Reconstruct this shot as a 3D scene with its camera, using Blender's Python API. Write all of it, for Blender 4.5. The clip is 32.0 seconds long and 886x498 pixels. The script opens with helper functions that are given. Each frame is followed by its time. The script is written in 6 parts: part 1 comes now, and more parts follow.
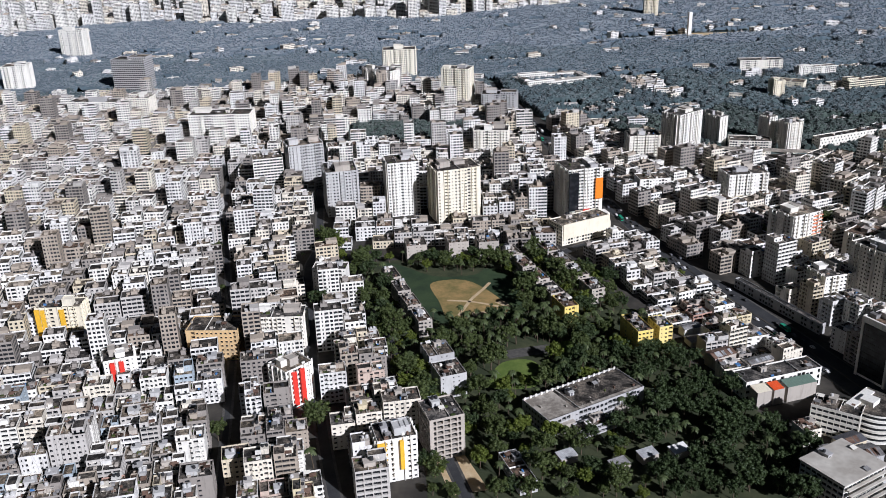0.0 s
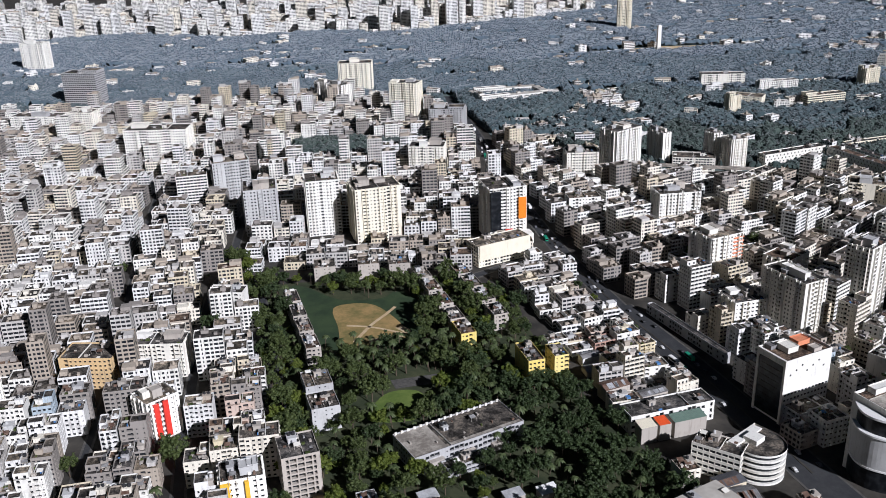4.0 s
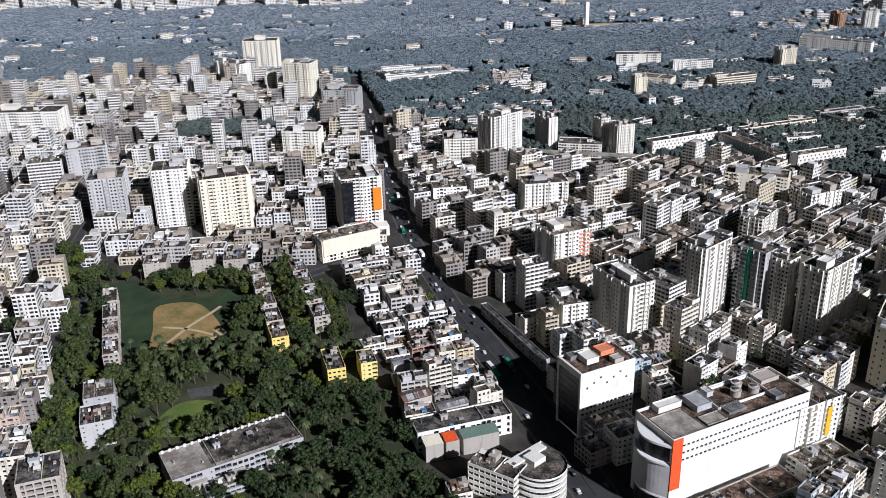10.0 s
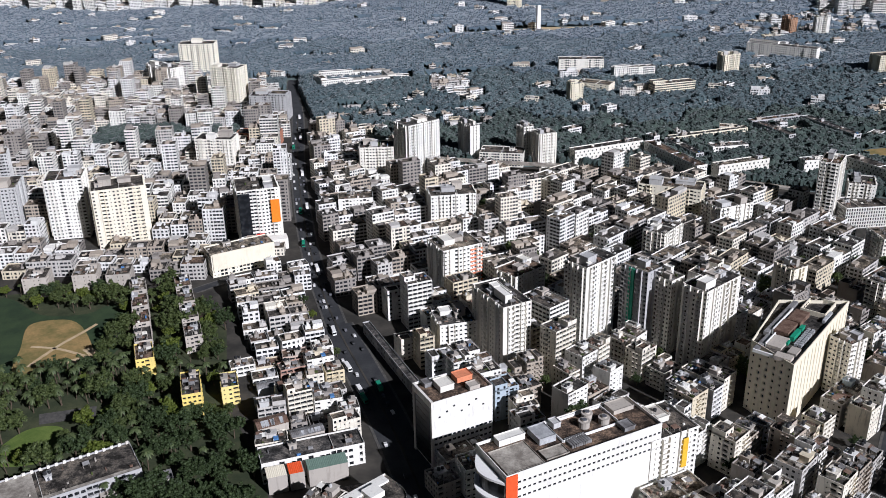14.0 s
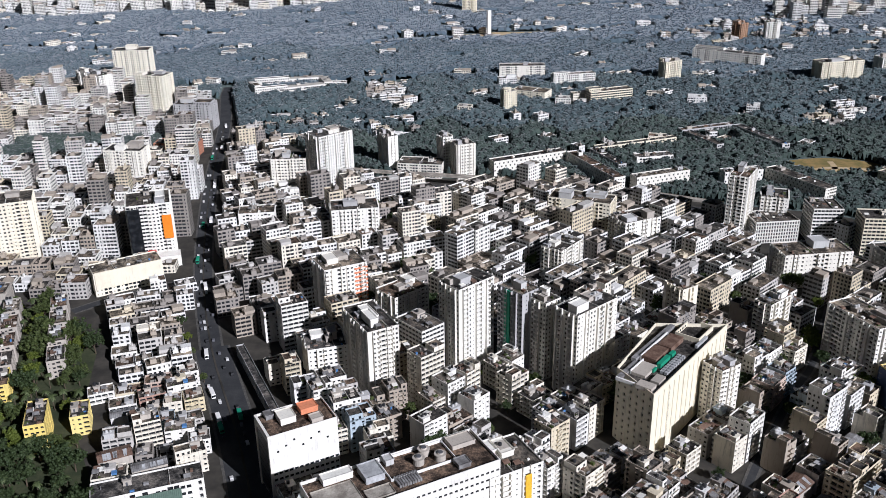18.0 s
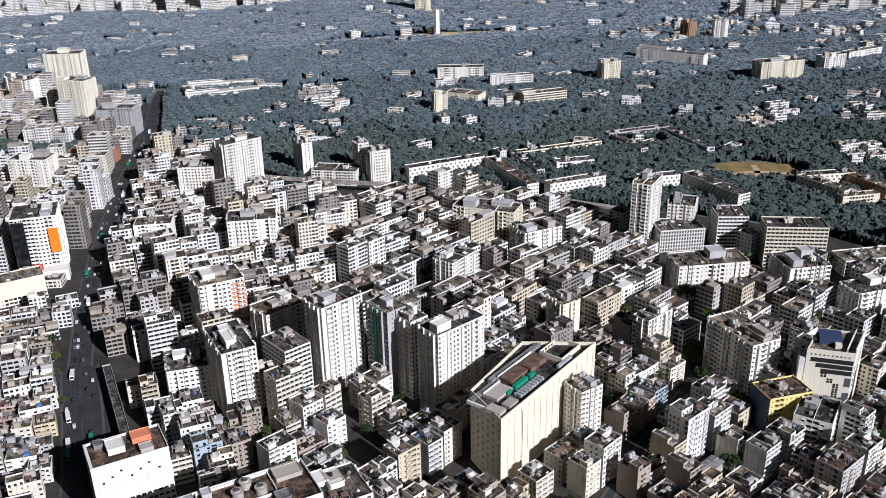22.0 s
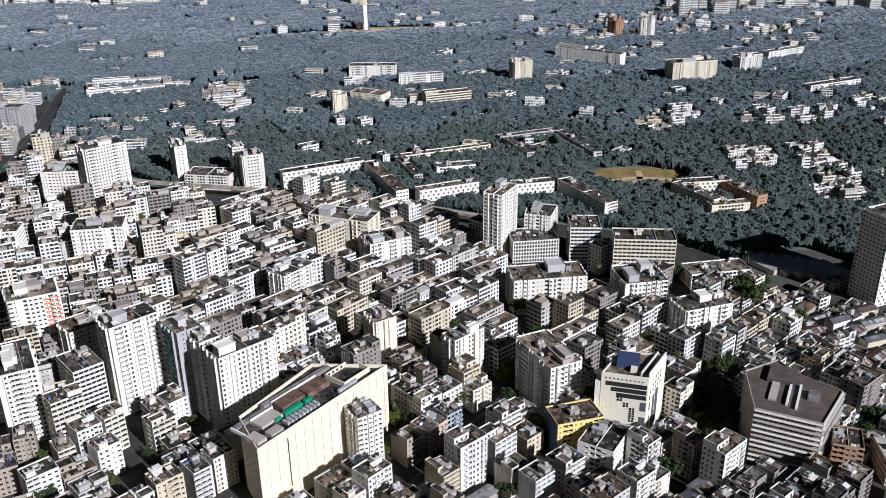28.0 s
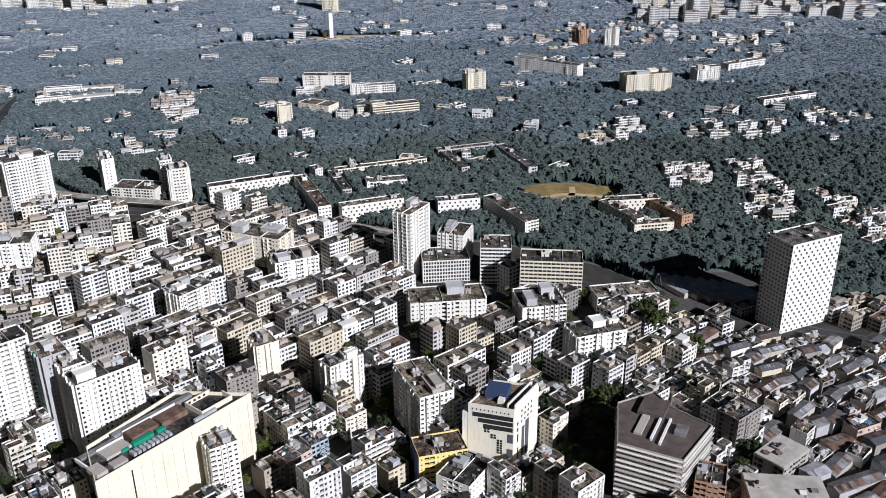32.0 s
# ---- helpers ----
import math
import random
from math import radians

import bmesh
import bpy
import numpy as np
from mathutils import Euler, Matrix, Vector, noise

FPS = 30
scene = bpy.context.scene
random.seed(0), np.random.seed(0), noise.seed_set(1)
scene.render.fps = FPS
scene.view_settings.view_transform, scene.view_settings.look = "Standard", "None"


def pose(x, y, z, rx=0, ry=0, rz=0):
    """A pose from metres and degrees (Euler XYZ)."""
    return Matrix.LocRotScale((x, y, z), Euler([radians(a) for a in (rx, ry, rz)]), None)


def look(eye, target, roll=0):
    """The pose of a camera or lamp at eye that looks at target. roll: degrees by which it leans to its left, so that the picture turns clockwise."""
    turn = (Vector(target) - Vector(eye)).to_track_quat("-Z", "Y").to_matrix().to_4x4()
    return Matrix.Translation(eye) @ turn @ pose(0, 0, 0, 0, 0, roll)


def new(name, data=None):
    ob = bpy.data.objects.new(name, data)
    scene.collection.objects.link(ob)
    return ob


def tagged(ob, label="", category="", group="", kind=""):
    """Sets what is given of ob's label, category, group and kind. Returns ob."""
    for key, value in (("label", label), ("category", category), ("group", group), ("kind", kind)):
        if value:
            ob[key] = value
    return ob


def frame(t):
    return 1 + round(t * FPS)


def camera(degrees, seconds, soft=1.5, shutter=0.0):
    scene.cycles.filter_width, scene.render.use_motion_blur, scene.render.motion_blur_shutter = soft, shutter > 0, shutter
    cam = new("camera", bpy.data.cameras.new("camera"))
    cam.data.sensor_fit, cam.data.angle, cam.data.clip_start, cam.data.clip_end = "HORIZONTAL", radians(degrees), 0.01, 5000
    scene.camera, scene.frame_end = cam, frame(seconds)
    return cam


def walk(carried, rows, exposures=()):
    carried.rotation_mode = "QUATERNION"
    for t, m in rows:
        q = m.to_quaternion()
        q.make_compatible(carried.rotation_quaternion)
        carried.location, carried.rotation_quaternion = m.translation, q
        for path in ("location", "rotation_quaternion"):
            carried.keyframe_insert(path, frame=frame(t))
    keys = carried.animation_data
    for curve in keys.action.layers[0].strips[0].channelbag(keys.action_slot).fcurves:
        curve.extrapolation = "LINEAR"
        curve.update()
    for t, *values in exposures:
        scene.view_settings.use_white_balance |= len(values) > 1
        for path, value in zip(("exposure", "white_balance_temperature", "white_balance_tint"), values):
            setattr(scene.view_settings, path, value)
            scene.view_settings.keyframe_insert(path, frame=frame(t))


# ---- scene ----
cam = camera(52.0, 32.0, soft=0.5)
# seconds, x, y, z, yaw, pitch, roll
PATH = [
    (0, -0, -0, 300, 0, -22.487, -1.835),
    (1, 20.11, 6.74, 298.66, 0.225, -22.204, -1.885),
    (2, 40.13, 13.54, 297.44, 0.367, -21.932, -1.878),
    (3, 59.9, 20.35, 296.39, 0.484, -21.724, -2.009),
    (3.5, 69.64, 23.73, 295.93, 0.533, -21.718, -1.935),
    (5.5, 107.68, 37.12, 294.56, 0.227, -22.182, -1.75),
    (6, 117.09, 40.49, 294.41, 0.106, -22.368, -1.69),
    (7, 135.81, 47.23, 294.33, -0.066, -22.69, -1.586),
    (8, 154.35, 53.68, 294.38, -0.224, -23.043, -1.58),
    (9, 172.73, 59.76, 294.47, -0.438, -23.293, -1.444),
    (10, 191.02, 65.47, 294.58, -0.572, -23.468, -1.434),
    (11, 209.32, 70.95, 294.7, -0.766, -23.496, -1.276),
    (12, 227.76, 76.43, 294.92, -0.93, -23.502, -1.193),
    (13, 246.45, 82.02, 295.26, -1.075, -23.501, -1.181),
    (14, 265.26, 87.64, 295.64, -1.225, -23.524, -1.039),
    (14.5, 274.68, 90.42, 295.83, -1.28, -23.532, -0.991),
    (16.5, 312.46, 101.33, 296.57, -1.593, -23.479, -0.884),
    (17, 321.9, 103.99, 296.8, -1.679, -23.462, -0.9),
    (18, 340.78, 109.21, 297.32, -1.784, -23.462, -0.935),
    (19, 359.71, 114.13, 297.88, -1.937, -23.452, -1.013),
    (20, 378.77, 118.61, 298.47, -2.149, -23.46, -1.107),
    (21, 397.99, 122.75, 299.29, -2.234, -23.568, -1.205),
    (22, 417.32, 126.54, 300.4, -2.287, -23.742, -1.161),
    (23, 436.62, 129.94, 301.73, -2.345, -23.963, -1.013),
    (24, 455.74, 132.92, 303.13, -2.418, -24.064, -1.087),
    (25, 474.7, 135.49, 304.54, -2.438, -24.203, -1.008),
    (25.5, 484.13, 136.62, 305.22, -2.431, -24.262, -0.928),
    (27.5, 521.71, 140.04, 307.8, -2.734, -24.436, -0.739),
    (28, 531.21, 140.91, 308.56, -2.801, -24.465, -0.736),
    (29, 550.36, 142.81, 310.28, -2.818, -24.493, -0.678),
    (30, 569.79, 145.19, 312.25, -2.67, -24.459, -0.648),
    (31, 589.44, 148.04, 314.44, -2.447, -24.399, -0.635),
    (32, 609.19, 151.1, 316.72, -2.199, -24.353, -0.481),
]
walk(cam, [(t, pose(x, y, z, 90 + pitch, 0, yaw) @ pose(0, 0, 0, 0, 0, roll)) for t, x, y, z, yaw, pitch, roll in PATH], [(0.0, -0.1, 5220, 16), (32.0, -0.1, 5220, 16)])

# ---- light ----
SUN = Vector((0.64, -0.77, 0.58)).normalized()
world = bpy.data.worlds.new("sky")
scene.world = world
world.use_nodes = True
wn = world.node_tree.nodes
sky = wn.new("ShaderNodeTexSky")
sky.sky_type, sky.sun_disc = "NISHITA", False
sky.sun_elevation = math.asin(SUN.z)
sky.sun_rotation = math.atan2(SUN.x, SUN.y)
sky.air_density, sky.dust_density, sky.ozone_density = 1.2, 2.0, 1.5
wn["Background"].inputs["Strength"].default_value = 0.0062
world.node_tree.links.new(sky.outputs["Color"], wn["Background"].inputs["Color"])
lamp = bpy.data.lights.new("sun", "SUN")
lamp.energy, lamp.angle, lamp.color = 6.3, radians(0.53), (1.0, 0.915, 0.79)
sun = new("sun", lamp)
sun.matrix_world = look((0, 0, 900), Vector((0, 0, 900)) - SUN)


# ---- materials ----
def shader(name, rough=0.85, metal=0.0, spec=0.3):
    m = bpy.data.materials.new(name)
    m.use_nodes = True
    b = m.node_tree.nodes["Principled BSDF"]
    b.inputs["Roughness"].default_value = rough
    b.inputs["Metallic"].default_value = metal
    b.inputs["Specular IOR Level"].default_value = spec
    return m, m.node_tree, b


def node(tree, kind, **values):
    n = tree.nodes.new(kind)
    for key, value in values.items():
        n.inputs[key.replace("_", " ")].default_value = value
    return n


def ramp(tree, stops, hard=False):
    n = tree.nodes.new("ShaderNodeValToRGB")
    e = n.color_ramp.elements
    if hard:
        n.color_ramp.interpolation = "CONSTANT"
    while len(e) < len(stops):
        e.new(0.5)
    for el, (at, c) in zip(e, stops):
        el.position, el.color = at, (*c, 1)
    return n


def mix(tree, a, b, fac, mode="MIX"):
    n = tree.nodes.new("ShaderNodeMix")
    n.data_type, n.blend_type = "RGBA", mode
    for slot, v in ((6, a), (7, b), (0, fac)):
        if isinstance(v, (int, float)):
            n.inputs[slot].default_value = v
        elif isinstance(v, tuple):
            n.inputs[slot].default_value = (*v, 1)
        else:
            tree.links.new(v, n.inputs[slot])
    return n.outputs[2]


def coords(tree, scale=(1, 1, 1), world_space=False):
    m = tree.nodes.new("ShaderNodeMapping")
    m.inputs["Scale"].default_value = scale
    if world_space:
        g = tree.nodes.new("ShaderNodeNewGeometry")
        tree.links.new(g.outputs["Position"], m.inputs["Vector"])
    else:
        g = tree.nodes.new("ShaderNodeTexCoord")
        tree.links.new(g.outputs["Object"], m.inputs["Vector"])
    return m.outputs[0]


def noise_tex(tree, at, scale, detail=4, rough=0.6):
    n = node(tree, "ShaderNodeTexNoise", Scale=scale, Detail=detail, Roughness=rough)
    tree.links.new(at, n.inputs["Vector"])
    return n.outputs["Fac"]


def painted(name, stops, grime=(0.16, 0.14, 0.12), dirt=0.75, rough=0.8):
    """Plaster whose paint differs from house to house, with rain streaks and patches of mould."""
    m, t, b = shader(name, rough)
    info = t.nodes.new("ShaderNodeObjectInfo")
    paint = ramp(t, stops, hard=True)
    t.links.new(info.outputs["Random"], paint.inputs[0])
    at = coords(t, world_space=True)
    streak = ramp(t, [(0.52, (0, 0, 0)), (0.78, (dirt, dirt, dirt))])
    t.links.new(noise_tex(t, coords(t, (1.4, 1.4, 0.16), True), 0.55, 5, 0.7), streak.inputs[0])
    patch = ramp(t, [(0.5, (0, 0, 0)), (0.75, (dirt * 0.6,) * 3)])
    t.links.new(noise_tex(t, at, 0.09, 6, 0.65), patch.inputs[0])
    c = mix(t, paint.outputs[0], grime, streak.outputs[0])
    c = mix(t, c, grime, patch.outputs[0])
    t.links.new(c, b.inputs["Base Color"])
    return m


def mottled(name, a, b_, scale=0.25, fine=2.5, rough=0.9, hard=(0.4, 0.62), spec=0.2, bump=0.0):
    m, t, b = shader(name, rough, spec=spec)
    at = coords(t, world_space=True)
    r = ramp(t, [(hard[0], a), (hard[1], b_)])
    t.links.new(noise_tex(t, at, scale, 6, 0.7), r.inputs[0])
    f = noise_tex(t, at, fine, 3, 0.6)
    c = mix(t, r.outputs[0], tuple(v * 0.45 for v in a), f)
    c2 = mix(t, r.outputs[0], c, 0.6)
    t.links.new(c2, b.inputs["Base Color"])
    if bump:
        bp = node(t, "ShaderNodeBump", Strength=bump, Distance=0.4)
        t.links.new(f, bp.inputs["Height"])
        t.links.new(bp.outputs[0], b.inputs["Normal"])
    return m


def plain(name, c, rough=0.7, metal=0.0, spread=0.25):
    m, t, b = shader(name, rough, metal)
    r = ramp(t, [(0.3, tuple(v * (1 - spread) for v in c)), (0.7, c)])
    t.links.new(noise_tex(t, coords(t, world_space=True), 0.6, 5), r.inputs[0])
    t.links.new(r.outputs[0], b.inputs["Base Color"])
    return m


WHITES = [(0.0, (0.78, 0.75, 0.68)), (0.26, (0.76, 0.70, 0.58)), (0.44, (0.52, 0.49, 0.45)), (0.54, (0.75, 0.73, 0.69)),
          (0.66, (0.40, 0.34, 0.27)), (0.76, (0.62, 0.54, 0.39)), (0.83, (0.29, 0.26, 0.23)), (0.93, (0.55, 0.43, 0.35)),
          (0.955, (0.64, 0.55, 0.36)), (0.972, (0.40, 0.46, 0.50)), (0.99, (0.42, 0.26, 0.20))]
M = {
    "house": painted("painted_plaster", WHITES, dirt=0.8),
    "white": painted("white_paint", [(0.0, (0.79, 0.76, 0.69)), (0.6, (0.76, 0.72, 0.63))], dirt=0.4),
    "cream": painted("cream_paint", [(0.0, (0.76, 0.69, 0.53)), (0.5, (0.77, 0.71, 0.57))], dirt=0.35),
    "ivory": painted("ivory_paint", [(0.0, (0.78, 0.73, 0.60)), (0.5, (0.79, 0.74, 0.62))], dirt=0.25),
    "grey": painted("grey_render", [(0.0, (0.42, 0.41, 0.40)), (0.5, (0.50, 0.49, 0.47))], dirt=0.5),
    "bare": painted("bare_concrete", [(0.0, (0.40, 0.36, 0.31)), (0.5, (0.46, 0.41, 0.35))], dirt=0.6),
    "ochre": painted("ochre_paint", [(0.0, (0.60, 0.41, 0.19)), (0.5, (0.63, 0.45, 0.23))], dirt=0.95),
    "yellow": painted("yellow_paint", [(0.0, (0.76, 0.60, 0.17)), (0.5, (0.78, 0.64, 0.24))], dirt=0.5),
    "blue": painted("pale_blue_paint", [(0.0, (0.50, 0.57, 0.64)), (0.5, (0.56, 0.62, 0.66))], dirt=0.4),
    "brick": painted("red_brick", [(0.0, (0.36, 0.15, 0.09)), (0.5, (0.40, 0.18, 0.11))], dirt=0.4),
    "brown": painted("brown_render", [(0.0, (0.42, 0.26, 0.16)), (0.5, (0.45, 0.29, 0.18))], dirt=0.4),
    "deck": None,
    "ground": mottled("dusty_ground", (0.04, 0.037, 0.032), (0.09, 0.08, 0.066), 0.05, 0.8),
    "asphalt": mottled("asphalt", (0.042, 0.043, 0.046), (0.065, 0.065, 0.066), 0.08, 1.5),
    "walk": mottled("paving", (0.08, 0.076, 0.07), (0.14, 0.13, 0.115), 0.3, 2.0),
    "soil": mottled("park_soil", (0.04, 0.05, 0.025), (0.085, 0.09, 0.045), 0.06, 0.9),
    "grass": mottled("grass", (0.10, 0.15, 0.03), (0.17, 0.22, 0.05), 0.07, 1.5),
    "turf": mottled("dull_turf", (0.032, 0.052, 0.026), (0.055, 0.083, 0.036), 0.05, 1.2),
    "dry": mottled("dry_pitch", (0.20, 0.17, 0.06), (0.46, 0.30, 0.12), 0.045, 0.6),
    "sand": mottled("bare_sand", (0.55, 0.40, 0.22), (0.68, 0.54, 0.34), 0.12, 1.5),
    "steel": mottled("tin_sheet", (0.16, 0.15, 0.145), (0.40, 0.39, 0.38), 0.12, 0.8, rough=0.5),
    "rust": mottled("rusty_sheet", (0.12, 0.07, 0.05), (0.28, 0.19, 0.14), 0.2, 0.9, rough=0.6),
    "umber": mottled("brown_roof_felt", (0.10, 0.08, 0.068), (0.17, 0.135, 0.11), 0.12, 1.0),
    "tin": mottled("pale_tin", (0.36, 0.36, 0.36), (0.62, 0.62, 0.62), 0.15, 0.9, rough=0.5),
    "slate": plain("slate_cladding", (0.11, 0.11, 0.12), 0.6),
    "screed": mottled("worn_screed", (0.24, 0.21, 0.175), (0.58, 0.53, 0.45), 0.14, 1.2),
    "limewash": mottled("lime_wash", (0.46, 0.42, 0.36), (0.68, 0.64, 0.56), 0.1, 0.8),
    "red": plain("red_panel", (0.70, 0.05, 0.03), 0.5),
    "vermilion": plain("vermilion_panel", (0.80, 0.11, 0.025), 0.5),
    "orange": plain("orange_panel", (0.90, 0.24, 0.01), 0.5),
    "salmon": plain("salmon_paint", (0.75, 0.28, 0.14), 0.7),
    "gold": plain("yellow_panel", (0.82, 0.48, 0.03), 0.6),
    "green": plain("green_net", (0.03, 0.28, 0.16), 0.7),
    "moss": plain("dull_green_sheet", (0.17, 0.24, 0.19), 0.6),
    "tankw": plain("pale_tank", (0.55, 0.54, 0.52), 0.5),
    "tankb": plain("black_tank", (0.03, 0.03, 0.032), 0.45),
    "bark": plain("bark", (0.10, 0.075, 0.05), 0.95),
    "blue_sheet": plain("blue_sheet", (0.10, 0.22, 0.45), 0.55),
    "navy": plain("navy_paint", (0.055, 0.075, 0.15), 0.6),
    "signw": plain("sign_white", (0.82, 0.80, 0.76), 0.5, spread=0.08),
    "water": plain("pond_water", (0.02, 0.028, 0.02), 0.12, spread=0.4),
}


def roofing(name):
    """Roof concrete: each roof has its own tone, with ponding stains, repairs and a dusty film."""
    m, t, b = shader(name, 0.9, spec=0.2)
    info = t.nodes.new("ShaderNodeObjectInfo")
    geo = t.nodes.new("ShaderNodeNewGeometry")
    both = t.nodes.new("ShaderNodeMath")
    both.operation = "ADD"
    t.links.new(info.outputs["Random"], both.inputs[0])
    t.links.new(geo.outputs["Random Per Island"], both.inputs[1])
    pick = t.nodes.new("ShaderNodeMath")
    pick.operation = "FRACT"
    t.links.new(both.outputs[0], pick.inputs[0])
    tone = ramp(t, [(0.0, (0.18, 0.158, 0.134)), (0.28, (0.27, 0.225, 0.172)), (0.46, (0.115, 0.104, 0.094)), (0.66, (0.37, 0.315, 0.245)), (0.78, (0.22, 0.155, 0.112)), (0.88, (0.18, 0.167, 0.155))], hard=True)
    t.links.new(pick.outputs[0], tone.inputs[0])
    at = coords(t, world_space=True)
    big = ramp(t, [(0.42, (0.14, 0.14, 0.14)), (0.5, (0.48, 0.48, 0.48)), (0.6, (1.1, 1.05, 0.97))])
    t.links.new(noise_tex(t, at, 0.13, 7, 0.72), big.inputs[0])
    c = mix(t, tone.outputs[0], big.outputs[0], 1.0, "MULTIPLY")
    fine = ramp(t, [(0.4, (0.45, 0.45, 0.45)), (0.62, (1.25, 1.25, 1.25))])
    t.links.new(noise_tex(t, at, 0.75, 4, 0.7), fine.inputs[0])
    c = mix(t, c, fine.outputs[0], 1.0, "MULTIPLY")
    t.links.new(c, b.inputs["Base Color"])
    return m


M["deck"] = roofing("roof_concrete")
g, gt, gb = shader("window_glass", 0.3, spec=0.25)
gi = gt.nodes.new("ShaderNodeObjectInfo")
gn = ramp(gt, [(0.4, (0.008, 0.009, 0.011)), (0.7, (0.03, 0.032, 0.035)), (0.85, (0.10, 0.095, 0.085))])
gt.links.new(noise_tex(gt, coords(gt, (1, 1, 1), True), 0.31, 1, 0.4), gn.inputs[0])
gt.links.new(gn.outputs[0], gb.inputs["Base Color"])
M["glass"] = g


def leafy(name, dark, light, gloss=0.35, haze_sheen=0.0):
    m, t, b = shader(name, 0.55 if gloss > 0.2 else 0.9, spec=gloss)
    geo = t.nodes.new("ShaderNodeNewGeometry")
    r = ramp(t, [(0.0, dark), (0.55, tuple((u + v) / 2 for u, v in zip(dark, light))), (1.0, light)])
    t.links.new(geo.outputs["Random Per Island"], r.inputs[0])
    n = noise_tex(t, coords(t, (1, 1, 1), True), 0.9, 4, 0.7)
    c = mix(t, r.outputs[0], tuple(v * 0.55 for v in dark), n)
    t.links.new(c, b.inputs["Base Color"])
    b.inputs["Sheen Weight"].default_value = haze_sheen
    b.inputs["Sheen Roughness"].default_value = 0.5
    thin = t.nodes.new("ShaderNodeBsdfTranslucent")
    t.links.new(c, thin.inputs["Color"])
    both = t.nodes.new("ShaderNodeMixShader")
    both.inputs[0].default_value = 0.48
    t.links.new(b.outputs[0], both.inputs[1])
    t.links.new(thin.outputs[0], both.inputs[2])
    t.links.new(both.outputs[0], t.nodes["Material Output"].inputs["Surface"])
    return m


M["leaf"] = leafy("foliage", (0.085, 0.118, 0.036), (0.24, 0.285, 0.09))
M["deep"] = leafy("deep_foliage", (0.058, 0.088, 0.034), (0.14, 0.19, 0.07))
M["palm"] = leafy("palm_fronds", (0.10, 0.14, 0.05), (0.27, 0.31, 0.14))
M["lime"] = leafy("young_foliage", (0.14, 0.19, 0.025), (0.32, 0.36, 0.07))


def canopy(name, dark, light, haze_sheen, grain=0.3):
    """Treetops seen from afar: the green differs from crown to crown and within each."""
    m, t, b = shader(name, 0.9, spec=0.1)
    at = coords(t, world_space=True)
    r = ramp(t, [(0.34, dark), (0.66, light)])
    t.links.new(noise_tex(t, at, 0.11, 3, 0.6), r.inputs[0])
    big = ramp(t, [(0.35, (0.8, 0.82, 0.85)), (0.65, (1.12, 1.1, 1.06))])
    t.links.new(noise_tex(t, at, 0.012, 3, 0.5), big.inputs[0])
    fine = ramp(t, [(0.35, (1 - grain,) * 3), (0.65, (1 + grain * 0.6,) * 3)])
    t.links.new(noise_tex(t, at, 0.8, 3, 0.7), fine.inputs[0])
    c = mix(t, mix(t, r.outputs[0], big.outputs[0], 1.0, "MULTIPLY"), fine.outputs[0], 1.0, "MULTIPLY")
    t.links.new(c, b.inputs["Base Color"])
    # sheen brightens the crowns more with distance, in place of haze
    b.inputs["Sheen Weight"].default_value = haze_sheen
    b.inputs["Sheen Roughness"].default_value = 0.5
    return m


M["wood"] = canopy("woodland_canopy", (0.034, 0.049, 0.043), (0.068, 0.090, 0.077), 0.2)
# farther canopies: haze put into the colour, paler, bluer and with less grain
M["mid"] = canopy("hazed_woodland_canopy", (0.046, 0.068, 0.073), (0.079, 0.108, 0.115), 0.25, 0.22)
M["dim"] = canopy("hazed_outer_canopy", (0.068, 0.096, 0.114), (0.094, 0.127, 0.149), 0.3, 0.14)
M["far"] = canopy("hazed_far_canopy", (0.082, 0.112, 0.140), (0.100, 0.134, 0.165), 0.4, 0.08)
# colour lightened for haze and to fill the shaded gaps between crowns
M["under"] = mottled("hazed_undergrowth", (0.12, 0.155, 0.14), (0.18, 0.215, 0.205), 0.05, 0.6)
for i, (at, c) in enumerate(WHITES[:8]):
    M["p%d" % i] = painted("house_paint", [(0.0, c), (0.5, c)], dirt=0.75)
PAINTS = ["p0", "p0", "p0", "p1", "p2", "p3", "p3", "p3", "p4", "p5", "p6", "p6"]


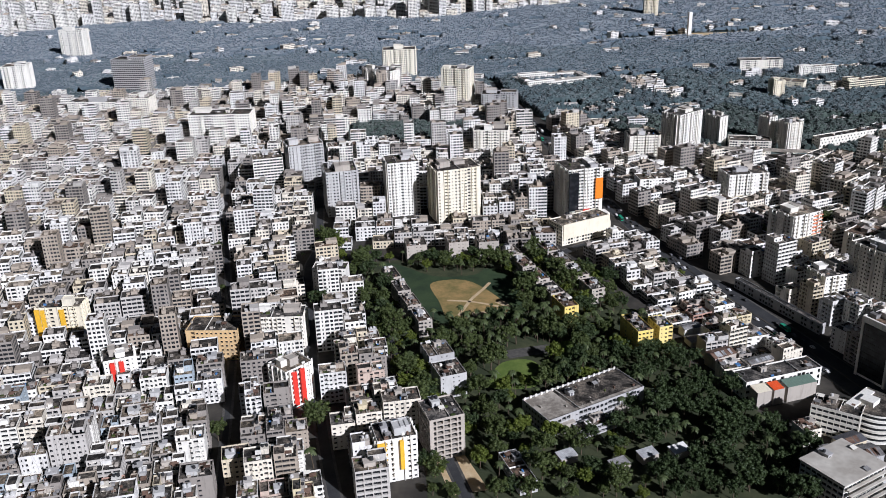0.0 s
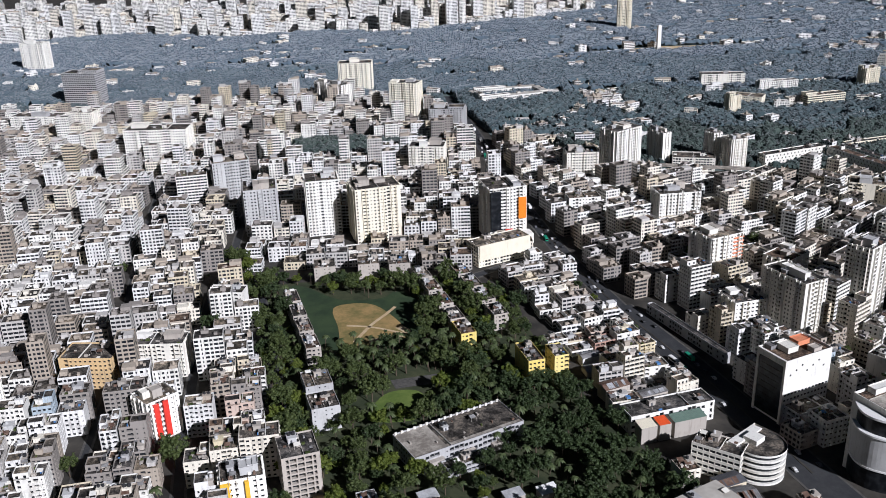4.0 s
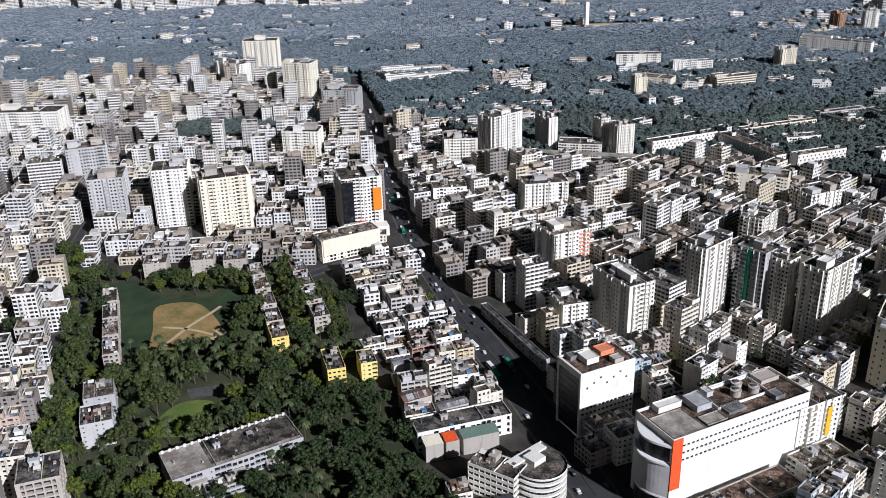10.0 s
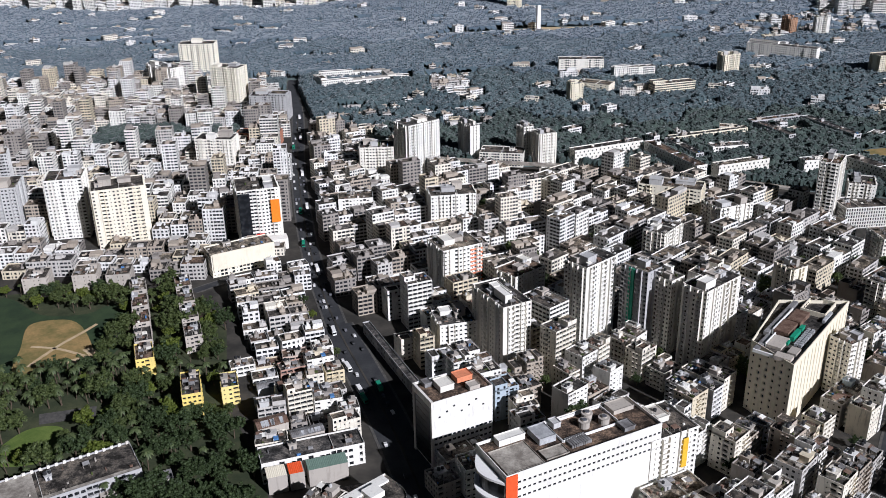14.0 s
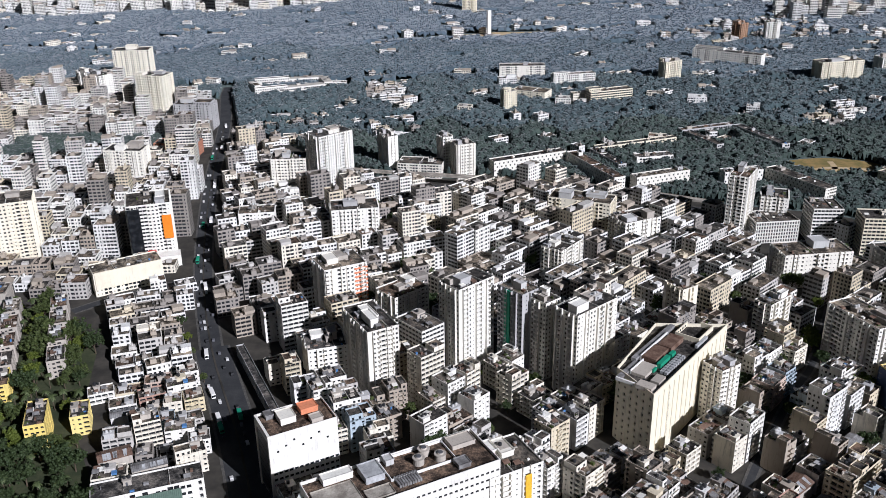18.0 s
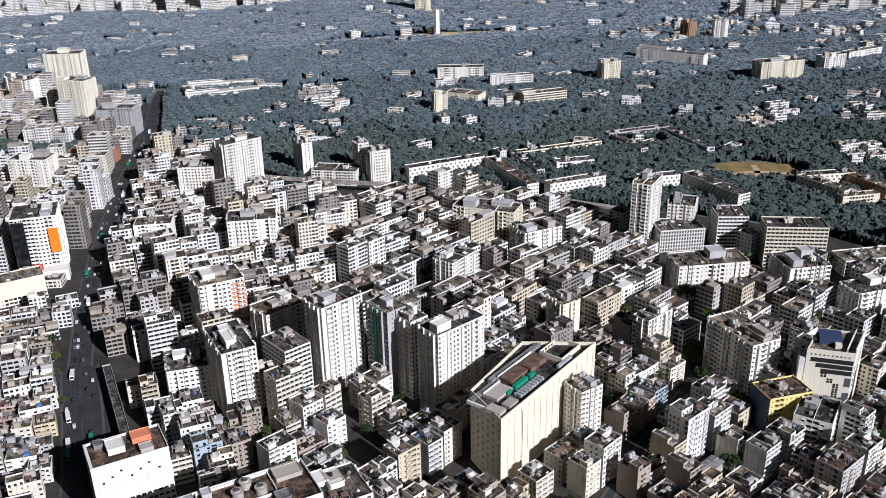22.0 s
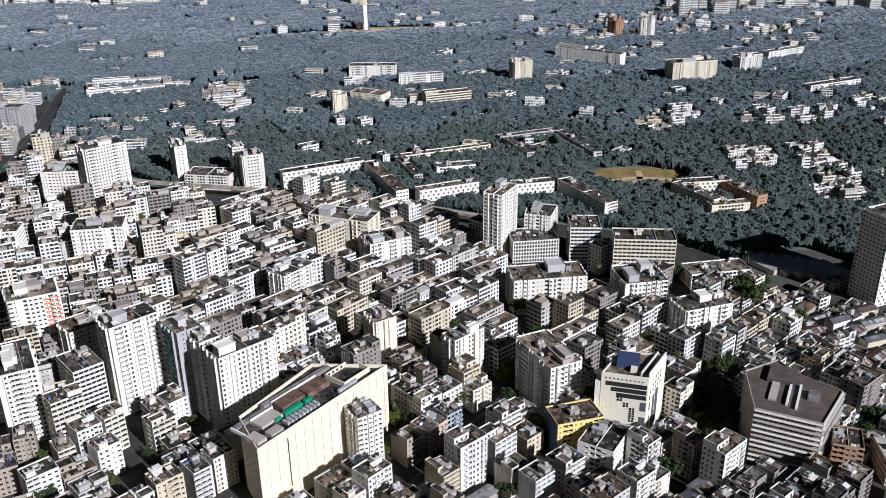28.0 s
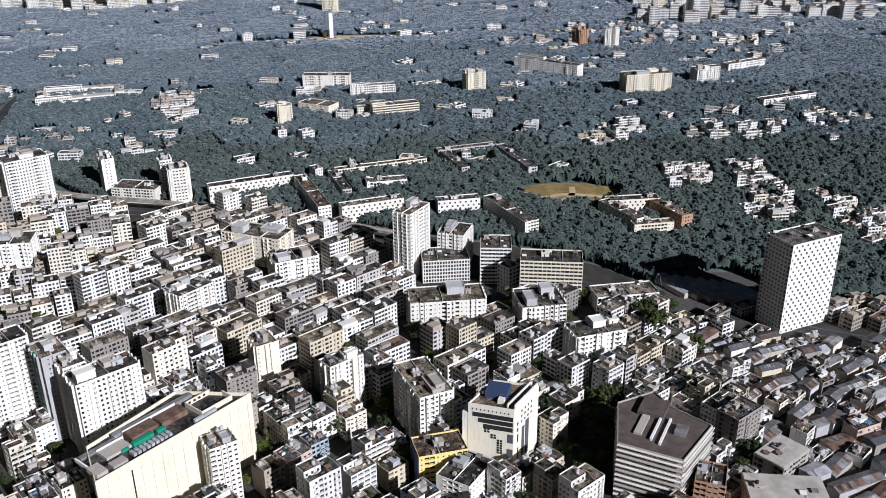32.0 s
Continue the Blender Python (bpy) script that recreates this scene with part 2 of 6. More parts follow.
# ---- mesh tools ----
class Geo:
    """Vertices and faces gathered for one mesh."""

    def __init__(self):
        self.v, self.f, self.m = [], [], []

    def quad(self, a, b, c, d, m=0):
        n = len(self.v)
        self.v += [a, b, c, d]
        self.f.append((n, n + 1, n + 2, n + 3))
        self.m.append(m)

    def poly(self, pts, m=0):
        n = len(self.v)
        self.v += pts
        self.f.append(tuple(range(n, n + len(pts))))
        self.m.append(m)

    def box(self, x0, y0, z0, x1, y1, z1, m=0, bottom=False):
        n = len(self.v)
        self.v += [(x0, y0, z0), (x1, y0, z0), (x1, y1, z0), (x0, y1, z0), (x0, y0, z1), (x1, y0, z1), (x1, y1, z1), (x0, y1, z1)]
        fs = [(4, 5, 6, 7), (0, 1, 5, 4), (1, 2, 6, 5), (2, 3, 7, 6), (3, 0, 4, 7)] + ([(3, 2, 1, 0)] if bottom else [])
        self.f += [tuple(n + i for i in f) for f in fs]
        self.m += [m] * len(fs)

    def tube(self, x, y, z0, z1, r0, r1, k=8, m=0):
        n = len(self.v)
        for z, r in ((z0, r0), (z1, r1)):
            self.v += [(x + r * math.cos(i * math.tau / k), y + r * math.sin(i * math.tau / k), z) for i in range(k)]
        self.f += [(n + i, n + (i + 1) % k, n + k + (i + 1) % k, n + k + i) for i in range(k)]
        self.f.append(tuple(n + k + i for i in range(k)))
        self.m += [m] * (k + 1)

    def beam(self, p, q, r, k=4, m=0, r2=None):
        p, q = Vector(p), Vector(q)
        d = (q - p).normalized()
        a = d.orthogonal().normalized()
        b = d.cross(a)
        n = len(self.v)
        for c, rr in ((p, r), (q, r if r2 is None else r2)):
            self.v += [tuple(c + rr * (math.cos(i * math.tau / k) * a + math.sin(i * math.tau / k) * b)) for i in range(k)]
        self.f += [(n + i, n + (i + 1) % k, n + k + (i + 1) % k, n + k + i) for i in range(k)]
        self.m += [m] * k

    def mesh(self, name, *materials):
        me = bpy.data.meshes.new(name)
        me.from_pydata(self.v, [], self.f)
        for mat in materials:
            me.materials.append(M[mat])
        if len(materials) > 1:
            me.polygons.foreach_set("material_index", self.m)
        me.update()
        return me


def part(name, geo, materials, parent, label="", kind=""):
    if isinstance(materials, str):
        materials = (materials,)
    ob = new(name, geo.mesh(name, *materials))
    ob.parent = parent
    return tagged(ob, label, kind=kind)


def facade(gw, glass, p, q, z0, floors, fh, bay, ww, wh, sill, deep, ledge=0.0, mixed=False, stagger=False):
    """One wall from p to q (outside on the right hand) with a recessed opening in every bay of every storey. glass: a Geo for each storey."""
    p, q = Vector(p), Vector(q)
    length = (q - p).length
    u = (q - p) / length
    n = Vector((u.y, -u.x))
    bays = max(1, round(length / bay))
    cw = length / bays
    ow = min(ww, cw - 0.25)

    def at(s, z, off=0.0):
        w = p + u * s - n * off
        return (w.x, w.y, z)

    # the kind of opening differs from column to column: windows, deep balconies, narrow lights, blind wall
    kinds = [(ow, sill, wh, deep, ledge)] * bays
    if mixed:
        r = random.Random(round(length * 37 + z0 * 11 + floors * 5 + bay * 3 + p.x * 13 + p.y * 7))
        pick = [r.choice("wwwwwbbbnnx") for _ in range((bays + 1) // 2)]
        pick = pick + pick[::-1] if r.random() < 0.6 else [r.choice("wwwwwbbbnnx") for _ in range(bays)]
        kinds = [{"w": (ow, sill, wh, deep, ledge), "b": (cw - 0.35, 0.95, fh - 1.25, 1.25, 0.0), "n": (min(0.8, ow), sill + 0.5, 0.9, deep, 0.0), "x": None}[pick[q % len(pick)]] for q in range(bays)]
    for k in range(floors):
        a, d = z0 + k * fh, z0 + (k + 1) * fh
        for j in range(bays):
            e0, e1 = j * cw, (j + 1) * cw
            if kinds[j] is None or (stagger and (k + j) % 2):
                gw.quad(at(e0, a), at(e1, a), at(e1, d), at(e0, d))
                continue
            w, s_, h, dp, lg = kinds[j]
            b = a + s_
            c = min(b + h, d - 0.2)
            s0 = (e0 + e1 - w) / 2
            s1 = s0 + w
            gw.quad(at(e0, a), at(e1, a), at(e1, b), at(e0, b))
            gw.quad(at(e0, c), at(e1, c), at(e1, d), at(e0, d))
            gw.quad(at(e0, b), at(s0, b), at(s0, c), at(e0, c))
            gw.quad(at(s1, b), at(e1, b), at(e1, c), at(s1, c))
            gw.quad(at(s0, b), at(s0, b, dp), at(s0, c, dp), at(s0, c))
            gw.quad(at(s1, b, dp), at(s1, b), at(s1, c), at(s1, c, dp))
            gw.quad(at(s0, c, dp), at(s1, c, dp), at(s1, c), at(s0, c))
            gw.quad(at(s0, b), at(s1, b), at(s1, b, dp), at(s0, b, dp))
            glass[k].quad(at(s0, b, dp), at(s1, b, dp), at(s1, c, dp), at(s0, c, dp))
            if lg:
                f0, f1, t = s0 - 0.15, s1 + 0.15, c + 0.1
                gw.quad(at(f0, t + 0.1), at(f1, t + 0.1), at(f1, t, -lg), at(f0, t, -lg))
                gw.quad(at(f0, t - 0.08, -lg), at(f1, t - 0.08, -lg), at(f1, t, -lg), at(f0, t, -lg))
                gw.quad(at(f0, t - 0.08), at(f1, t - 0.08), at(f1, t - 0.08, -lg), at(f0, t - 0.08, -lg))


STYLES = {  # bay, width, height, sill, depth, ledge
    "punched": (3.1, 1.55, 1.5, 0.9, 0.35, 0.45),
    "pairs": (2.7, 1.3, 1.5, 0.9, 0.35, 0.0),
    "band": (3.2, 2.9, 1.7, 0.95, 0.5, 0.0),
    "veranda": (4.0, 3.5, 1.95, 0.95, 1.3, 0.0),
    "frame": (3.8, 3.3, 2.4, 0.35, 2.2, 0.0),
    "low": (3.0, 2.2, 1.9, 0.8, 0.35, 0.0),
    "fins": (2.2, 1.5, 2.4, 0.5, 0.8, 0.0),
    "checker": (2.4, 1.6, 1.7, 0.7, 0.4, 0.0),
}


def parapet(gw, x0, y0, x1, y1, z, h=0.95, t=0.22):
    for a in ((x0, y0, x1, y0 + t), (x0, y1 - t, x1, y1), (x0, y0 + t, x0 + t, y1 - t), (x1 - t, y0 + t, x1, y1 - t)):
        gw.box(a[0], a[1], z, a[2], a[3], z + h)


def house(name, w, d, floors, fh, paint, styles, rng, split=False, whole=False, blank=(), roof=True, tags=None):
    """A building round its own origin, front towards -y. styles: front, right, back, left. split: a mesh for each storey's windows;
    whole: one mesh for all of it."""
    hw, hd, H = w / 2, d / 2, floors * fh
    gw = Geo()
    glass = [Geo() for _ in range(floors)]
    cs = [(-hw, -hd), (hw, -hd), (hw, hd), (-hw, hd)]
    for i in range(4):
        p, q = cs[i], cs[(i + 1) % 4]
        if i in blank or styles[i] is None:
            gw.quad((*p, 0), (*q, 0), (*q, H), (*p, H))
        else:
            facade(gw, glass, p, q, 0, floors, fh, *STYLES[styles[i]], mixed=styles[i] in ("punched", "pairs", "low"), stagger=styles[i] == "checker")
    if not split and floors > 2 and styles[0] != "veranda":
        for bx in rng.sample((-0.62, -0.2, 0.25, 0.68), rng.randint(1, 2)):
            x, bw = bx * hw, rng.uniform(1.4, 2.2)
            for k in range(1, floors):
                z = k * fh
                gw.box(x - bw, -hd - 1.15, z - 0.12, x + bw, -hd, z, bottom=True)
                gw.box(x - bw, -hd - 1.15, z, x + bw, -hd - 1.03, z + 0.95)
                gw.box(x - bw, -hd - 1.03, z, x - bw + 0.12, -hd, z + 0.95)
                gw.box(x + bw - 0.12, -hd - 1.03, z, x + bw, -hd, z + 0.95)
    parapet(gw, -hw, -hd, hw, hd, H)
    deck = Geo()
    deck.quad((-hw, -hd, H + 0.02), (hw, -hd, H + 0.02), (hw, hd, H + 0.02), (-hw, hd, H + 0.02))
    # roof: the head of the stairs, tanks, low walls and clutter
    top, tank, junk = Geo(), Geo(), Geo()
    if roof:
        sw, sd = min(w * 0.36, rng.uniform(3.2, 6.5)), min(d * 0.4, rng.uniform(3.5, 6.5))
        sx, sy = rng.uniform(-hw + 0.6, hw - sw - 0.6), rng.uniform(-hd * 0.3, hd - sd - 0.6)
        sh = rng.uniform(2.4, 3.4)
        top.box(sx, sy, H, sx + sw, sy + sd, H + sh)
        top.box(sx - 0.35, sy - 0.35, H + sh, sx + sw + 0.35, sy + sd + 0.35, H + sh + 0.18, bottom=True)
        tx, ty = sx + sw * 0.5, sy + sd * 0.5
        for i in range(rng.randint(1, 2)):
            r = rng.uniform(0.7, 1.05)
            tank.tube(tx + (i - 0.5) * 2.2, ty, H + sh + 0.18, H + sh + 0.18 + 1.5 * r, r, r, 10)
            tank.tube(tx + (i - 0.5) * 2.2, ty, H + sh + 0.18 + 1.5 * r, H + sh + 0.2 + 1.9 * r, r, r * 0.3, 10)
        for i in range(rng.randint(6, 13)):
            a, b = rng.uniform(-hw + 0.5, hw - 2.4), rng.uniform(-hd + 0.5, hd - 2.4)
            ww, dd, hh = rng.uniform(0.5, 2.6), rng.uniform(0.5, 2.4), rng.uniform(0.3, 1.5)
            junk.box(a, b, H + 0.02, min(a + ww, hw - 0.3), min(b + dd, hd - 0.3), H + hh, rng.choice((0, 0, 1, 1, 2, 2, 1, 3, 4) if rng.random() < 0.97 else (5,)))
        for i in range(rng.randint(1, 3)):
            # lean-to sheets and washing lines
            a, b = rng.uniform(-hw + 0.4, hw - 4), rng.uniform(-hd + 0.4, hd - 3.5)
            z, q = H + rng.uniform(1.8, 2.4), rng.choice((0, 2, 0, 3))
            junk.quad((a, b, z), (a + 3.4, b, z), (a + 3.4, b + 3, z + 0.5), (a, b + 3, z + 0.5), q)
            for u, v in ((0.1, 0.1), (3.3, 0.1), (0.1, 2.9), (3.3, 2.9)):
                junk.box(a + u - 0.06, b + v - 0.06, H, a + u + 0.06, b + v + 0.06, z + v / 6, 1)
        if w > 14:
            x = rng.uniform(-hw * 0.4, hw * 0.4)
            junk.box(x, -hd + 0.3, H + 0.02, x + 0.2, hd - 0.3, H + 0.9, 3)
        for i in range(rng.randint(4, 10)):
            a, b = rng.choice((-hw + 0.4, hw - 0.5, sx)), rng.uniform(-hd + 0.4, hd - 0.5)
            junk.box(a, b, H, a + 0.14, b + 0.14, H + rng.uniform(1.2, 2.2), 1)
        if floors > 2 and rng.random() < 0.55 and not split:
            # a set-back room or storey on the roof
            pw, pd = w * rng.uniform(0.3, 0.6), d * rng.uniform(0.4, 0.75)
            px, py = rng.choice((-hw, hw - pw)), rng.choice((-hd, hd - pd))
            gw.box(px, py, H, px + pw, py + pd, H + fh)
            parapet(gw, px, py, px + pw, py + pd, H + fh, 0.8)
            deck.quad((px, py, H + fh + 0.02), (px + pw, py, H + fh + 0.02), (px + pw, py + pd, H + fh + 0.02), (px, py + pd, H + fh + 0.02))
            k = max(1, int(pw / 3))
            for i in range(k):
                x = px + (i + 0.5) * pw / k
                glass[-1].quad((x - 0.7, py - 0.03, H + 0.9), (x + 0.7, py - 0.03, H + 0.9), (x + 0.7, py - 0.03, H + 2.4), (x - 0.7, py - 0.03, H + 2.4))
    if whole:
        n = 0
        allg = Geo()
        for k, src in enumerate([gw, deck, top, tank, junk] + glass):
            n = len(allg.v)
            allg.v += src.v
            allg.f += [tuple(n + i for i in f) for f in src.f]
            allg.m += [(0, 1, 0, 2, 0)[k] if k < 5 else 3] * len(src.f)
        return new(name, allg.mesh(name, paint, "deck", "tankb", "glass"))
    ob = new(name, gw.mesh(name, paint))
    part("roof_deck", deck, "deck", ob)
    if split:
        for k in range(floors):
            if glass[k].f:
                part("window_strip", glass[k], "glass", ob, kind="stuff")
    else:
        allg = Geo()
        for src in glass:
            n = len(allg.v)
            allg.v += src.v
            allg.f += [tuple(n + i for i in f) for f in src.f]
            allg.m += src.m
        if allg.f:
            part("glazing", allg, "glass", ob, kind="stuff")
    if roof:
        head = part("stair_head", top, rng.choice(("bare", "grey", "bare", paint)) if paint not in ("yellow", "ochre") else "bare", ob)
        if split:
            door = Geo()
            door.box(sx + sw * 0.3, sy - 0.06, H + 0.05, sx + sw * 0.3 + 1.0, sy - 0.01, H + 2.1, bottom=True)
            part("roof_door", door, "slate", head, "dark sheet-metal roof door")
        part("water_tank", tank, rng.choice(("tankb", "tankb", "tankw")), ob)
        part("roof_clutter", junk, ("steel", "bare", "rust", "white", "leaf", "blue_sheet"), ob, kind="stuff")
    return ob


def place(proto, m, label="", category="", group=""):
    """A copy of a thing and its parts, on the same meshes."""
    ob = proto.copy()
    scene.collection.objects.link(ob)
    ob.matrix_basis = m
    for child in PARTS[proto]:
        c = child.copy()
        scene.collection.objects.link(c)
        c.parent = ob
    return tagged(ob, label, category, group)


PARTS = {}


def proto(ob):
    PARTS[ob] = list(ob.children)
    return ob


def inside(x, y, ring):
    hit = False
    for (x0, y0), (x1, y1) in zip(ring, ring[1:] + ring[:1]):
        if (y0 > y) != (y1 > y) and x < (x1 - x0) * (y - y0) / (y1 - y0) + x0:
            hit = not hit
    return hit


def off_line(x, y, line):
    """How far a point lies from a line of straight pieces."""
    best = 1e9
    for (x0, y0), (x1, y1) in zip(line, line[1:]):
        dx, dy = x1 - x0, y1 - y0
        k = max(0, min(1, ((x - x0) * dx + (y - y0) * dy) / (dx * dx + dy * dy)))
        best = min(best, math.hypot(x - x0 - k * dx, y - y0 - k * dy))
    return best


# ---- plan: roads, greens and districts ----
MAIN_ROAD = [(300, 330), (268, 430), (240, 530), (203, 640), (175, 752), (152, 880), (133, 1010), (112, 1190), (88, 1330), (82, 1390)]
CROSS_ROAD = [(175, 752), (120, 722), (92, 700)]
PARK_ROAD = [(10, 380), (-22, 500), (-52, 604), (-75, 690), (-110, 745)]
STREET_A = [(-45, 330), (-62, 395), (-82, 492), (-100, 600), (-112, 690), (-110, 745), (-125, 900), (-140, 1080)]
STREET_B = [(-120, 380), (-150, 571), (-174, 669), (-190, 740), (-215, 860), (-240, 1000)]
RAIL_ROAD = [(180, 1090), (309, 965), (420, 940), (510, 915), (600, 865), (690, 815), (790, 742), (850, 715), (1010, 640), (1200, 560)]
EAST_ROAD = [(690, 820), (640, 690), (590, 600), (560, 560), (500, 470), (470, 400)]
ROADS = [(MAIN_ROAD[:4], 21), (MAIN_ROAD[3:], 13), (CROSS_ROAD, 7), (PARK_ROAD, 5), (STREET_A, 6), (STREET_B, 3.5), (RAIL_ROAD, 8), (EAST_ROAD, 4)]
PARK = [(-12, 385), (-18, 500), (-50, 610), (-72, 700), (45, 712), (85, 700), (128, 640), (146, 545), (172, 492), (196, 420), (205, 370)]
WOODS = [(-680, 1300), (-470, 1312), (-350, 1350), (-100, 1408), (40, 1340), (100, 1312), (140, 1130), (190, 1120), (275, 985), (415, 965),
         (515, 930), (605, 885), (700, 850), (760, 810), (815, 745), (900, 740), (960, 740), (1180, 660), (1400, 900), (1750, 1700), (1750, 2400),
         (440, 2480), (440, 2305), (320, 2225), (150, 2130), (0, 2040), (-200, 2090), (-380, 2020), (-600, 2130), (-800, 2070), (-960, 1970), (-1000, 1600)]
POCKET = [(-128, 1040), (40, 1030), (60, 1130), (-110, 1150)]
FIELD_1 = [(-11, 652), (4, 660), (20, 656), (36, 634), (48, 604), (30, 592), (4, 588), (-4, 620)]
FIELD_2 = [(715, 985), (735, 1000), (775, 1003), (812, 985), (815, 960), (790, 940), (750, 938), (722, 955)]


def rounded(ring):
    """A ring with its corners rounded off."""
    pts = []
    for i in range(len(ring)):
        p0, p1, p2, p3 = (Vector(ring[(i + j) % len(ring)]) for j in (-1, 0, 1, 2))
        for t in (0.0, 0.25, 0.5, 0.75):
            pts.append(tuple(0.5 * (2 * p1 + (p2 - p0) * t + (2 * p0 - 5 * p1 + 4 * p2 - p3) * t * t + (3 * p1 - p0 - 3 * p2 + p3) * t ** 3)))
    return pts


def sheet(name, ring, z, mat, label, category, thick=0.0, kind="structure"):
    g = Geo()
    if thick:
        for (x0, y0), (x1, y1) in zip(ring, ring[1:] + ring[:1]):
            g.quad((x0, y0, z - thick), (x1, y1, z - thick), (x1, y1, z), (x0, y0, z))
    g.poly([(x, y, z) for x, y in ring])
    return tagged(new(name, g.mesh(name, mat)), label, category, kind=kind)


def widened(line, half):
    """The two edges of a strip along a line."""
    left, right = [], []
    for i, (x, y) in enumerate(line):
        a, b = line[max(0, i - 1)], line[min(len(line) - 1, i + 1)]
        d = Vector((b[0] - a[0], b[1] - a[1])).normalized()
        left.append((x - d.y * half, y + d.x * half))
        right.append((x + d.y * half, y - d.x * half))
    return left, right


def smooth(line, k=4):
    pts = []
    for i in range(len(line) - 1):
        p0, p1, p2, p3 = (Vector(line[max(0, min(len(line) - 1, i + j))]) for j in (-1, 0, 1, 2))
        for s in range(k):
            t = s / k
            pts.append(tuple(0.5 * (2 * p1 + (p2 - p0) * t + (2 * p0 - 5 * p1 + 4 * p2 - p3) * t * t + (3 * p1 - p0 - 3 * p2 + p3) * t ** 3)))
    return pts + [line[-1]]


def strip(name, line, width, z, mat, label, category):
    g = Geo()
    left, right = widened(smooth(line), width / 2)
    for i in range(len(left) - 1):
        g.quad((*right[i], z), (*right[i + 1], z), (*left[i + 1], z), (*left[i], z))
        g.quad((*right[i], 0), (*right[i + 1], 0), (*right[i + 1], z), (*right[i], z))
        g.quad((*left[i + 1], 0), (*left[i], 0), (*left[i], z), (*left[i + 1], z))
    return tagged(new(name, g.mesh(name, mat)), label, category, kind="structure")


gg = Geo()
gg.quad((-6000, -6000, 0), (6000, -6000, 0), (6000, 6000, 0), (-6000, 6000, 0))
tagged(new("ground", gg.mesh("ground", "ground")), "dusty grey-brown city ground between the buildings", "ground", kind="structure")
for i, (line, width) in enumerate(ROADS):
    strip("pavement_%d" % (i + 1), line, width + 3, 0.16 + i * 0.006, "walk", "worn concrete pavement along a busy street", "pavement")
    strip("road_%d" % (i + 1), line, width, 0.22 + i * 0.006, "asphalt", "dark asphalt street between close buildings", "road")
strip("median", MAIN_ROAD[1:8], 1.2, 0.42, "ground", "narrow concrete median of the main road", "median")
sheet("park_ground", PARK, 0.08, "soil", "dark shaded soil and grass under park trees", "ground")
sheet("woods_ground", WOODS, 0.07, "under", "ground under the wide woods, paled for haze", "ground")
sheet("pocket_ground", POCKET, 0.08, "under", "ground of a small wooded plot, paled for haze", "ground")
sheet("playing_field", rounded(FIELD_1), 0.14, "dry", "dry brown playing field with worn sandy paths", "field")
sheet("sports_ground", rounded(FIELD_2), 0.14, "dry", "round yellow-brown sports ground among trees", "field")
DARK_LAWN = [(-51, 686), (-40, 695), (-8, 668), (24, 668), (38, 682), (58, 650), (60, 606), (46, 590), (4, 584), (-9, 588), (-28, 612)]
sheet("dark_lawn", rounded(DARK_LAWN), 0.11, "turf", "dull green mown grass round a playing field", "lawn")
LAWN = [(27, 494), (31, 516), (40, 527), (56, 527), (63, 510), (54, 493)]
sheet("lawn", rounded(LAWN), 0.15, "grass", "bright mown grass of a small park lawn", "lawn")
COURT = [(38, 541), (69, 548), (72, 537), (42, 530)]
sheet("sports_court", COURT, 0.16, "walk", "grey paved sports court in the park", "court")
LAWN_2 = [(74, 548), (86, 552), (90, 541), (80, 529), (73, 530)]
sheet("lawn", rounded(LAWN_2), 0.15, "grass", "small bright mown lawn beside a court", "lawn")
LAWN_3 = [(718, 712), (738, 718), (746, 693), (719, 689)]
sheet("lawn", rounded(LAWN_3), 0.15, "turf", "dull green lawn between office blocks", "lawn")
YARD = [(0, 388), (20, 392), (8, 425), (-8, 420)]
sheet("sand_yard", YARD, 0.15, "sand", "pale trodden sand yard beside a shed", "yard")
PLAZA = [(285, 1686), (380, 1698), (480, 1706), (650, 1724), (656, 1766), (490, 1774), (380, 1738), (300, 1712)]
sheet("plaza", PLAZA, 0.3, "sand", "pale long paved plaza round a monument", "plaza")
RAIL_YARD = [(492, 923), (591, 856), (600, 835), (516, 893)]
sheet("rail_yard", RAIL_YARD, 0.3, "walk", "dark flat yard behind a boundary wall", "yard")
SHED_YARD = [(800, 792), (862, 792), (885, 760), (858, 735), (801, 728)]
sheet("shed_yard", SHED_YARD, 0.3, "walk", "dark market yard with sheds", "yard")
for line, w in (([(10, 596), (20, 622), (30, 640), (36, 652)], 2.6), ([(2, 622), (22, 618), (46, 606)], 2.2), ([(40, 618), (47, 608), (34, 600), (20, 597)], 6.0)):
    strip("worn_path", line, w, 0.19, "sand", "worn sandy path across the playing field", "path")
for line, w in (([(730, 960), (760, 972), (800, 962)], 7.0), ([(745, 945), (765, 968), (770, 992)], 6.0)):
    strip("worn_path", line, w, 0.19, "sand", "worn sandy path across the sports ground", "path")


# ---- landmark buildings ----
TAKEN = []  # x, y, angle, half width, half depth


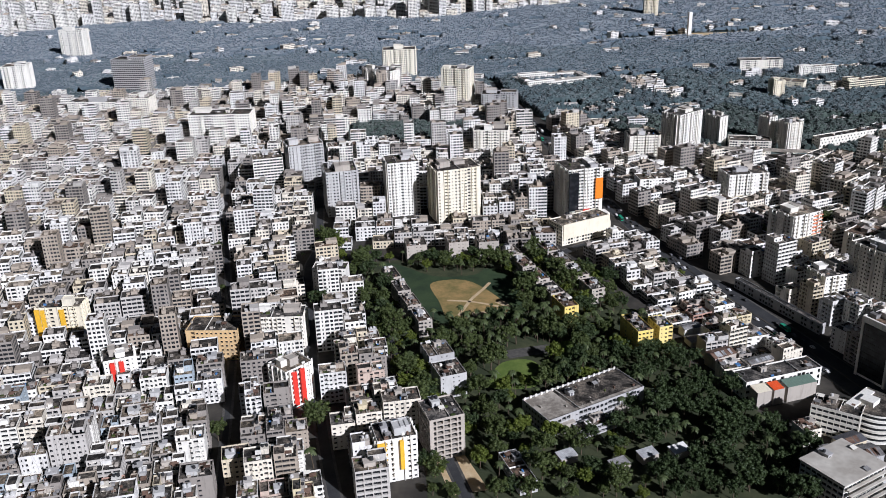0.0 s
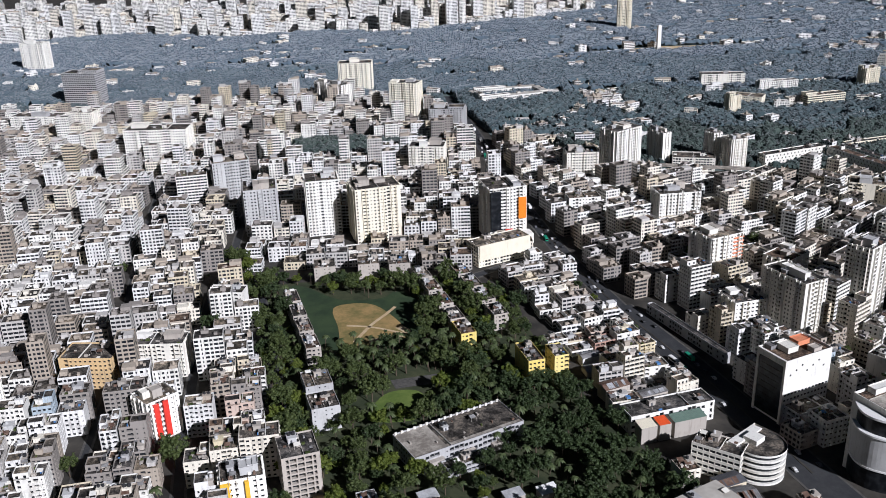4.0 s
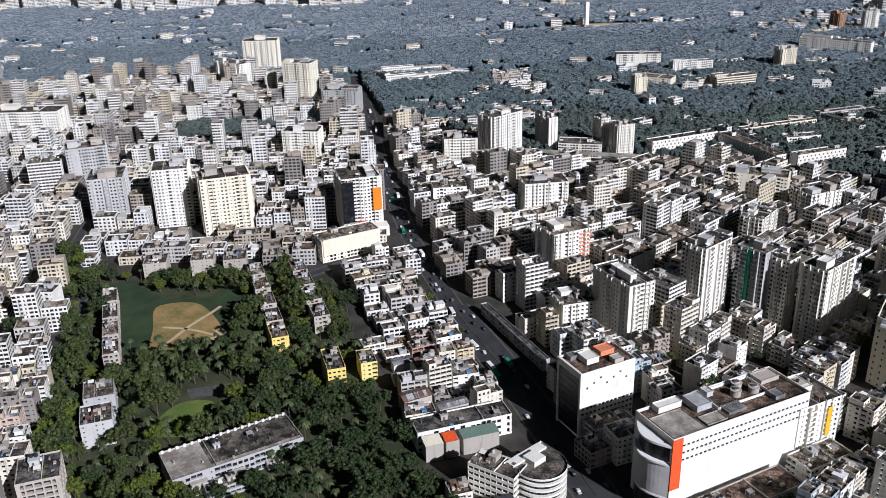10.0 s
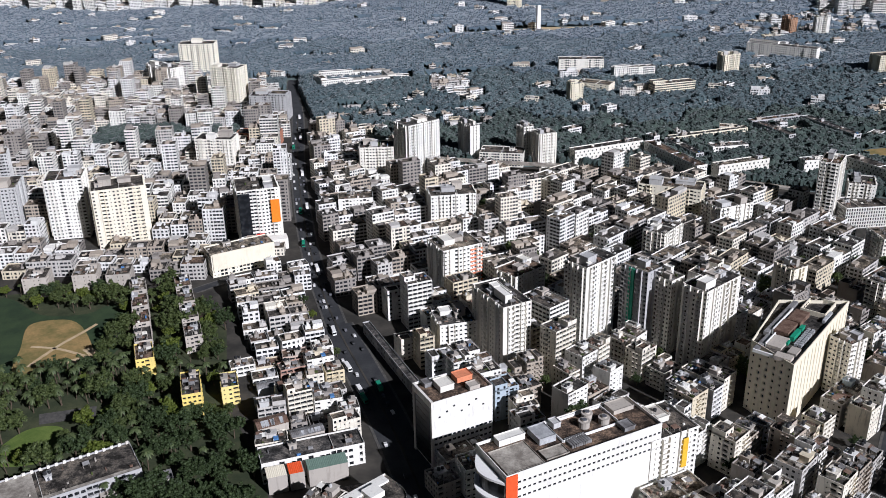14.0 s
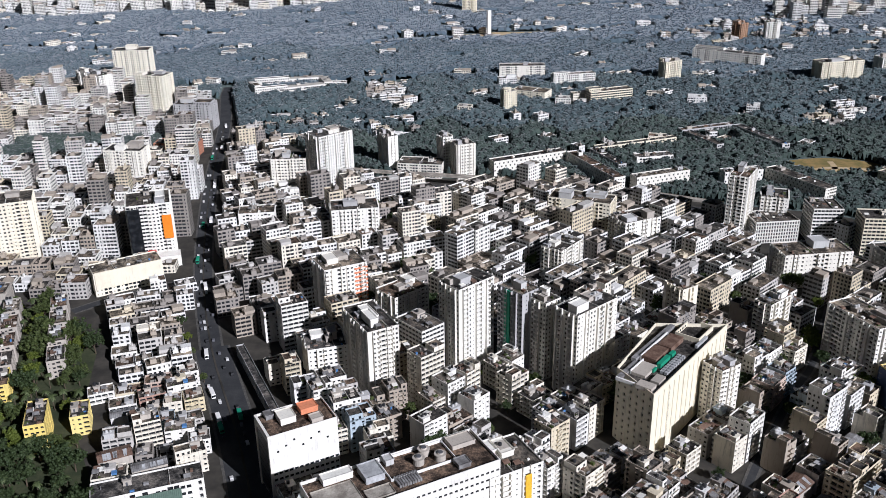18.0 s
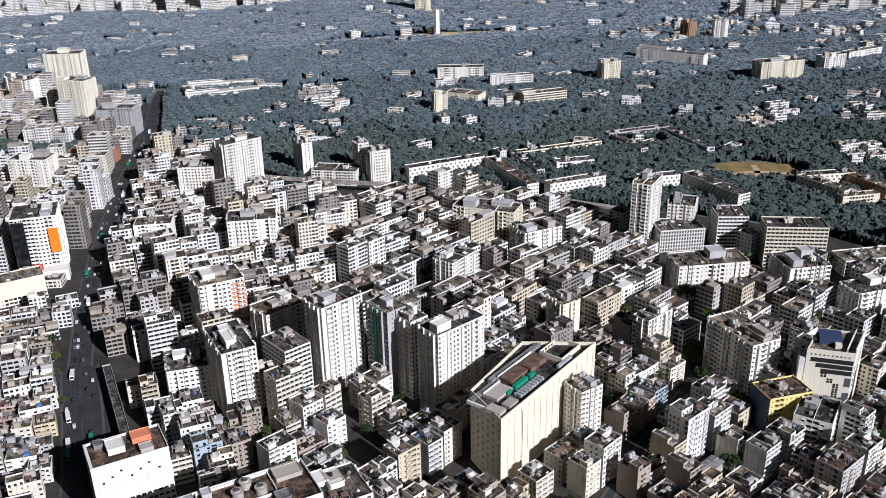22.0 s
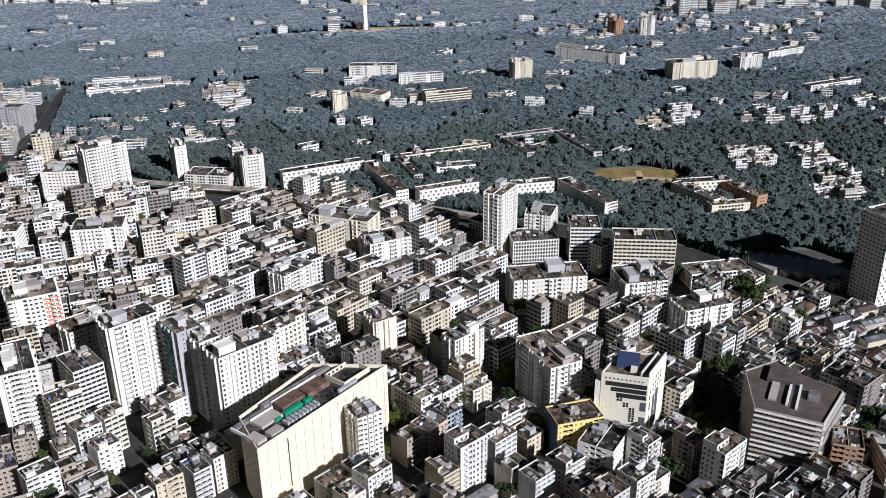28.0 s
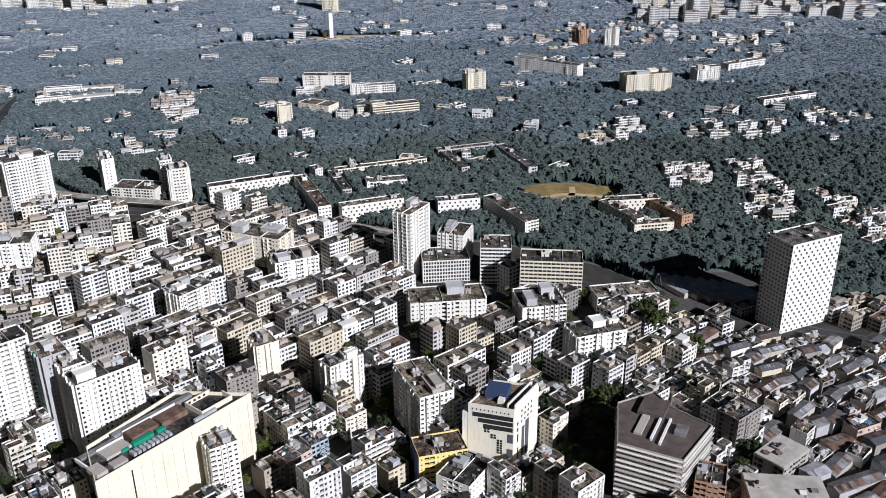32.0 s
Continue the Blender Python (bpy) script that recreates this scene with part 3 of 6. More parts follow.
def tower_trim(ob, w, d, floors, fh, paint, rng):
    """Stacks of balconies, projecting bays and roof rooms that break up a tower."""
    H, hw, hd = floors * fh, w / 2, d / 2
    for side in range(4):
        ln, out = (w, hd) if side % 2 == 0 else (d, hw)
        turn = Matrix.Rotation(math.pi / 2 * side, 4, "Z")
        n = 1 if ln < 16 else (2 if ln < 30 else 3)
        for i in range(n):
            c = -ln / 2 + ln * (i + 0.5) / n + rng.uniform(-0.08, 0.08) * ln
            g = Geo()
            bw = rng.uniform(1.6, 2.4)
            if rng.random() < 0.55:
                for k in range(1, floors):
                    z = k * fh
                    g.box(c - bw, -out - 1.3, z - 0.14, c + bw, -out - 0.01, z, bottom=True)
                    g.box(c - bw, -out - 1.3, z, c + bw, -out - 1.16, z + 0.95)
                for e in (c - bw, c + bw - 0.14):
                    g.box(e, -out - 1.3, fh, e + 0.14, -out - 0.01, H + 0.6)
                name = "loggia_bay"
            else:
                g.box(c - bw, -out - 0.9, 0, c - bw + 0.35, -out - 0.01, H + 1.6)
                g.box(c + bw - 0.35, -out - 0.9, 0, c + bw, -out - 0.01, H + 1.6)
                for k in range(1, floors + 1):
                    g.box(c - bw + 0.35, -out - 0.75, k * fh - 0.5, c + bw - 0.35, -out - 0.01, k * fh, bottom=True)
                name = "projecting_bay"
            g.v = [tuple(turn @ Vector(p)) for p in g.v]
            part(name, g, paint, ob)
    for i in range(2):
        g = Geo()
        a, b = rng.uniform(0.2, 0.34) * w, rng.uniform(0.25, 0.45) * d
        x, y = rng.uniform(-hw + 1, hw - a - 1), rng.uniform(-hd + 1, hd - b - 1)
        h = rng.uniform(2.6, 5.2)
        g.box(x, y, H, x + a, y + b, H + h)
        parapet(g, x - 0.3, y - 0.3, x + a + 0.3, y + b + 0.3, H + h, 0.6)
        part("roof_room", g, rng.choice(("grey", "bare", paint)), ob)


def landmark(name, x, y, ang, w, d, floors, fh, paint, style, label, accent=""):
    rng = random.Random(round(x * 7 + y * 13))
    side = style if style in ("band", "frame", "low", "fins", "pairs") else "punched"
    far = y > 1080
    ob = house(name, w, d, floors, fh, paint, (style, side, style, side), rng, split=not far)
    ob.matrix_basis = pose(x, y, 0, 0, 0, ang)
    tagged(ob, label, "building")
    TAKEN.append((x, y, radians(ang), w / 2, d / 2))
    H, hw, hd = floors * fh, w / 2, d / 2
    if floors >= 8 and style in ("punched", "pairs"):
        tower_trim(ob, w, d, floors, fh, paint, rng)
    g = Geo()
    if accent == "red":
        for sx in (-hw * 0.62, -hw * 0.05):
            g.box(sx, -hd - 1.6, 2, sx + w * 0.16, -hd - 0.04, H - 1)
        for k in range(floors):
            g.box(-hw * 0.62, -hd - 1.75, k * fh + 0.2, -hw * 0.62 + w * 0.16, -hd - 1.6, k * fh + 0.5)
        part("red_panel", g, "red", ob, "bright red vertical facade panel")
    elif accent in ("yellow", "yellowside"):
        g.box(-hw - 0.2, -hd - 0.9, 3, -hw + w * 0.22, -hd - 0.04, H - 0.5)
        g.box(hw * 0.1, -hd - 1.6, H * 0.3, hw * 0.3, -hd - 0.04, H - 0.5)
        part("yellow_panel", g, "gold", ob, "warm yellow painted facade strip")
    elif accent == "thin":
        g.box(hw * 0.3, -hd - 1.2, H * 0.45, hw * 0.52, -hd - 0.04, H - 3)
        part("yellow_panel", g, "gold", ob, "warm yellow painted facade strip")
    elif accent == "greenline":
        g.box(-hw - 0.9, -hd * 0.05, 8, -hw - 0.04, hd * 0.35, H)
        part("green_strip", g, "green", ob, "green painted vertical strip")
    elif accent == "navyside":
        g.box(-hw - 0.4, -hd, 0, -hw - 0.02, hd, H, bottom=True)
        part("side_wall", g, "navy", ob, "dark blue sheet over the left side wall")
    elif accent == "orange":
        g.box(hw * 0.55, -hd - 2.0, H * 0.42, hw * 0.98, -hd - 1.4, H * 0.82, bottom=True)
        part("billboard", g, "orange", ob, "plain orange advertising panel")
        g = Geo()
        g.box(-hw + 0.5, -hd - 1.5, 11, -hw * 0.42, -hd - 0.04, H - 2, bottom=True)
        part("glass_wall", g, "glass", ob, "dark glass curtain wall")
        g = Geo()
        g.box(-hw * 0.3, -hd - 8, 9, hw * 0.1, -hd - 7, 14, bottom=True)
        part("sign_board", g, "red", ob, "plain red rooftop sign")
        g = Geo()
        g.box(-hw - 3, -hd - 12, 0, hw + 3, -hd - 0.05, 9)
        part("podium", g, "white", ob)
    elif accent == "panel":
        g.box(-hw + 1, -hd - 0.8, 6, hw - 0.3, -hd - 0.05, H + 1.5, bottom=True)
        part("advert_panel", g, "cream", ob, "long cream advertising panel")
    elif accent == "patch":
        g.box(-hw + 0.4, -hd + 0.4, H, -hw + w * 0.3, hd - 0.4, H + 0.12)
        g.box(-hw + w * 0.3, -hd + 0.4, H, hw - 0.4, -hd + 4, H + 0.1)
        part("roof_screed", g, "screed", ob, "pale worn screed on the flat roof")
        for i in range(18):
            g = Geo()
            x = -hw + 1 + i * (w - 3) / 17
            g.box(x, hd - 0.9, H, x + 1.4, hd - 0.25, H + 1.7)
            part("merlon", g, "white", ob)
        for i in range(3):
            g = Geo()
            x = -hw + 8 + i * 20
            g.box(x, -hd - 3, 0, x + 9, -hd - 0.02, 7.2 - i * 1.2)
            part("porch", g, "bare", ob)
    elif accent == "palecap":
        g.box(-hw + 0.3, -hd + 0.3, H, hw - 0.3, hd - 0.3, H + 1.3)
        part("roof_slab", g, "limewash", ob, "pale flat roof slab")
    elif accent == "paleroof":
        g.box(-hw - 0.8, -hd - 0.8, H + 1.0, hw + 0.8, hd + 0.8, H + 1.7, bottom=True)
        part("roof_slab", g, "limewash", ob, "pale lime-washed roof slab")
        for i in range(5):
            g = Geo()
            g.box(-hw + 1, -hd - 2.2 - i * 1.6, H - 2 - i * 2.4, hw - 1, -hd - 0.6 - i * 1.6, H - 1.2 - i * 2.4, bottom=True)
            part("sun_shade", g, "limewash", ob, "pale concrete sun shade")
    elif accent == "salmon":
        for k in range(1, floors):
            g.box(hw * 0.4, -hd - 0.9, k * fh, hw + 0.3, -hd - 0.04, k * fh + 1.0, bottom=True)
        part("balcony_fronts", g, "salmon", ob, "salmon painted balcony fronts", kind="stuff")
    return ob


landmark("apartment_building", -156, 552, -3, 35, 22, 7, 3.1, "ochre", "punched", "ochre apartment building, 7 storeys, with small dark windows")
landmark("apartment_building", -271.1, 581.3, 1, 31.4, 16, 9, 3, "cream", "punched", "cream-coloured apartment building, 9 storeys, with small dark windows", accent="yellow")
landmark("apartment_building", -208.6, 510.3, 21, 18.9, 18, 8, 3, "white", "punched", "white apartment building, 8 storeys, with small dark windows", accent="red")
landmark("apartment_building", -95.6, 488.1, 44, 20.2, 18, 8, 3.25, "white", "punched", "white apartment building, 8 storeys, with small dark windows", accent="red")
landmark("apartment_building", -29.5, 411.1, 15, 21.3, 18, 8, 3.25, "white", "punched", "white apartment building, 8 storeys, with small dark windows", accent="yellow")
landmark("apartment_building", -4.1, 431.2, 18, 20.1, 22, 8, 3.25, "bare", "frame", "bare concrete apartment building, 8 storeys, with open unglazed storeys")
landmark("apartment_building", -114.5, 562.4, 0, 35.7, 18, 8, 3, "white", "punched", "white apartment building, 8 storeys, with small dark windows")
landmark("apartment_building", -87.3, 644.1, -5, 26.3, 14, 7, 3.14, "white", "punched", "white apartment building, 7 storeys, with small dark windows")
landmark("apartment_tower", -262, 1078.4, -1, 73.7, 30, 13, 3.17, "white", "punched", "white apartment tower, 13 storeys, with small dark windows")
landmark("office_block", -465.5, 1396.4, -10, 53.9, 30, 17, 3.11, "grey", "band", "tall grey office block, 17 storeys, with dark horizontal window bands")
landmark("apartment_building", -465.5, 1223.7, -8, 70.2, 25, 9, 3.13, "white", "punched", "white apartment building, 9 storeys, with small dark windows")
landmark("apartment_tower", -401, 1215.9, -8, 31.9, 25, 11, 3.03, "white", "punched", "white apartment tower, 11 storeys, with small dark windows")
landmark("apartment_tower", -666.9, 1704.9, -11, 46.6, 25, 17, 3.16, "white", "pairs", "tall white apartment tower, 17 storeys, with small dark windows")
landmark("apartment_tower", -656.8, 1428, 4, 38.3, 30, 14, 3.03, "white", "pairs", "white apartment tower, 14 storeys, with small dark windows")
landmark("apartment_tower", -58.6, 1432.7, 1, 50.8, 28, 16, 3.03, "ivory", "pairs", "tall cream-coloured apartment tower, 16 storeys, with small dark windows")
landmark("apartment_tower", 26.8, 1219.7, -20, 38.2, 24, 19, 3.05, "ivory", "pairs", "tall cream-coloured apartment tower, 19 storeys, with small dark windows")
landmark("apartment_tower", -83, 1330.1, -43, 58.9, 20, 12, 3.17, "white", "punched", "white apartment tower, 12 storeys, with small dark windows")
landmark("apartment_tower", 81.1, 1184, -8, 45.8, 24, 10, 3.02, "grey", "punched", "grey apartment tower, 10 storeys, with small dark windows")
landmark("apartment_building", 83.2, 1077.3, -7, 48.3, 20, 5, 2.8, "brick", "punched", "red brick apartment building, 5 storeys, with small dark windows")
landmark("apartment_tower", 57.8, 979.6, -7, 37.8, 24, 12, 3.12, "white", "punched", "white apartment tower, 12 storeys, with small dark windows")
landmark("apartment_building", -21.3, 1021.1, -7, 15.1, 14, 7, 2.99, "white", "punched", "white apartment building, 7 storeys, with small dark windows")
# the grey paint carries the shade on this tower
landmark("apartment_tower", -140.7, 909.3, 20, 36.4, 24, 15, 3.15, "grey", "pairs", "tall apartment tower greyed for its shade, 15 storeys, with small dark windows")
landmark("office_block", -177.9, 901.5, 13, 30.1, 24, 12, 3.03, "white", "band", "white office block, 12 storeys, with dark horizontal window bands")
landmark("apartment_building", -108.5, 977.6, 9, 32.3, 18, 8, 3.09, "white", "punched", "white apartment building, 8 storeys, with small dark windows")
landmark("apartment_tower", -37.5, 825, 11, 29.8, 30, 17, 3.05, "white", "punched", "tall white apartment tower, 17 storeys, with small dark windows")
landmark("apartment_tower", 12.2, 804.5, 18, 41.5, 30, 16, 3.14, "cream", "punched", "tall cream-coloured apartment tower, 16 storeys, with small dark windows")
landmark("apartment_tower", -96.5, 832.7, 11, 30.2, 35, 14, 3.1, "grey", "punched", "grey apartment tower, 14 storeys, with small dark windows")
landmark("apartment_tower", 126.8, 799.4, 15, 33.5, 34, 16, 3.06, "white", "punched", "tall white apartment tower, 16 storeys, with small dark windows", accent="orange")
landmark("hall_building", 120.1, 742.8, 28, 50.6, 20, 6, 3, "cream", "low", "cream-coloured low hall, 6 storeys, with wide windows", accent="panel")
landmark("apartment_tower", 260, 948, 38, 38, 24, 19, 3.03, "white", "pairs", "tall white apartment tower, 19 storeys, with small dark windows")
landmark("apartment_tower", 220.2, 953.7, 1, 33.5, 24, 11, 3, "white", "punched", "white apartment tower, 11 storeys, with small dark windows")
landmark("apartment_tower", 372, 1000, 20, 11, 18, 12, 3, "white", "punched", "white apartment tower, 12 storeys, with small dark windows")
landmark("apartment_tower", 313.8, 1005, 25, 11, 28, 12, 3.17, "white", "punched", "white apartment tower, 12 storeys, with small dark windows")
landmark("apartment_building", 289, 825.5, 7, 39.2, 26, 9, 3.24, "white", "punched", "white apartment building, 9 storeys, with small dark windows")
landmark("apartment_building", 205.3, 838.9, 5, 30.2, 20, 7, 3.14, "white", "punched", "white apartment building, 7 storeys, with small dark windows")
landmark("apartment_tower", 286.2, 686.9, 25, 31, 26, 13, 3.08, "white", "punched", "white apartment tower, 13 storeys, with small dark windows", accent="salmon")
landmark("apartment_tower", 378.5, 462.7, 25, 28.7, 26, 12, 3, "white", "punched", "white apartment tower, 12 storeys, with small dark windows", accent="thin")
landmark("apartment_tower", 311.5, 590, 26, 20, 38, 15, 3.07, "white", "pairs", "tall white apartment tower, 15 storeys, with small dark windows")
landmark("office_block", 341, 607, 39, 18, 26, 11, 3, "white", "band", "white office block, 12 storeys, with dark horizontal window bands")
landmark("apartment_tower", 370.6, 612.2, 40, 30, 18, 19, 3.05, "white", "pairs", "tall white apartment tower, 19 storeys, with small dark windows")
landmark("apartment_tower", 330, 655, 39, 29, 21, 11, 3, "white", "punched", "white apartment tower, 12 storeys, with small dark windows")
landmark("apartment_building", 282.4, 602.8, 14, 24.6, 22, 8, 3, "white", "punched", "white apartment building, 8 storeys, with small dark windows")
landmark("apartment_building", 450.3, 736.2, 49, 30, 18, 9, 3, "white", "punched", "white apartment building, 9 storeys, with small dark windows")
landmark("apartment_tower", 566, 618, 38, 24, 12, 12, 3, "white", "pairs", "white apartment tower, 12 storeys, with small dark windows")
landmark("apartment_tower", 508, 540.4, 31, 15, 14, 12, 3, "white", "punched", "white apartment tower, 12 storeys, with small dark windows")
landmark("apartment_tower", 515, 646, 30, 14, 17, 11, 3.09, "cream", "punched", "cream-coloured apartment tower, 11 storeys, with small dark windows")
landmark("apartment_tower", 613.9, 593.8, 22, 20.5, 40, 12, 3, "white", "punched", "white apartment tower, 12 storeys, with small dark windows")
landmark("apartment_building", 621.5, 548.9, 13, 26.7, 18, 7, 3.2, "yellow", "punched", "yellow apartment building, 7 storeys, with small dark windows", accent="navyside")
landmark("apartment_building", 634.5, 531.5, -34, 19.7, 26, 6, 3.33, "white", "punched", "white apartment building, 6 storeys, with small dark windows")
landmark("apartment_tower", 879.2, 712.3, 23, 44, 24, 22, 3.04, "white", "checker", "tall white apartment tower, 22 storeys, with chequered balconies")
landmark("apartment_tower", 610, 808, -33, 16, 29, 18, 3.06, "white", "punched", "tall white apartment tower, 18 storeys, with small dark windows")
landmark("office_block", 713.2, 759.6, -8, 45.9, 22, 11, 2.99, "cream", "band", "cream-coloured office block, 11 storeys, with dark horizontal window bands")
landmark("hall_building", 765.3, 743.1, 7, 46.9, 20, 4, 3, "white", "low", "white low hall, 4 storeys, with wide windows")
landmark("apartment_tower", 644.9, 822.5, -21, 21.7, 26, 10, 3, "white", "punched", "white apartment tower, 10 storeys, with small dark windows")
landmark("apartment_building", 635.3, 800.3, 4, 37, 26, 6, 3, "white", "fins", "white apartment building, 6 storeys, with tall vertical fins")
landmark("office_block", 675, 794.5, -5, 24, 26, 10, 3, "white", "band", "white office block, 10 storeys, with dark horizontal window bands")
landmark("apartment_building", 697.1, 708, 7, 31.2, 30, 8, 3.25, "white", "punched", "white apartment building, 8 storeys, with small dark windows")
landmark("apartment_building", 632.8, 716.3, 5, 52.6, 25, 8, 3.25, "white", "punched", "white apartment building, 8 storeys, with small dark windows")
landmark("apartment_building", 483.9, 838.4, -24, 53.9, 24, 8, 3.25, "cream", "punched", "cream-coloured apartment building, 8 storeys, with small dark windows")
landmark("apartment_building", 517.8, 789.6, 23, 34.4, 24, 8, 3.25, "white", "punched", "white apartment building, 8 storeys, with small dark windows")
landmark("apartment_building", 758.5, 517.6, -22, 15, 18, 7, 3.14, "brown", "punched", "brown apartment building, 7 storeys, with small dark windows")
landmark("apartment_building", 727.5, 663.8, 15, 35.8, 20, 8, 3.25, "white", "punched", "white apartment building, 8 storeys, with small dark windows")
landmark("hall_building", 455.6, 986.8, 22, 82.6, 12, 5, 3.4, "white", "checker", "white low hall, 5 storeys, with a chequered screen front")
landmark("hall_building", 517.4, 953.1, -70, 90.6, 12, 5, 3.4, "white", "checker", "white low hall, 5 storeys, with a chequered screen front")
landmark("hall_building", 574.1, 922.3, 19, 58.6, 12, 5, 3.4, "white", "checker", "white low hall, 5 storeys, with a chequered screen front")
landmark("hall_building", 652.8, 924.7, 9, 39.3, 12, 5, 3.4, "white", "checker", "white low hall, 5 storeys, with a chequered screen front")
landmark("hall_building", 697.7, 895.4, -65, 71.7, 14, 6, 3, "white", "checker", "white low hall, 6 storeys, with a chequered screen front")
landmark("hall_building", 348, 986, -12, 45, 24, 5, 2.8, "white", "low", "white low hall, 5 storeys, with wide windows")
landmark("apartment_tower", 389, 978, 20, 18, 20, 11, 3.18, "white", "punched", "white apartment tower, 11 storeys, with small dark windows")
landmark("apartment_building", 460.6, 1221.1, 13, 17.4, 14, 9, 2.93, "cream", "punched", "cream-coloured apartment building, 9 storeys, with small dark windows")
landmark("apartment_building", 496.7, 1275.5, -31, 46.1, 24, 5, 2.8, "cream", "punched", "cream-coloured apartment building, 5 storeys, with small dark windows")
landmark("office_block", 592.9, 1251, 16, 59.3, 16, 6, 3, "cream", "band", "cream-coloured office block, 6 storeys, with dark horizontal window bands")
landmark("hall_building", 562.6, 1346.2, 10, 60.4, 14, 6, 3, "white", "low", "white low hall, 6 storeys, with wide windows")
landmark("apartment_building", 498.4, 1400.7, -4, 64.7, 20, 6, 3.33, "white", "punched", "white apartment building, 6 storeys, with small dark windows")
landmark("apartment_tower", 699.2, 1354.9, 24, 27.3, 16, 10, 3.06, "cream", "punched", "cream-coloured apartment tower, 10 storeys, with small dark windows")
landmark("apartment_building", 813.9, 1453.4, -38, 104.3, 18, 7, 3.11, "white", "punched", "white apartment building, 7 storeys, with small dark windows")
landmark("apartment_tower", 927, 1335.9, 10, 63.9, 24, 10, 3.03, "cream", "punched", "cream-coloured apartment tower, 10 storeys, with small dark windows")
landmark("apartment_building", 1022.4, 1384.3, 13, 34.6, 20, 8, 2.95, "white", "punched", "white apartment building, 8 storeys, with small dark windows")
landmark("apartment_building", 1101.4, 1453.7, 26, 72.5, 14, 5, 3.28, "white", "punched", "white apartment building, 5 storeys, with small dark windows")
landmark("hall_building", 1095.8, 1276, 21, 85.8, 14, 4, 3, "white", "low", "white low hall, 4 storeys, with wide windows")
landmark("apartment_tower", 895, 1641, 39, 20.9, 18, 10, 3, "brown", "punched", "brown apartment tower, 10 storeys, with small dark windows")
landmark("apartment_tower", 941.1, 1620.5, -5, 21.6, 18, 11, 3.18, "white", "punched", "white apartment tower, 11 storeys, with small dark windows")
landmark("apartment_tower", 439.2, 582, 39, 35.5, 17.6, 18, 3.05, "white", "pairs", "tall white apartment tower, 18 storeys, with small dark windows")
landmark("apartment_tower", 402, 606, 39, 15, 21, 18, 3.05, "grey", "pairs", "tall grey apartment tower, 18 storeys, with small dark windows", accent="greenline")
landmark("apartment_tower", 416.5, 596.5, 39, 13, 15, 17, 3.05, "white", "pairs", "tall white apartment tower, 18 storeys, with small dark windows")
landmark("apartment_building", 56, 688, 18, 11, 21, 4, 3, "bare", "punched", "bare concrete apartment building, 4 storeys, with small dark windows")
landmark("apartment_building", 64, 663, 18, 11, 21, 4, 3, "bare", "punched", "bare concrete apartment building, 4 storeys, with small dark windows")
landmark("apartment_building", 72, 638, 18, 11, 21, 4, 3, "bare", "punched", "bare concrete apartment building, 4 storeys, with small dark windows")
landmark("apartment_building", 80, 613, 18, 11, 21, 4, 3, "bare", "punched", "bare concrete apartment building, 4 storeys, with small dark windows")
landmark("apartment_building", 87, 590, 18, 11, 21, 4, 3, "yellow", "punched", "yellow apartment building, 4 storeys, with small dark windows")
landmark("apartment_building", 87, 693, 18, 11, 21, 4, 3, "bare", "punched", "bare concrete apartment building, 4 storeys, with small dark windows")
landmark("apartment_building", 95, 668, 18, 11, 21, 4, 3, "bare", "punched", "bare concrete apartment building, 4 storeys, with small dark windows")
landmark("apartment_building", 103, 643, 18, 11, 21, 4, 3, "bare", "punched", "bare concrete apartment building, 4 storeys, with small dark windows")
landmark("apartment_building", 111, 618, 18, 11, 21, 4, 3, "bare", "punched", "bare concrete apartment building, 4 storeys, with small dark windows")
landmark("apartment_building", -41, 650, 18, 10, 21, 4, 3, "bare", "punched", "bare concrete apartment building, 4 storeys, with small dark windows")
landmark("apartment_building", -33, 625, 18, 10, 21, 4, 3, "bare", "punched", "bare concrete apartment building, 4 storeys, with small dark windows")
landmark("apartment_building", -25, 600, 18, 10, 21, 4, 3, "bare", "punched", "bare concrete apartment building, 4 storeys, with small dark windows")
landmark("apartment_building", -17, 575, 18, 10, 21, 4, 3, "bare", "punched", "bare concrete apartment building, 4 storeys, with small dark windows")
landmark("apartment_building", -6, 520, 18, 17, 20, 5, 3, "grey", "punched", "grey apartment building, 5 storeys, with small dark windows")
landmark("apartment_building", 1, 494, 18, 17, 20, 5, 3, "grey", "punched", "grey apartment building, 5 storeys, with small dark windows")
landmark("apartment_building", -23, 706, 8, 17, 20, 5, 3, "bare", "punched", "bare concrete apartment building, 5 storeys, with small dark windows")
landmark("apartment_building", 12, 710, 8, 17, 20, 5, 3, "bare", "punched", "bare concrete apartment building, 5 storeys, with small dark windows")
landmark("apartment_building", 37, 709, 8, 17, 20, 5, 3, "bare", "punched", "bare concrete apartment building, 5 storeys, with small dark windows")
landmark("apartment_building", 128, 541, 15, 11, 26, 6, 3, "yellow", "punched", "yellow apartment building, 6 storeys, with small dark windows")
landmark("apartment_building", 147, 553, 15, 10, 17, 4, 3, "yellow", "punched", "yellow apartment building, 4 storeys, with small dark windows")
landmark("hall_building", 81, 466, 29, 70, 27, 3, 3.6, "grey", "low", "grey low hall, 3 storeys, with wide windows", accent="patch")
landmark("hall_building", 84, 443, 28, 26, 8, 2, 3, "grey", "low", "grey low hall, 2 storeys, with wide windows")
landmark("office_block", 200, 383, 30, 32, 26, 5, 3.2, "white", "band", "white office block, 5 storeys, with dark horizontal window bands", accent="paleroof")
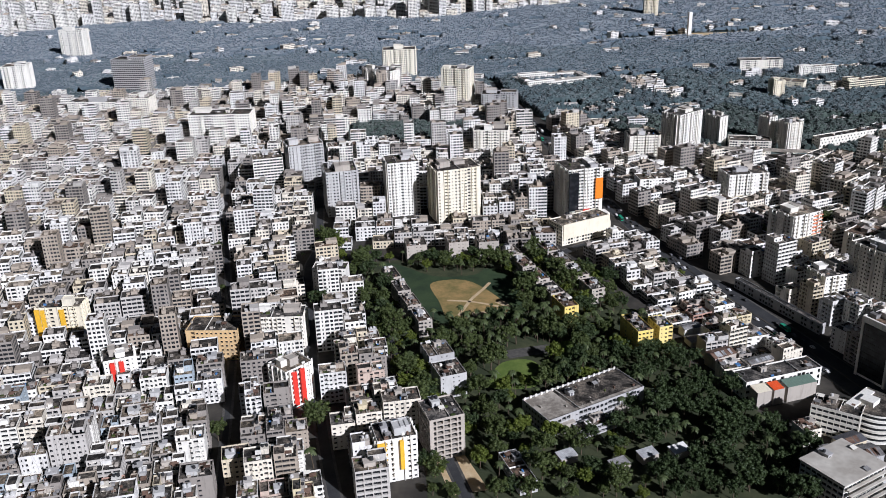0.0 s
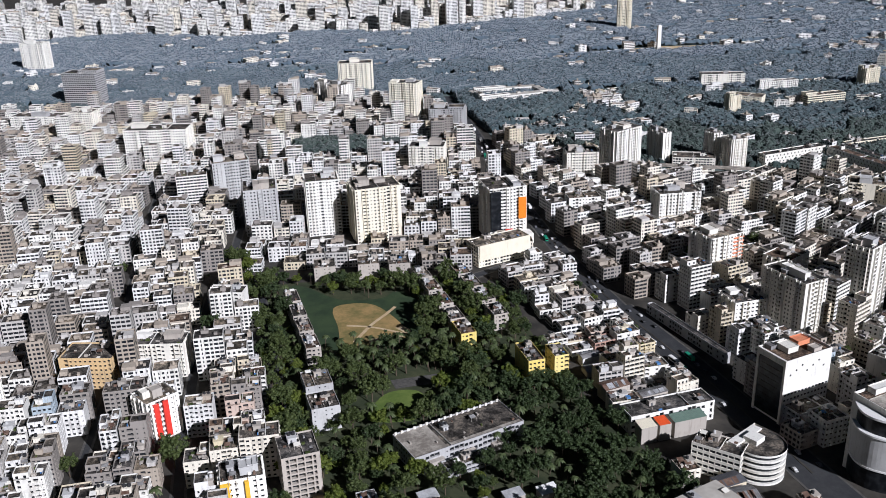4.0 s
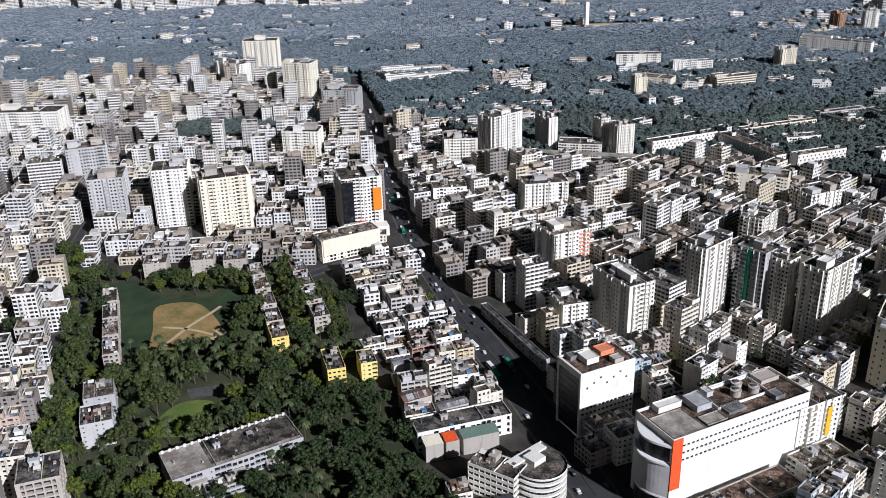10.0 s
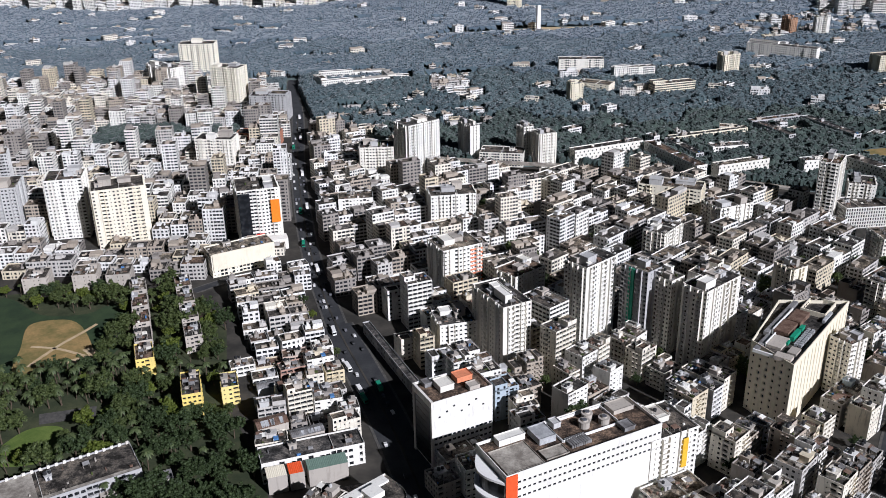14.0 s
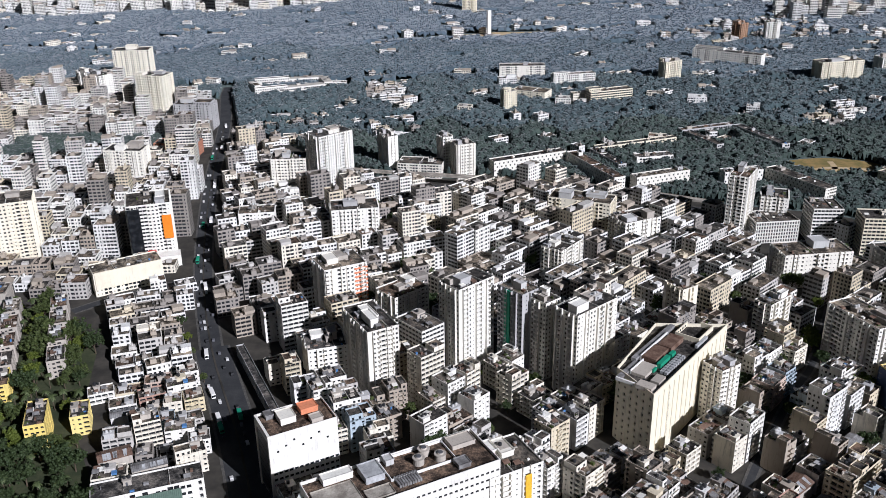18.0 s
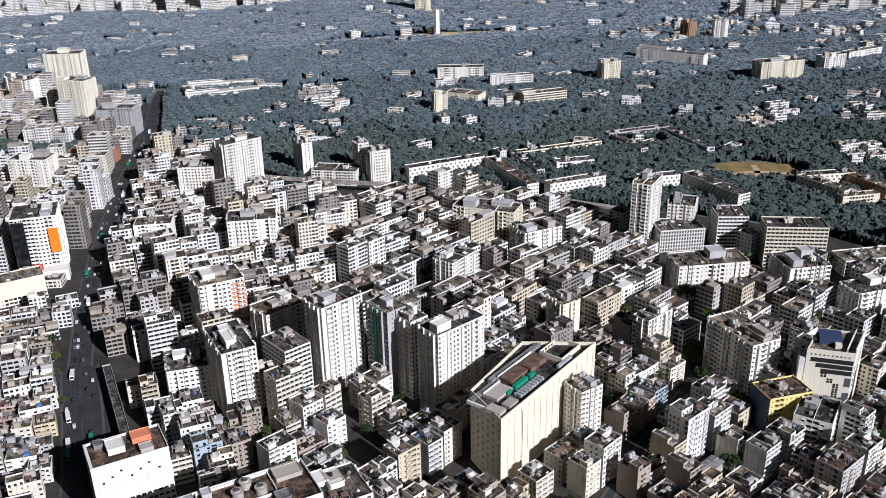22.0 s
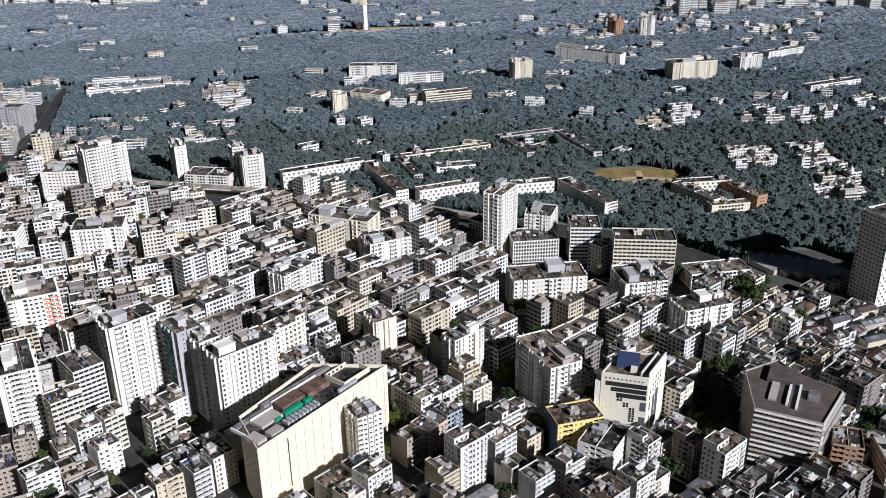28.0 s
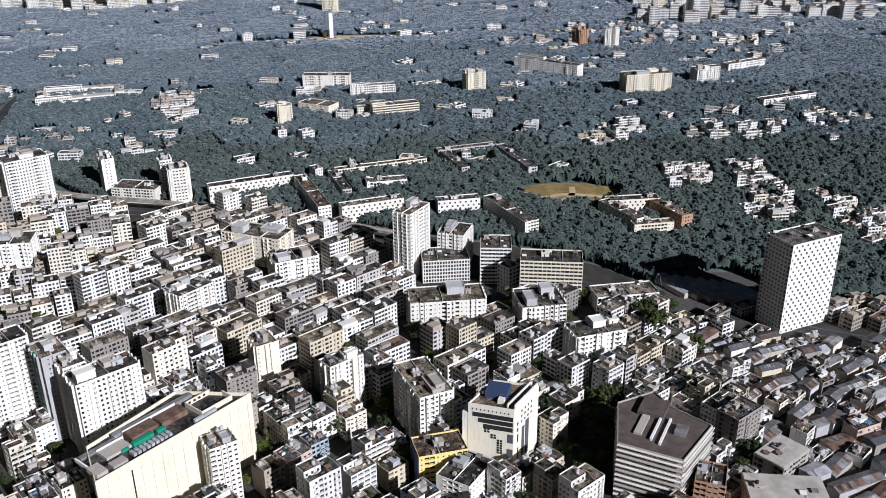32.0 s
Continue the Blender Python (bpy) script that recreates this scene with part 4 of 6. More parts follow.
landmark("hall_building", 202.7, 484.6, 17, 54, 15, 3, 4, "white", "low", "long white low market hall, 3 storeys, with wide windows")
landmark("office_block", 219, 435, -34, 26, 14, 5, 3.4, "white", "band", "white office block, 5 storeys, with dark horizontal window bands")
landmark("hall_building", 36, 402, -72, 30, 10, 2, 3.2, "grey", "low", "grey low hall, 2 storeys, with wide windows")
landmark("hall_building", 174, 1336, 19, 96, 14, 3, 3.6, "white", "low", "white low hall, 3 storeys, with wide windows", accent="palecap")
landmark("hall_building", 168, 1386, 12, 96, 12, 3, 3.6, "white", "low", "white low hall, 3 storeys, with wide windows", accent="palecap")
landmark("hall_building", 126, 1352, -68, 42, 12, 3, 3.6, "white", "low", "white low hall, 3 storeys, with wide windows", accent="palecap")
landmark("hall_building", 220, 1376, -74, 36, 12, 3, 3.6, "white", "low", "white low hall, 3 storeys, with wide windows", accent="palecap")
landmark("hall_building", 812, 918, 5, 48, 12, 5, 3.2, "cream", "checker", "cream-coloured low hall, 5 storeys, with a chequered screen front")
landmark("hall_building", 841, 893, -66, 44, 12, 5, 3.2, "brown", "checker", "brown low hall, 5 storeys, with a chequered screen front")
landmark("hall_building", 797, 892, -62, 52, 12, 5, 3.2, "cream", "checker", "cream-coloured low hall, 5 storeys, with a chequered screen front")
landmark("hall_building", 818, 868, 8, 36, 10, 4, 3.2, "cream", "low", "cream-coloured low hall, 4 storeys, with wide windows")
landmark("hall_building", 672, 1097, 17, 68, 10, 3, 3.4, "grey", "low", "grey low hall, 3 storeys, with wide windows")
landmark("hall_building", 722, 1062, -72, 84, 10, 3, 3.4, "grey", "low", "grey low hall, 3 storeys, with wide windows")
landmark("hall_building", 655, 1062, -70, 70, 9, 3, 3.2, "grey", "low", "grey low hall, 3 storeys, with wide windows")
landmark("hall_building", 580, 1048, 18, 98, 9, 3, 3.2, "cream", "low", "cream-coloured low hall, 3 storeys, with wide windows")
landmark("hall_building", 586, 998, 10, 40, 14, 3, 3.4, "white", "low", "white low hall, 3 storeys, with wide windows")
landmark("hall_building", 540, 1000, -72, 60, 9, 3, 3.2, "grey", "low", "grey low hall, 3 storeys, with wide windows")
landmark("apartment_tower", 461, 1990, -8, 28, 20, 20, 3.1, "cream", "pairs", "tall cream-coloured apartment tower, 20 storeys, with small dark windows")
landmark("hall_building", 806, 544, 38, 26, 18, 4, 3.4, "bare", "low", "bare concrete market hall, 4 storeys, with a pale roof", accent="palecap")
landmark("hall_building", 797, 514, -8, 40, 24, 4, 3.1, "bare", "band", "bare concrete market hall, 4 storeys, with dark window bands", accent="palecap")
landmark("hall_building", 282, 478, 26, 26, 13, 4, 3.1, "grey", "low", "grey low shop building, 4 storeys, beside the main road")
landmark("hall_building", 271, 460, 26, 13, 15, 3, 3.2, "bare", "low", "bare concrete low shop building, 3 storeys, beside the main road")
landmark("hall_building", 338, 415, 27, 56, 17, 3, 3.7, "bare", "low", "bare concrete low hall, 3 storeys, with wide windows")
landmark("hall_building", 382, 440, 27, 30, 15, 4, 3.3, "white", "low", "white low hall, 4 storeys, with wide windows")


# a shopping centre with a curved dark corner and a long white front
def shopping_centre():
    rng = random.Random(5)
    w, d, floors, fh = 86, 28, 10, 4.4
    hw, hd, H = w / 2, d / 2, 44.0
    ob = new("shopping_centre", None)
    ob.matrix_basis = pose(331, 442, 0, 0, 0, 25.4)
    tagged(ob, "large white shopping centre with an orange corner panel and roof tanks", "building")
    TAKEN.append((329, 442, radians(25.4), w / 2 + 3, d / 2 + 3))
    g = Geo()
    glass = [Geo() for _ in range(12)]
    # long front: two rows of small windows above a blank field
    g.quad((-hw, -hd, 0), (hw, -hd, 0), (hw, -hd, H - 14), (-hw, -hd, H - 14))
    facade(g, glass, (-hw, -hd), (hw, -hd), H - 14, 3, 4.0, 2.7, 1.6, 1.3, 1.6, 0.4)
    g.quad((-hw, -hd, H - 2), (hw, -hd, H - 2), (hw, -hd, H), (-hw, -hd, H))
    facade(g, glass, (hw, -hd), (hw, hd), 0, 10, 4.4, 4.0, 1.6, 1.6, 1.4, 0.4)
    facade(g, glass, (hw, hd), (-hw, hd), 0, 10, 4.4, 5.0, 2.0, 1.6, 1.4, 0.4)
    g.quad((-hw, hd, 0), (-hw, -hd, 0), (-hw, -hd, H), (-hw, hd, H))
    parapet(g, -hw, -hd, hw, hd, H, 1.6, 0.4)
    part("wall", g, "white", ob, "white plastered front")
    deck = Geo()
    deck.quad((-hw, -hd, H + 0.02), (hw, -hd, H + 0.02), (hw, hd, H + 0.02), (-hw, hd, H + 0.02))
    part("roof_deck", deck, "deck", ob)
    for k in glass:
        if k.f:
            part("glazing", k, "glass", ob, kind="stuff")
    g = Geo()
    g.box(-hw - 0.5, -hd - 0.6, 17, -hw + 5.5, -hd - 0.05, H + 1.2, bottom=True)
    part("corner_panel", g, "vermilion", ob, "tall orange-red corner panel")
    # the bowed side towards the main road
    k, R = 14, 6.0
    for zone, (z0, z1, m, out) in enumerate(((0, 12, 0, 0.0), (12, 13, 2, 1.0), (13, 31, 1, 0.7), (31, 32, 2, 1.5), (32, 41, 0, -1.2), (41, 42.2, 2, 0.9))):
        pts = [(-hw - R * math.sin(math.pi * i / k) - out, -hd + d * 0.92 * i / k) for i in range(k + 1)]
        bow = Geo()
        for a, b in zip(pts, pts[1:]):
            bow.quad((*b, z0), (*a, z0), (*a, z1), (*b, z1))
        bow.poly([(x, y, z1) for x, y in reversed(pts)])
        part("bowed_front", bow, ("glass", "grey", "signw")[m], ob, ("dark glazed curved corner front", "grey curved screen wall", "white curved rim")[m])
    for i, (x, y) in enumerate(((10, 3), (20, 1), (15, 8))):
        g = Geo()
        g.tube(x, y, H, H + 3.2, 2.6, 2.6, 16)
        g.tube(x, y, H + 3.2, H + 3.5, 2.9, 2.9, 16)
        g.tube(x, y, H + 3.5, H + 4.1, 1.6, 1.4, 16)
        drum = part("cooling_tower", g, "bare", ob, "round grey rooftop cooling tower")
        g = Geo()
        g.tube(x, y, H + 4.1, H + 4.3, 1.3, 1.2, 12)
        part("fan_cover", g, "slate", drum, "dark fan cover")
    g = Geo()
    for x0, y0, x1, y1, h, m in ((-17, 0, -8, 11, 3.2, "tin"), (-34, 8, -20, 13, 3.0, "white"), (-41, -12, -22, 6, 0.4, "screed"), (-20, -11, -8, -4, 0.5, "screed"), (28, 4, 40, 12, 2.0, "bare"), (24, -10, 30, -4, 2.0, "steel"), (-4, 8, 0, 13, 2.6, "grey")):
        g = Geo()
        g.box(x0, y0, H, x1, y1, H + h)
        parapet(g, x0 - 0.2, y0 - 0.2, x1 + 0.2, y1 + 0.2, H + h, 0.5)
        part("plant_room", g, m, ob)
    rim = Geo()
    for x0, y0, x1, y1 in ((-6, -3.4, 26, -3), (-6, 12.6, 26, 13), (-6.4, -3, -6, 12.6), (26, -3, 26.4, 12.6)):
        rim.box(x0, y0, H, x1, y1, H + 1.4)
    part("tray_rim", rim, "signw", ob, "pale rim round the cooling towers")
    g = Geo()
    for i in range(9):
        g.box(-5 + i * 1.25, -9, H, -4.1 + i * 1.25, -2, H + 1.5)
    part("duct", g, "steel", ob, kind="stuff")


def corner_building(name, ring, H, floors, paint, openings, label, rim=1.5, thick=0.4, deck_mat="deck"):
    """A building over any ring of corners (counter-clockwise). openings: for each wall bay, width, height, sill, depth or None."""
    cx, cy = sum(p[0] for p in ring) / len(ring), sum(p[1] for p in ring) / len(ring)
    pts = [Vector((x - cx, y - cy)) for x, y in ring]
    n = len(pts)
    g = Geo()
    glass = [Geo() for _ in range(floors)]
    inner = []
    for i in range(n):
        a, b, c = pts[i - 1], pts[i], pts[(i + 1) % n]
        u, v = (b - a).normalized(), (c - b).normalized()
        m = Vector((-u.y - v.y, u.x + v.x)).normalized()
        inner.append(b + m * thick / max(0.4, m.dot(Vector((-u.y, u.x)))))
    for i in range(n):
        p, q, r, t = pts[i], pts[(i + 1) % n], inner[i], inner[(i + 1) % n]
        if openings[i]:
            facade(g, glass, p, q, 0, floors, H / floors, *openings[i])
        else:
            g.quad((*p, 0), (*q, 0), (*q, H), (*p, H))
        g.quad((*p, H), (*q, H), (*q, H + rim), (*p, H + rim))
        g.quad((*t, H), (*r, H), (*r, H + rim), (*t, H + rim))
        g.quad((*p, H + rim), (*q, H + rim), (*t, H + rim), (*r, H + rim))
    ob = new(name, g.mesh(name, paint))
    ob.matrix_basis = pose(cx, cy, 0)
    tagged(ob, label, "building")
    for k in glass:
        if k.f:
            part("glazing", k, "glass", ob, kind="stuff")
    deck = Geo()
    deck.poly([(*p, H + 0.02) for p in inner])
    part("roof_deck", deck, deck_mat, ob)
    e = max((pts[(i + 1) % n] - pts[i] for i in range(n)), key=lambda v: v.length).normalized()
    us, vs = [p.dot(e) for p in pts], [p.dot(Vector((-e.y, e.x))) for p in pts]
    mu, mv = (max(us) + min(us)) / 2, (max(vs) + min(vs)) / 2
    TAKEN.append((cx + e.x * mu - e.y * mv, cy + e.y * mu + e.x * mv, math.atan2(e.y, e.x), (max(us) - min(us)) / 2 + 0.5, (max(vs) - min(vs)) / 2 + 0.5))
    return ob, pts


class Along(Geo):
    """Boxes laid along one edge of a ring: s metres along it, t metres inward."""

    def lay(self, p, q):
        self.p, self.u = p, (q - p).normalized()
        self.n = Vector((-self.u.y, self.u.x))
        return self

    def at(self, s, t):
        return self.p + self.u * s + self.n * t

    def bar(self, s0, t0, s1, t1, z0, z1, m=0):
        a, b, c, d = (self.at(*k) for k in ((s0, t0), (s1, t0), (s1, t1), (s0, t1)))
        for e, f in ((a, b), (b, c), (c, d), (d, a)):
            self.quad((*e, z0), (*f, z0), (*f, z1), (*e, z1), m)
        self.quad((*a, z1), (*b, z1), (*c, z1), (*d, z1), m)
        self.quad((*d, z0), (*c, z0), (*b, z0), (*a, z0), m)


# a long mall with a hollow roof and a pale blind street front
def long_mall():
    H = 42.0
    ring = [(446, 527), (459, 499), (520.5, 571), (479, 575)]
    ob, pts = corner_building("long_mall", ring, H, 10, "cream", ((5.0, 1.3, 1.5, 1.2, 0.4), None, (4.0, 1.7, 1.9, 1.2, 0.4), (4.0, 1.7, 1.9, 1.2, 0.4)),
                              "long cream shopping mall with a blind facade and cluttered flat roof", 2.0, 0.5)
    a, b = pts[1], pts[2]

    def put(name, bars, mat, label="", kind=""):
        g = Along().lay(a, b)
        for v in bars:
            g.bar(*v)
        part(name, g, mat, ob, label, kind)
    for i in range(15):
        s_ = 6 + i * 6.1
        put("pilaster", [(s_, -0.35, s_ + 0.5, -0.01, 4, H - 1)], "cream")
    put("window_slot", [(18.5, -0.12, 19.6, -0.02, 10, H - 3)], "glass", "tall dark window slot")
    put("gutter", [(2, 0.6, 92, 2.6, H, H + 0.5)], "slate", "dark roof gutter behind the front")
    for v in ((30, 14, 46, 22, H, H + 3.2), (47, 13, 63, 21, H, H + 3.2), (14, 12, 28, 20, H, H + 1.6), (3, 3, 9, 12, H, H + 2.4), (12, 3, 20, 8, H, H + 1.8)):
        put("plant_room", [v], "rust" if v[0] > 25 else "bare", "flat brown roof of a rooftop plant room" if v[0] > 25 else "")
    # no hole is cut: thin dark slabs stand for the shaded hollows
    put("roof_pit", [(10, 9, 14, 13, H + 0.03, H + 0.08), (16, 21, 19, 23, H + 0.03, H + 0.08)], "glass", "thin dark slab for the shade in a roof opening")
    put("sheet_roof", [(26, 23.5, 74, 26.5, H, H + 2.6), (6, 21.5, 26, 24.5, H, H + 1.4)], "steel", "grey lean-to sheet roof")
    put("net_screen", [(28, 10, 40, 12.4, H, H + 2.8), (42, 10, 47, 12.2, H, H + 2.4), (22, 11, 26, 12, H, H + 1.8)], "green", "green netting screen on the roof")
    put("courtyard_wall", [(66, 5, 86, 5.6, H, H + 3), (66, 19, 82, 19.6, H, H + 3), (66, 5.6, 66.6, 19, H, H + 3), (85.4, 5.6, 86, 13, H, H + 3)], "cream", "cream wall round a sunken roof court")
    put("court_window", [(68 + i * 3.2, 18.86, 69.5 + i * 3.2, 18.97, H + 0.9, H + 2.2) for i in range(4)], "glass", "dark round-headed window", "stuff")
    put("skylight", [(60, 3.2, 74, 4.8, H, H + 2.0)], "tin", "pale ribbed skylight")
    put("pale_wall", [(4, 13, 5, 24, H, H + 1.8), (30, 22.4, 62, 23, H, H + 3.6), (14, 20.4, 29, 20.9, H, H + 2.4)], "signw", "pale low roof wall")
    put("chiller", [(24 + (i % 9) * 2.6, 4.2 + (i // 9) * 2.4, 25.8 + (i % 9) * 2.6, 6.0 + (i // 9) * 2.4, H, H + 1.5) for i in range(18)], "tin", "row of pale air chillers", "stuff")
    put("mast", [(82 + i * 1.6, 21, 82.15 + i * 1.6, 21.15, H, H + 9 - i) for i in range(4)], "tin", "thin roof masts", "stuff")


# a cream office with stepped dark window bands and squares
def stepped_office():
    H = 40.0
    ring = [(637.6, 559.3), (661.6, 551.1), (677.7, 573.8), (653.6, 581.4)]
    ob, pts = corner_building("stepped_office", ring, H, 12, "ivory", (None, None, (3.0, 1.5, 1.5, 0.9, 0.35), (3.0, 2.5, 1.7, 0.9, 0.35)),
                              "cream office tower with stepped dark window bands and squares", 1.2, 0.5)
    w = (pts[1] - pts[0]).length

    def put(name, edge, bars, mat, label="", kind=""):
        g = Along().lay(pts[edge], pts[edge + 1])
        for v in bars:
            g.bar(*v)
        part(name, g, mat, ob, label, kind)
    for u0, z0 in ((0.1, 33.4), (0.22, 30.0), (0.34, 26.6)):
        put("window_band", 0, [(u0 * w, -0.14, w - 0.6, -0.02, z0, z0 + 2.7)], "tankb", "long dark window band")
    for i in range(10):
        put("small_window", 0, [(2.2 + i * 2.2, -0.14, 2.9 + i * 2.2, -0.02, 37.6, 38.5)], "glass")
    for u0, z0, rows in ((0.36, 24.2, 2), (0.5, 20.8, 2), (0.64, 11.6, 6)):
        for r in range(rows):
            for c in range(2):
                put("window_square", 0, [(u0 * w + c * 1.7, -0.14, u0 * w + c * 1.7 + 1.2, -0.02, z0 + r * 1.55, z0 + r * 1.55 + 1.2)], "glass")
    for z0, z1 in ((19.5, 25.0), (9.5, 15.5)):
        put("glazed_panel", 0, [(w * 0.86, -0.14, w - 0.4, -0.02, z0, z1)], "slate", "brown-grey glazed panel")
    put("dark_base", 0, [(w * 0.4, -0.16, w - 0.4, -0.02, 2.5, 6.5)], "glass", "dark glazed base")
    put("side_block", 0, [(-3.2, 0.2, -0.05, 7, 0.5, 35)], "white", "white projecting side block")
    for v in ((3.5, 29, 31), (3.5, 25, 27.2), (3.8, 18, 23), (4.2, 6, 14)):
        put("side_window", 1, [(v[0], -0.14, v[0] + 1.3, -0.02, v[1], v[2])], "glass")
    put("side_glazing", 1, [(9, -0.14, 12, -0.02, 3, 25), (13, -0.14, 17, -0.02, 4, 27)], "slate", "tall dark side glazing")
    for i in range(12):
        put("small_window", 1, [(8 + (i % 4) * 3.6, -0.14, 9.1 + (i % 4) * 3.6, -0.02, 28.5 + (i // 4) * 3.4, 29.8 + (i // 4) * 3.4)], "glass")
    put("raised_parapet", 1, [(1, 0.1, 27, 0.7, H + 1.2, H + 3.6), (1, 4.6, 27, 5.2, H, H + 2.6)], "white", "raised cream parapet")
    put("plant_room", 0, [(7, 9, 19, 20, H, H + 4.2)], "navy", "dark blue rooftop plant room")
    put("stair_head", 0, [(15, 5, 18.5, 8.5, H, H + 2.6), (3, 12, 6, 15, H, H + 2)], "cream")


# a grey office of many thin floor slabs under a brown roof
def slab_office():
    H = 34.0
    ring = [(712, 529), (741.6, 512.6), (765, 541), (748.5, 559), (742.7, 575), (720, 565)]
    wide = (2.6, 2.1, 1.7, 0.9, 0.9)
    ob, pts = corner_building("slab_office", ring, H, 11, "bare", (wide, wide, wide, wide, wide, (3.2, 1.4, 1.5, 1.0, 0.4)),
                              "grey concrete office with thin projecting floor slabs and a brown roof", 0.9, 0.4, "umber")
    for edge in (0, 1):
        ln = (pts[edge + 1] - pts[edge]).length
        for k in range(1, 12):
            g = Along().lay(pts[edge], pts[edge + 1])
            z = k * H / 11
            g.bar(0.1, -1.5, ln - 0.1, -0.02, z - 0.28, z)
            g.bar(0.1, -1.5, ln - 0.1, -1.38, z, z + 0.3)
            part("floor_slab", g, "white" if k % 3 else "bare", ob, "thin projecting floor slab with a low rail")
    for v, m in (((5, 12, 9, 40, H, H + 1.2), "bare"), ((14, 10, 15.2, 34, H, H + 1.6), "signw"), ((19, 8, 20.2, 32, H, H + 1.6), "signw"), ((2, 30, 16, 46, H, H + 2.6), "umber"), ((24, 20, 30, 28, H, H + 2.4), "steel")):
        g = Along().lay(pts[0], pts[1])
        g.bar(*v)
        part("roof_beam" if m == "signw" else "roof_room", g, m, ob, "long pale roof beam" if m == "signw" else "")


# a white office with a dark framed glass side and a mostly blind front
def glass_office():
    ob = new("glass_office", None)
    ang = 26
    ob.matrix_basis = pose(278, 495, 0, 0, 0, ang)
    tagged(ob, "white office block with a dark framed glass side", "building")
    hw, hd, H = 17.5, 11, 40.0
    TAKEN.append((278, 495, radians(ang), hw + 1, hd + 1))
    g = Geo()
    glass = [Geo() for _ in range(12)]
    facade(g, glass, (-hw, -hd), (hw, -hd), 0, 6, 3.4, 2.6, 1.9, 1.5, 1.0, 0.4)
    g.quad((-hw, -hd, 20.4), (hw, -hd, 20.4), (hw, -hd, H), (-hw, -hd, H))
    facade(g, glass, (hw, -hd), (hw, hd), 0, 12, H / 12, 3.2, 1.8, 1.5, 1.0, 0.4)
    facade(g, glass, (hw, hd), (-hw, hd), 0, 12, H / 12, 3.2, 1.8, 1.5, 1.0, 0.4)
    g.quad((-hw, hd, 0), (-hw, -hd, 0), (-hw, -hd, H), (-hw, hd, H))
    parapet(g, -hw, -hd, hw, hd, H, 1.4, 0.35)
    # frame round the glass side
    part("wall", g, "white", ob)
    for y0, y1, z in ((-hd, -hd + 1.6, 0), (hd - 1.6, hd, 0), (-hd + 1.6, hd - 1.6, H - 2.5)):
        g = Geo()
        g.box(-hw - 1.0, y0, z, -hw - 0.02, y1, H + 1.4, bottom=True)
        part("glass_frame", g, "white", ob)
    for k in glass:
        if k.f:
            part("window_strip", k, "glass", ob, kind="stuff")
    for i in range(9):
        g = Geo()
        z = 2 + i * 3.9
        g.box(-hw - 0.5, -hd + 1.7, z, -hw - 0.03, hd - 1.7, z + 3.7, bottom=True)
        part("glass_panel", g, "glass", ob, "dark curtain-wall glass band")
    for i in range(7):
        g = Geo()
        x, z = -hw + 3 + i * 4.3, 31 + (i * 37 % 3) * 2.2
        g.box(x, -hd - 0.1, z, x + 1.1, -hd - 0.02, z + 1.0, bottom=True)
        part("small_window", g, "glass", ob)
    deck = Geo()
    deck.quad((-hw, -hd, H + 0.02), (hw, -hd, H + 0.02), (hw, hd, H + 0.02), (-hw, hd, H + 0.02))
    part("roof_deck", deck, "deck", ob)
    for x, y, a, b, h, m in ((-9, -3, 8, 9, 3.2, "white"), (3, 1, 9, 7, 2.8, "salmon"), (5, -9, 6, 5, 2.4, "bare"), (-14, 5, 4, 5, 2.2, "steel")):
        g = Geo()
        g.box(x, y, H, x + a, y + b, H + h)
        parapet(g, x - 0.2, y - 0.2, x + a + 0.2, y + b + 0.2, H + h, 0.5)
        part("roof_room", g, m, ob)


TAKEN.append((240, 434, 0.7, 15, 15))
TAKEN.append((201, 469, 0.3, 25, 5))
TAKEN.append((590, 577, 0.1, 9, 3))
TAKEN.append((241, 590, radians(-67), 44, 3))
glass_office()
shopping_centre()
long_mall()
stepped_office()
slab_office()

# ---- dense housing ----
def prototypes(count, floors, widths, depths, seed, whole=False, paint="house"):
    made = []
    for i in range(count):
        r = random.Random(seed + i)
        style = r.choice(("punched", "punched", "veranda", "veranda", "pairs", "low"))
        side = r.choice(("punched", "punched", "pairs"))
        blank = tuple(s for s in (1, 3) if r.random() < 0.3)
        fl = r.randint(*floors)
        w, d = r.uniform(*widths), r.uniform(*depths)
        ob = house("apartment_house" if fl > 2 else "low_house", w, d, fl, r.uniform(2.95, 3.2), paint, (style, side, r.choice(("punched", "veranda")), side), r, whole=whole, blank=blank)
        made.append((proto(ob), fl, w / 2, d / 2))
    return made


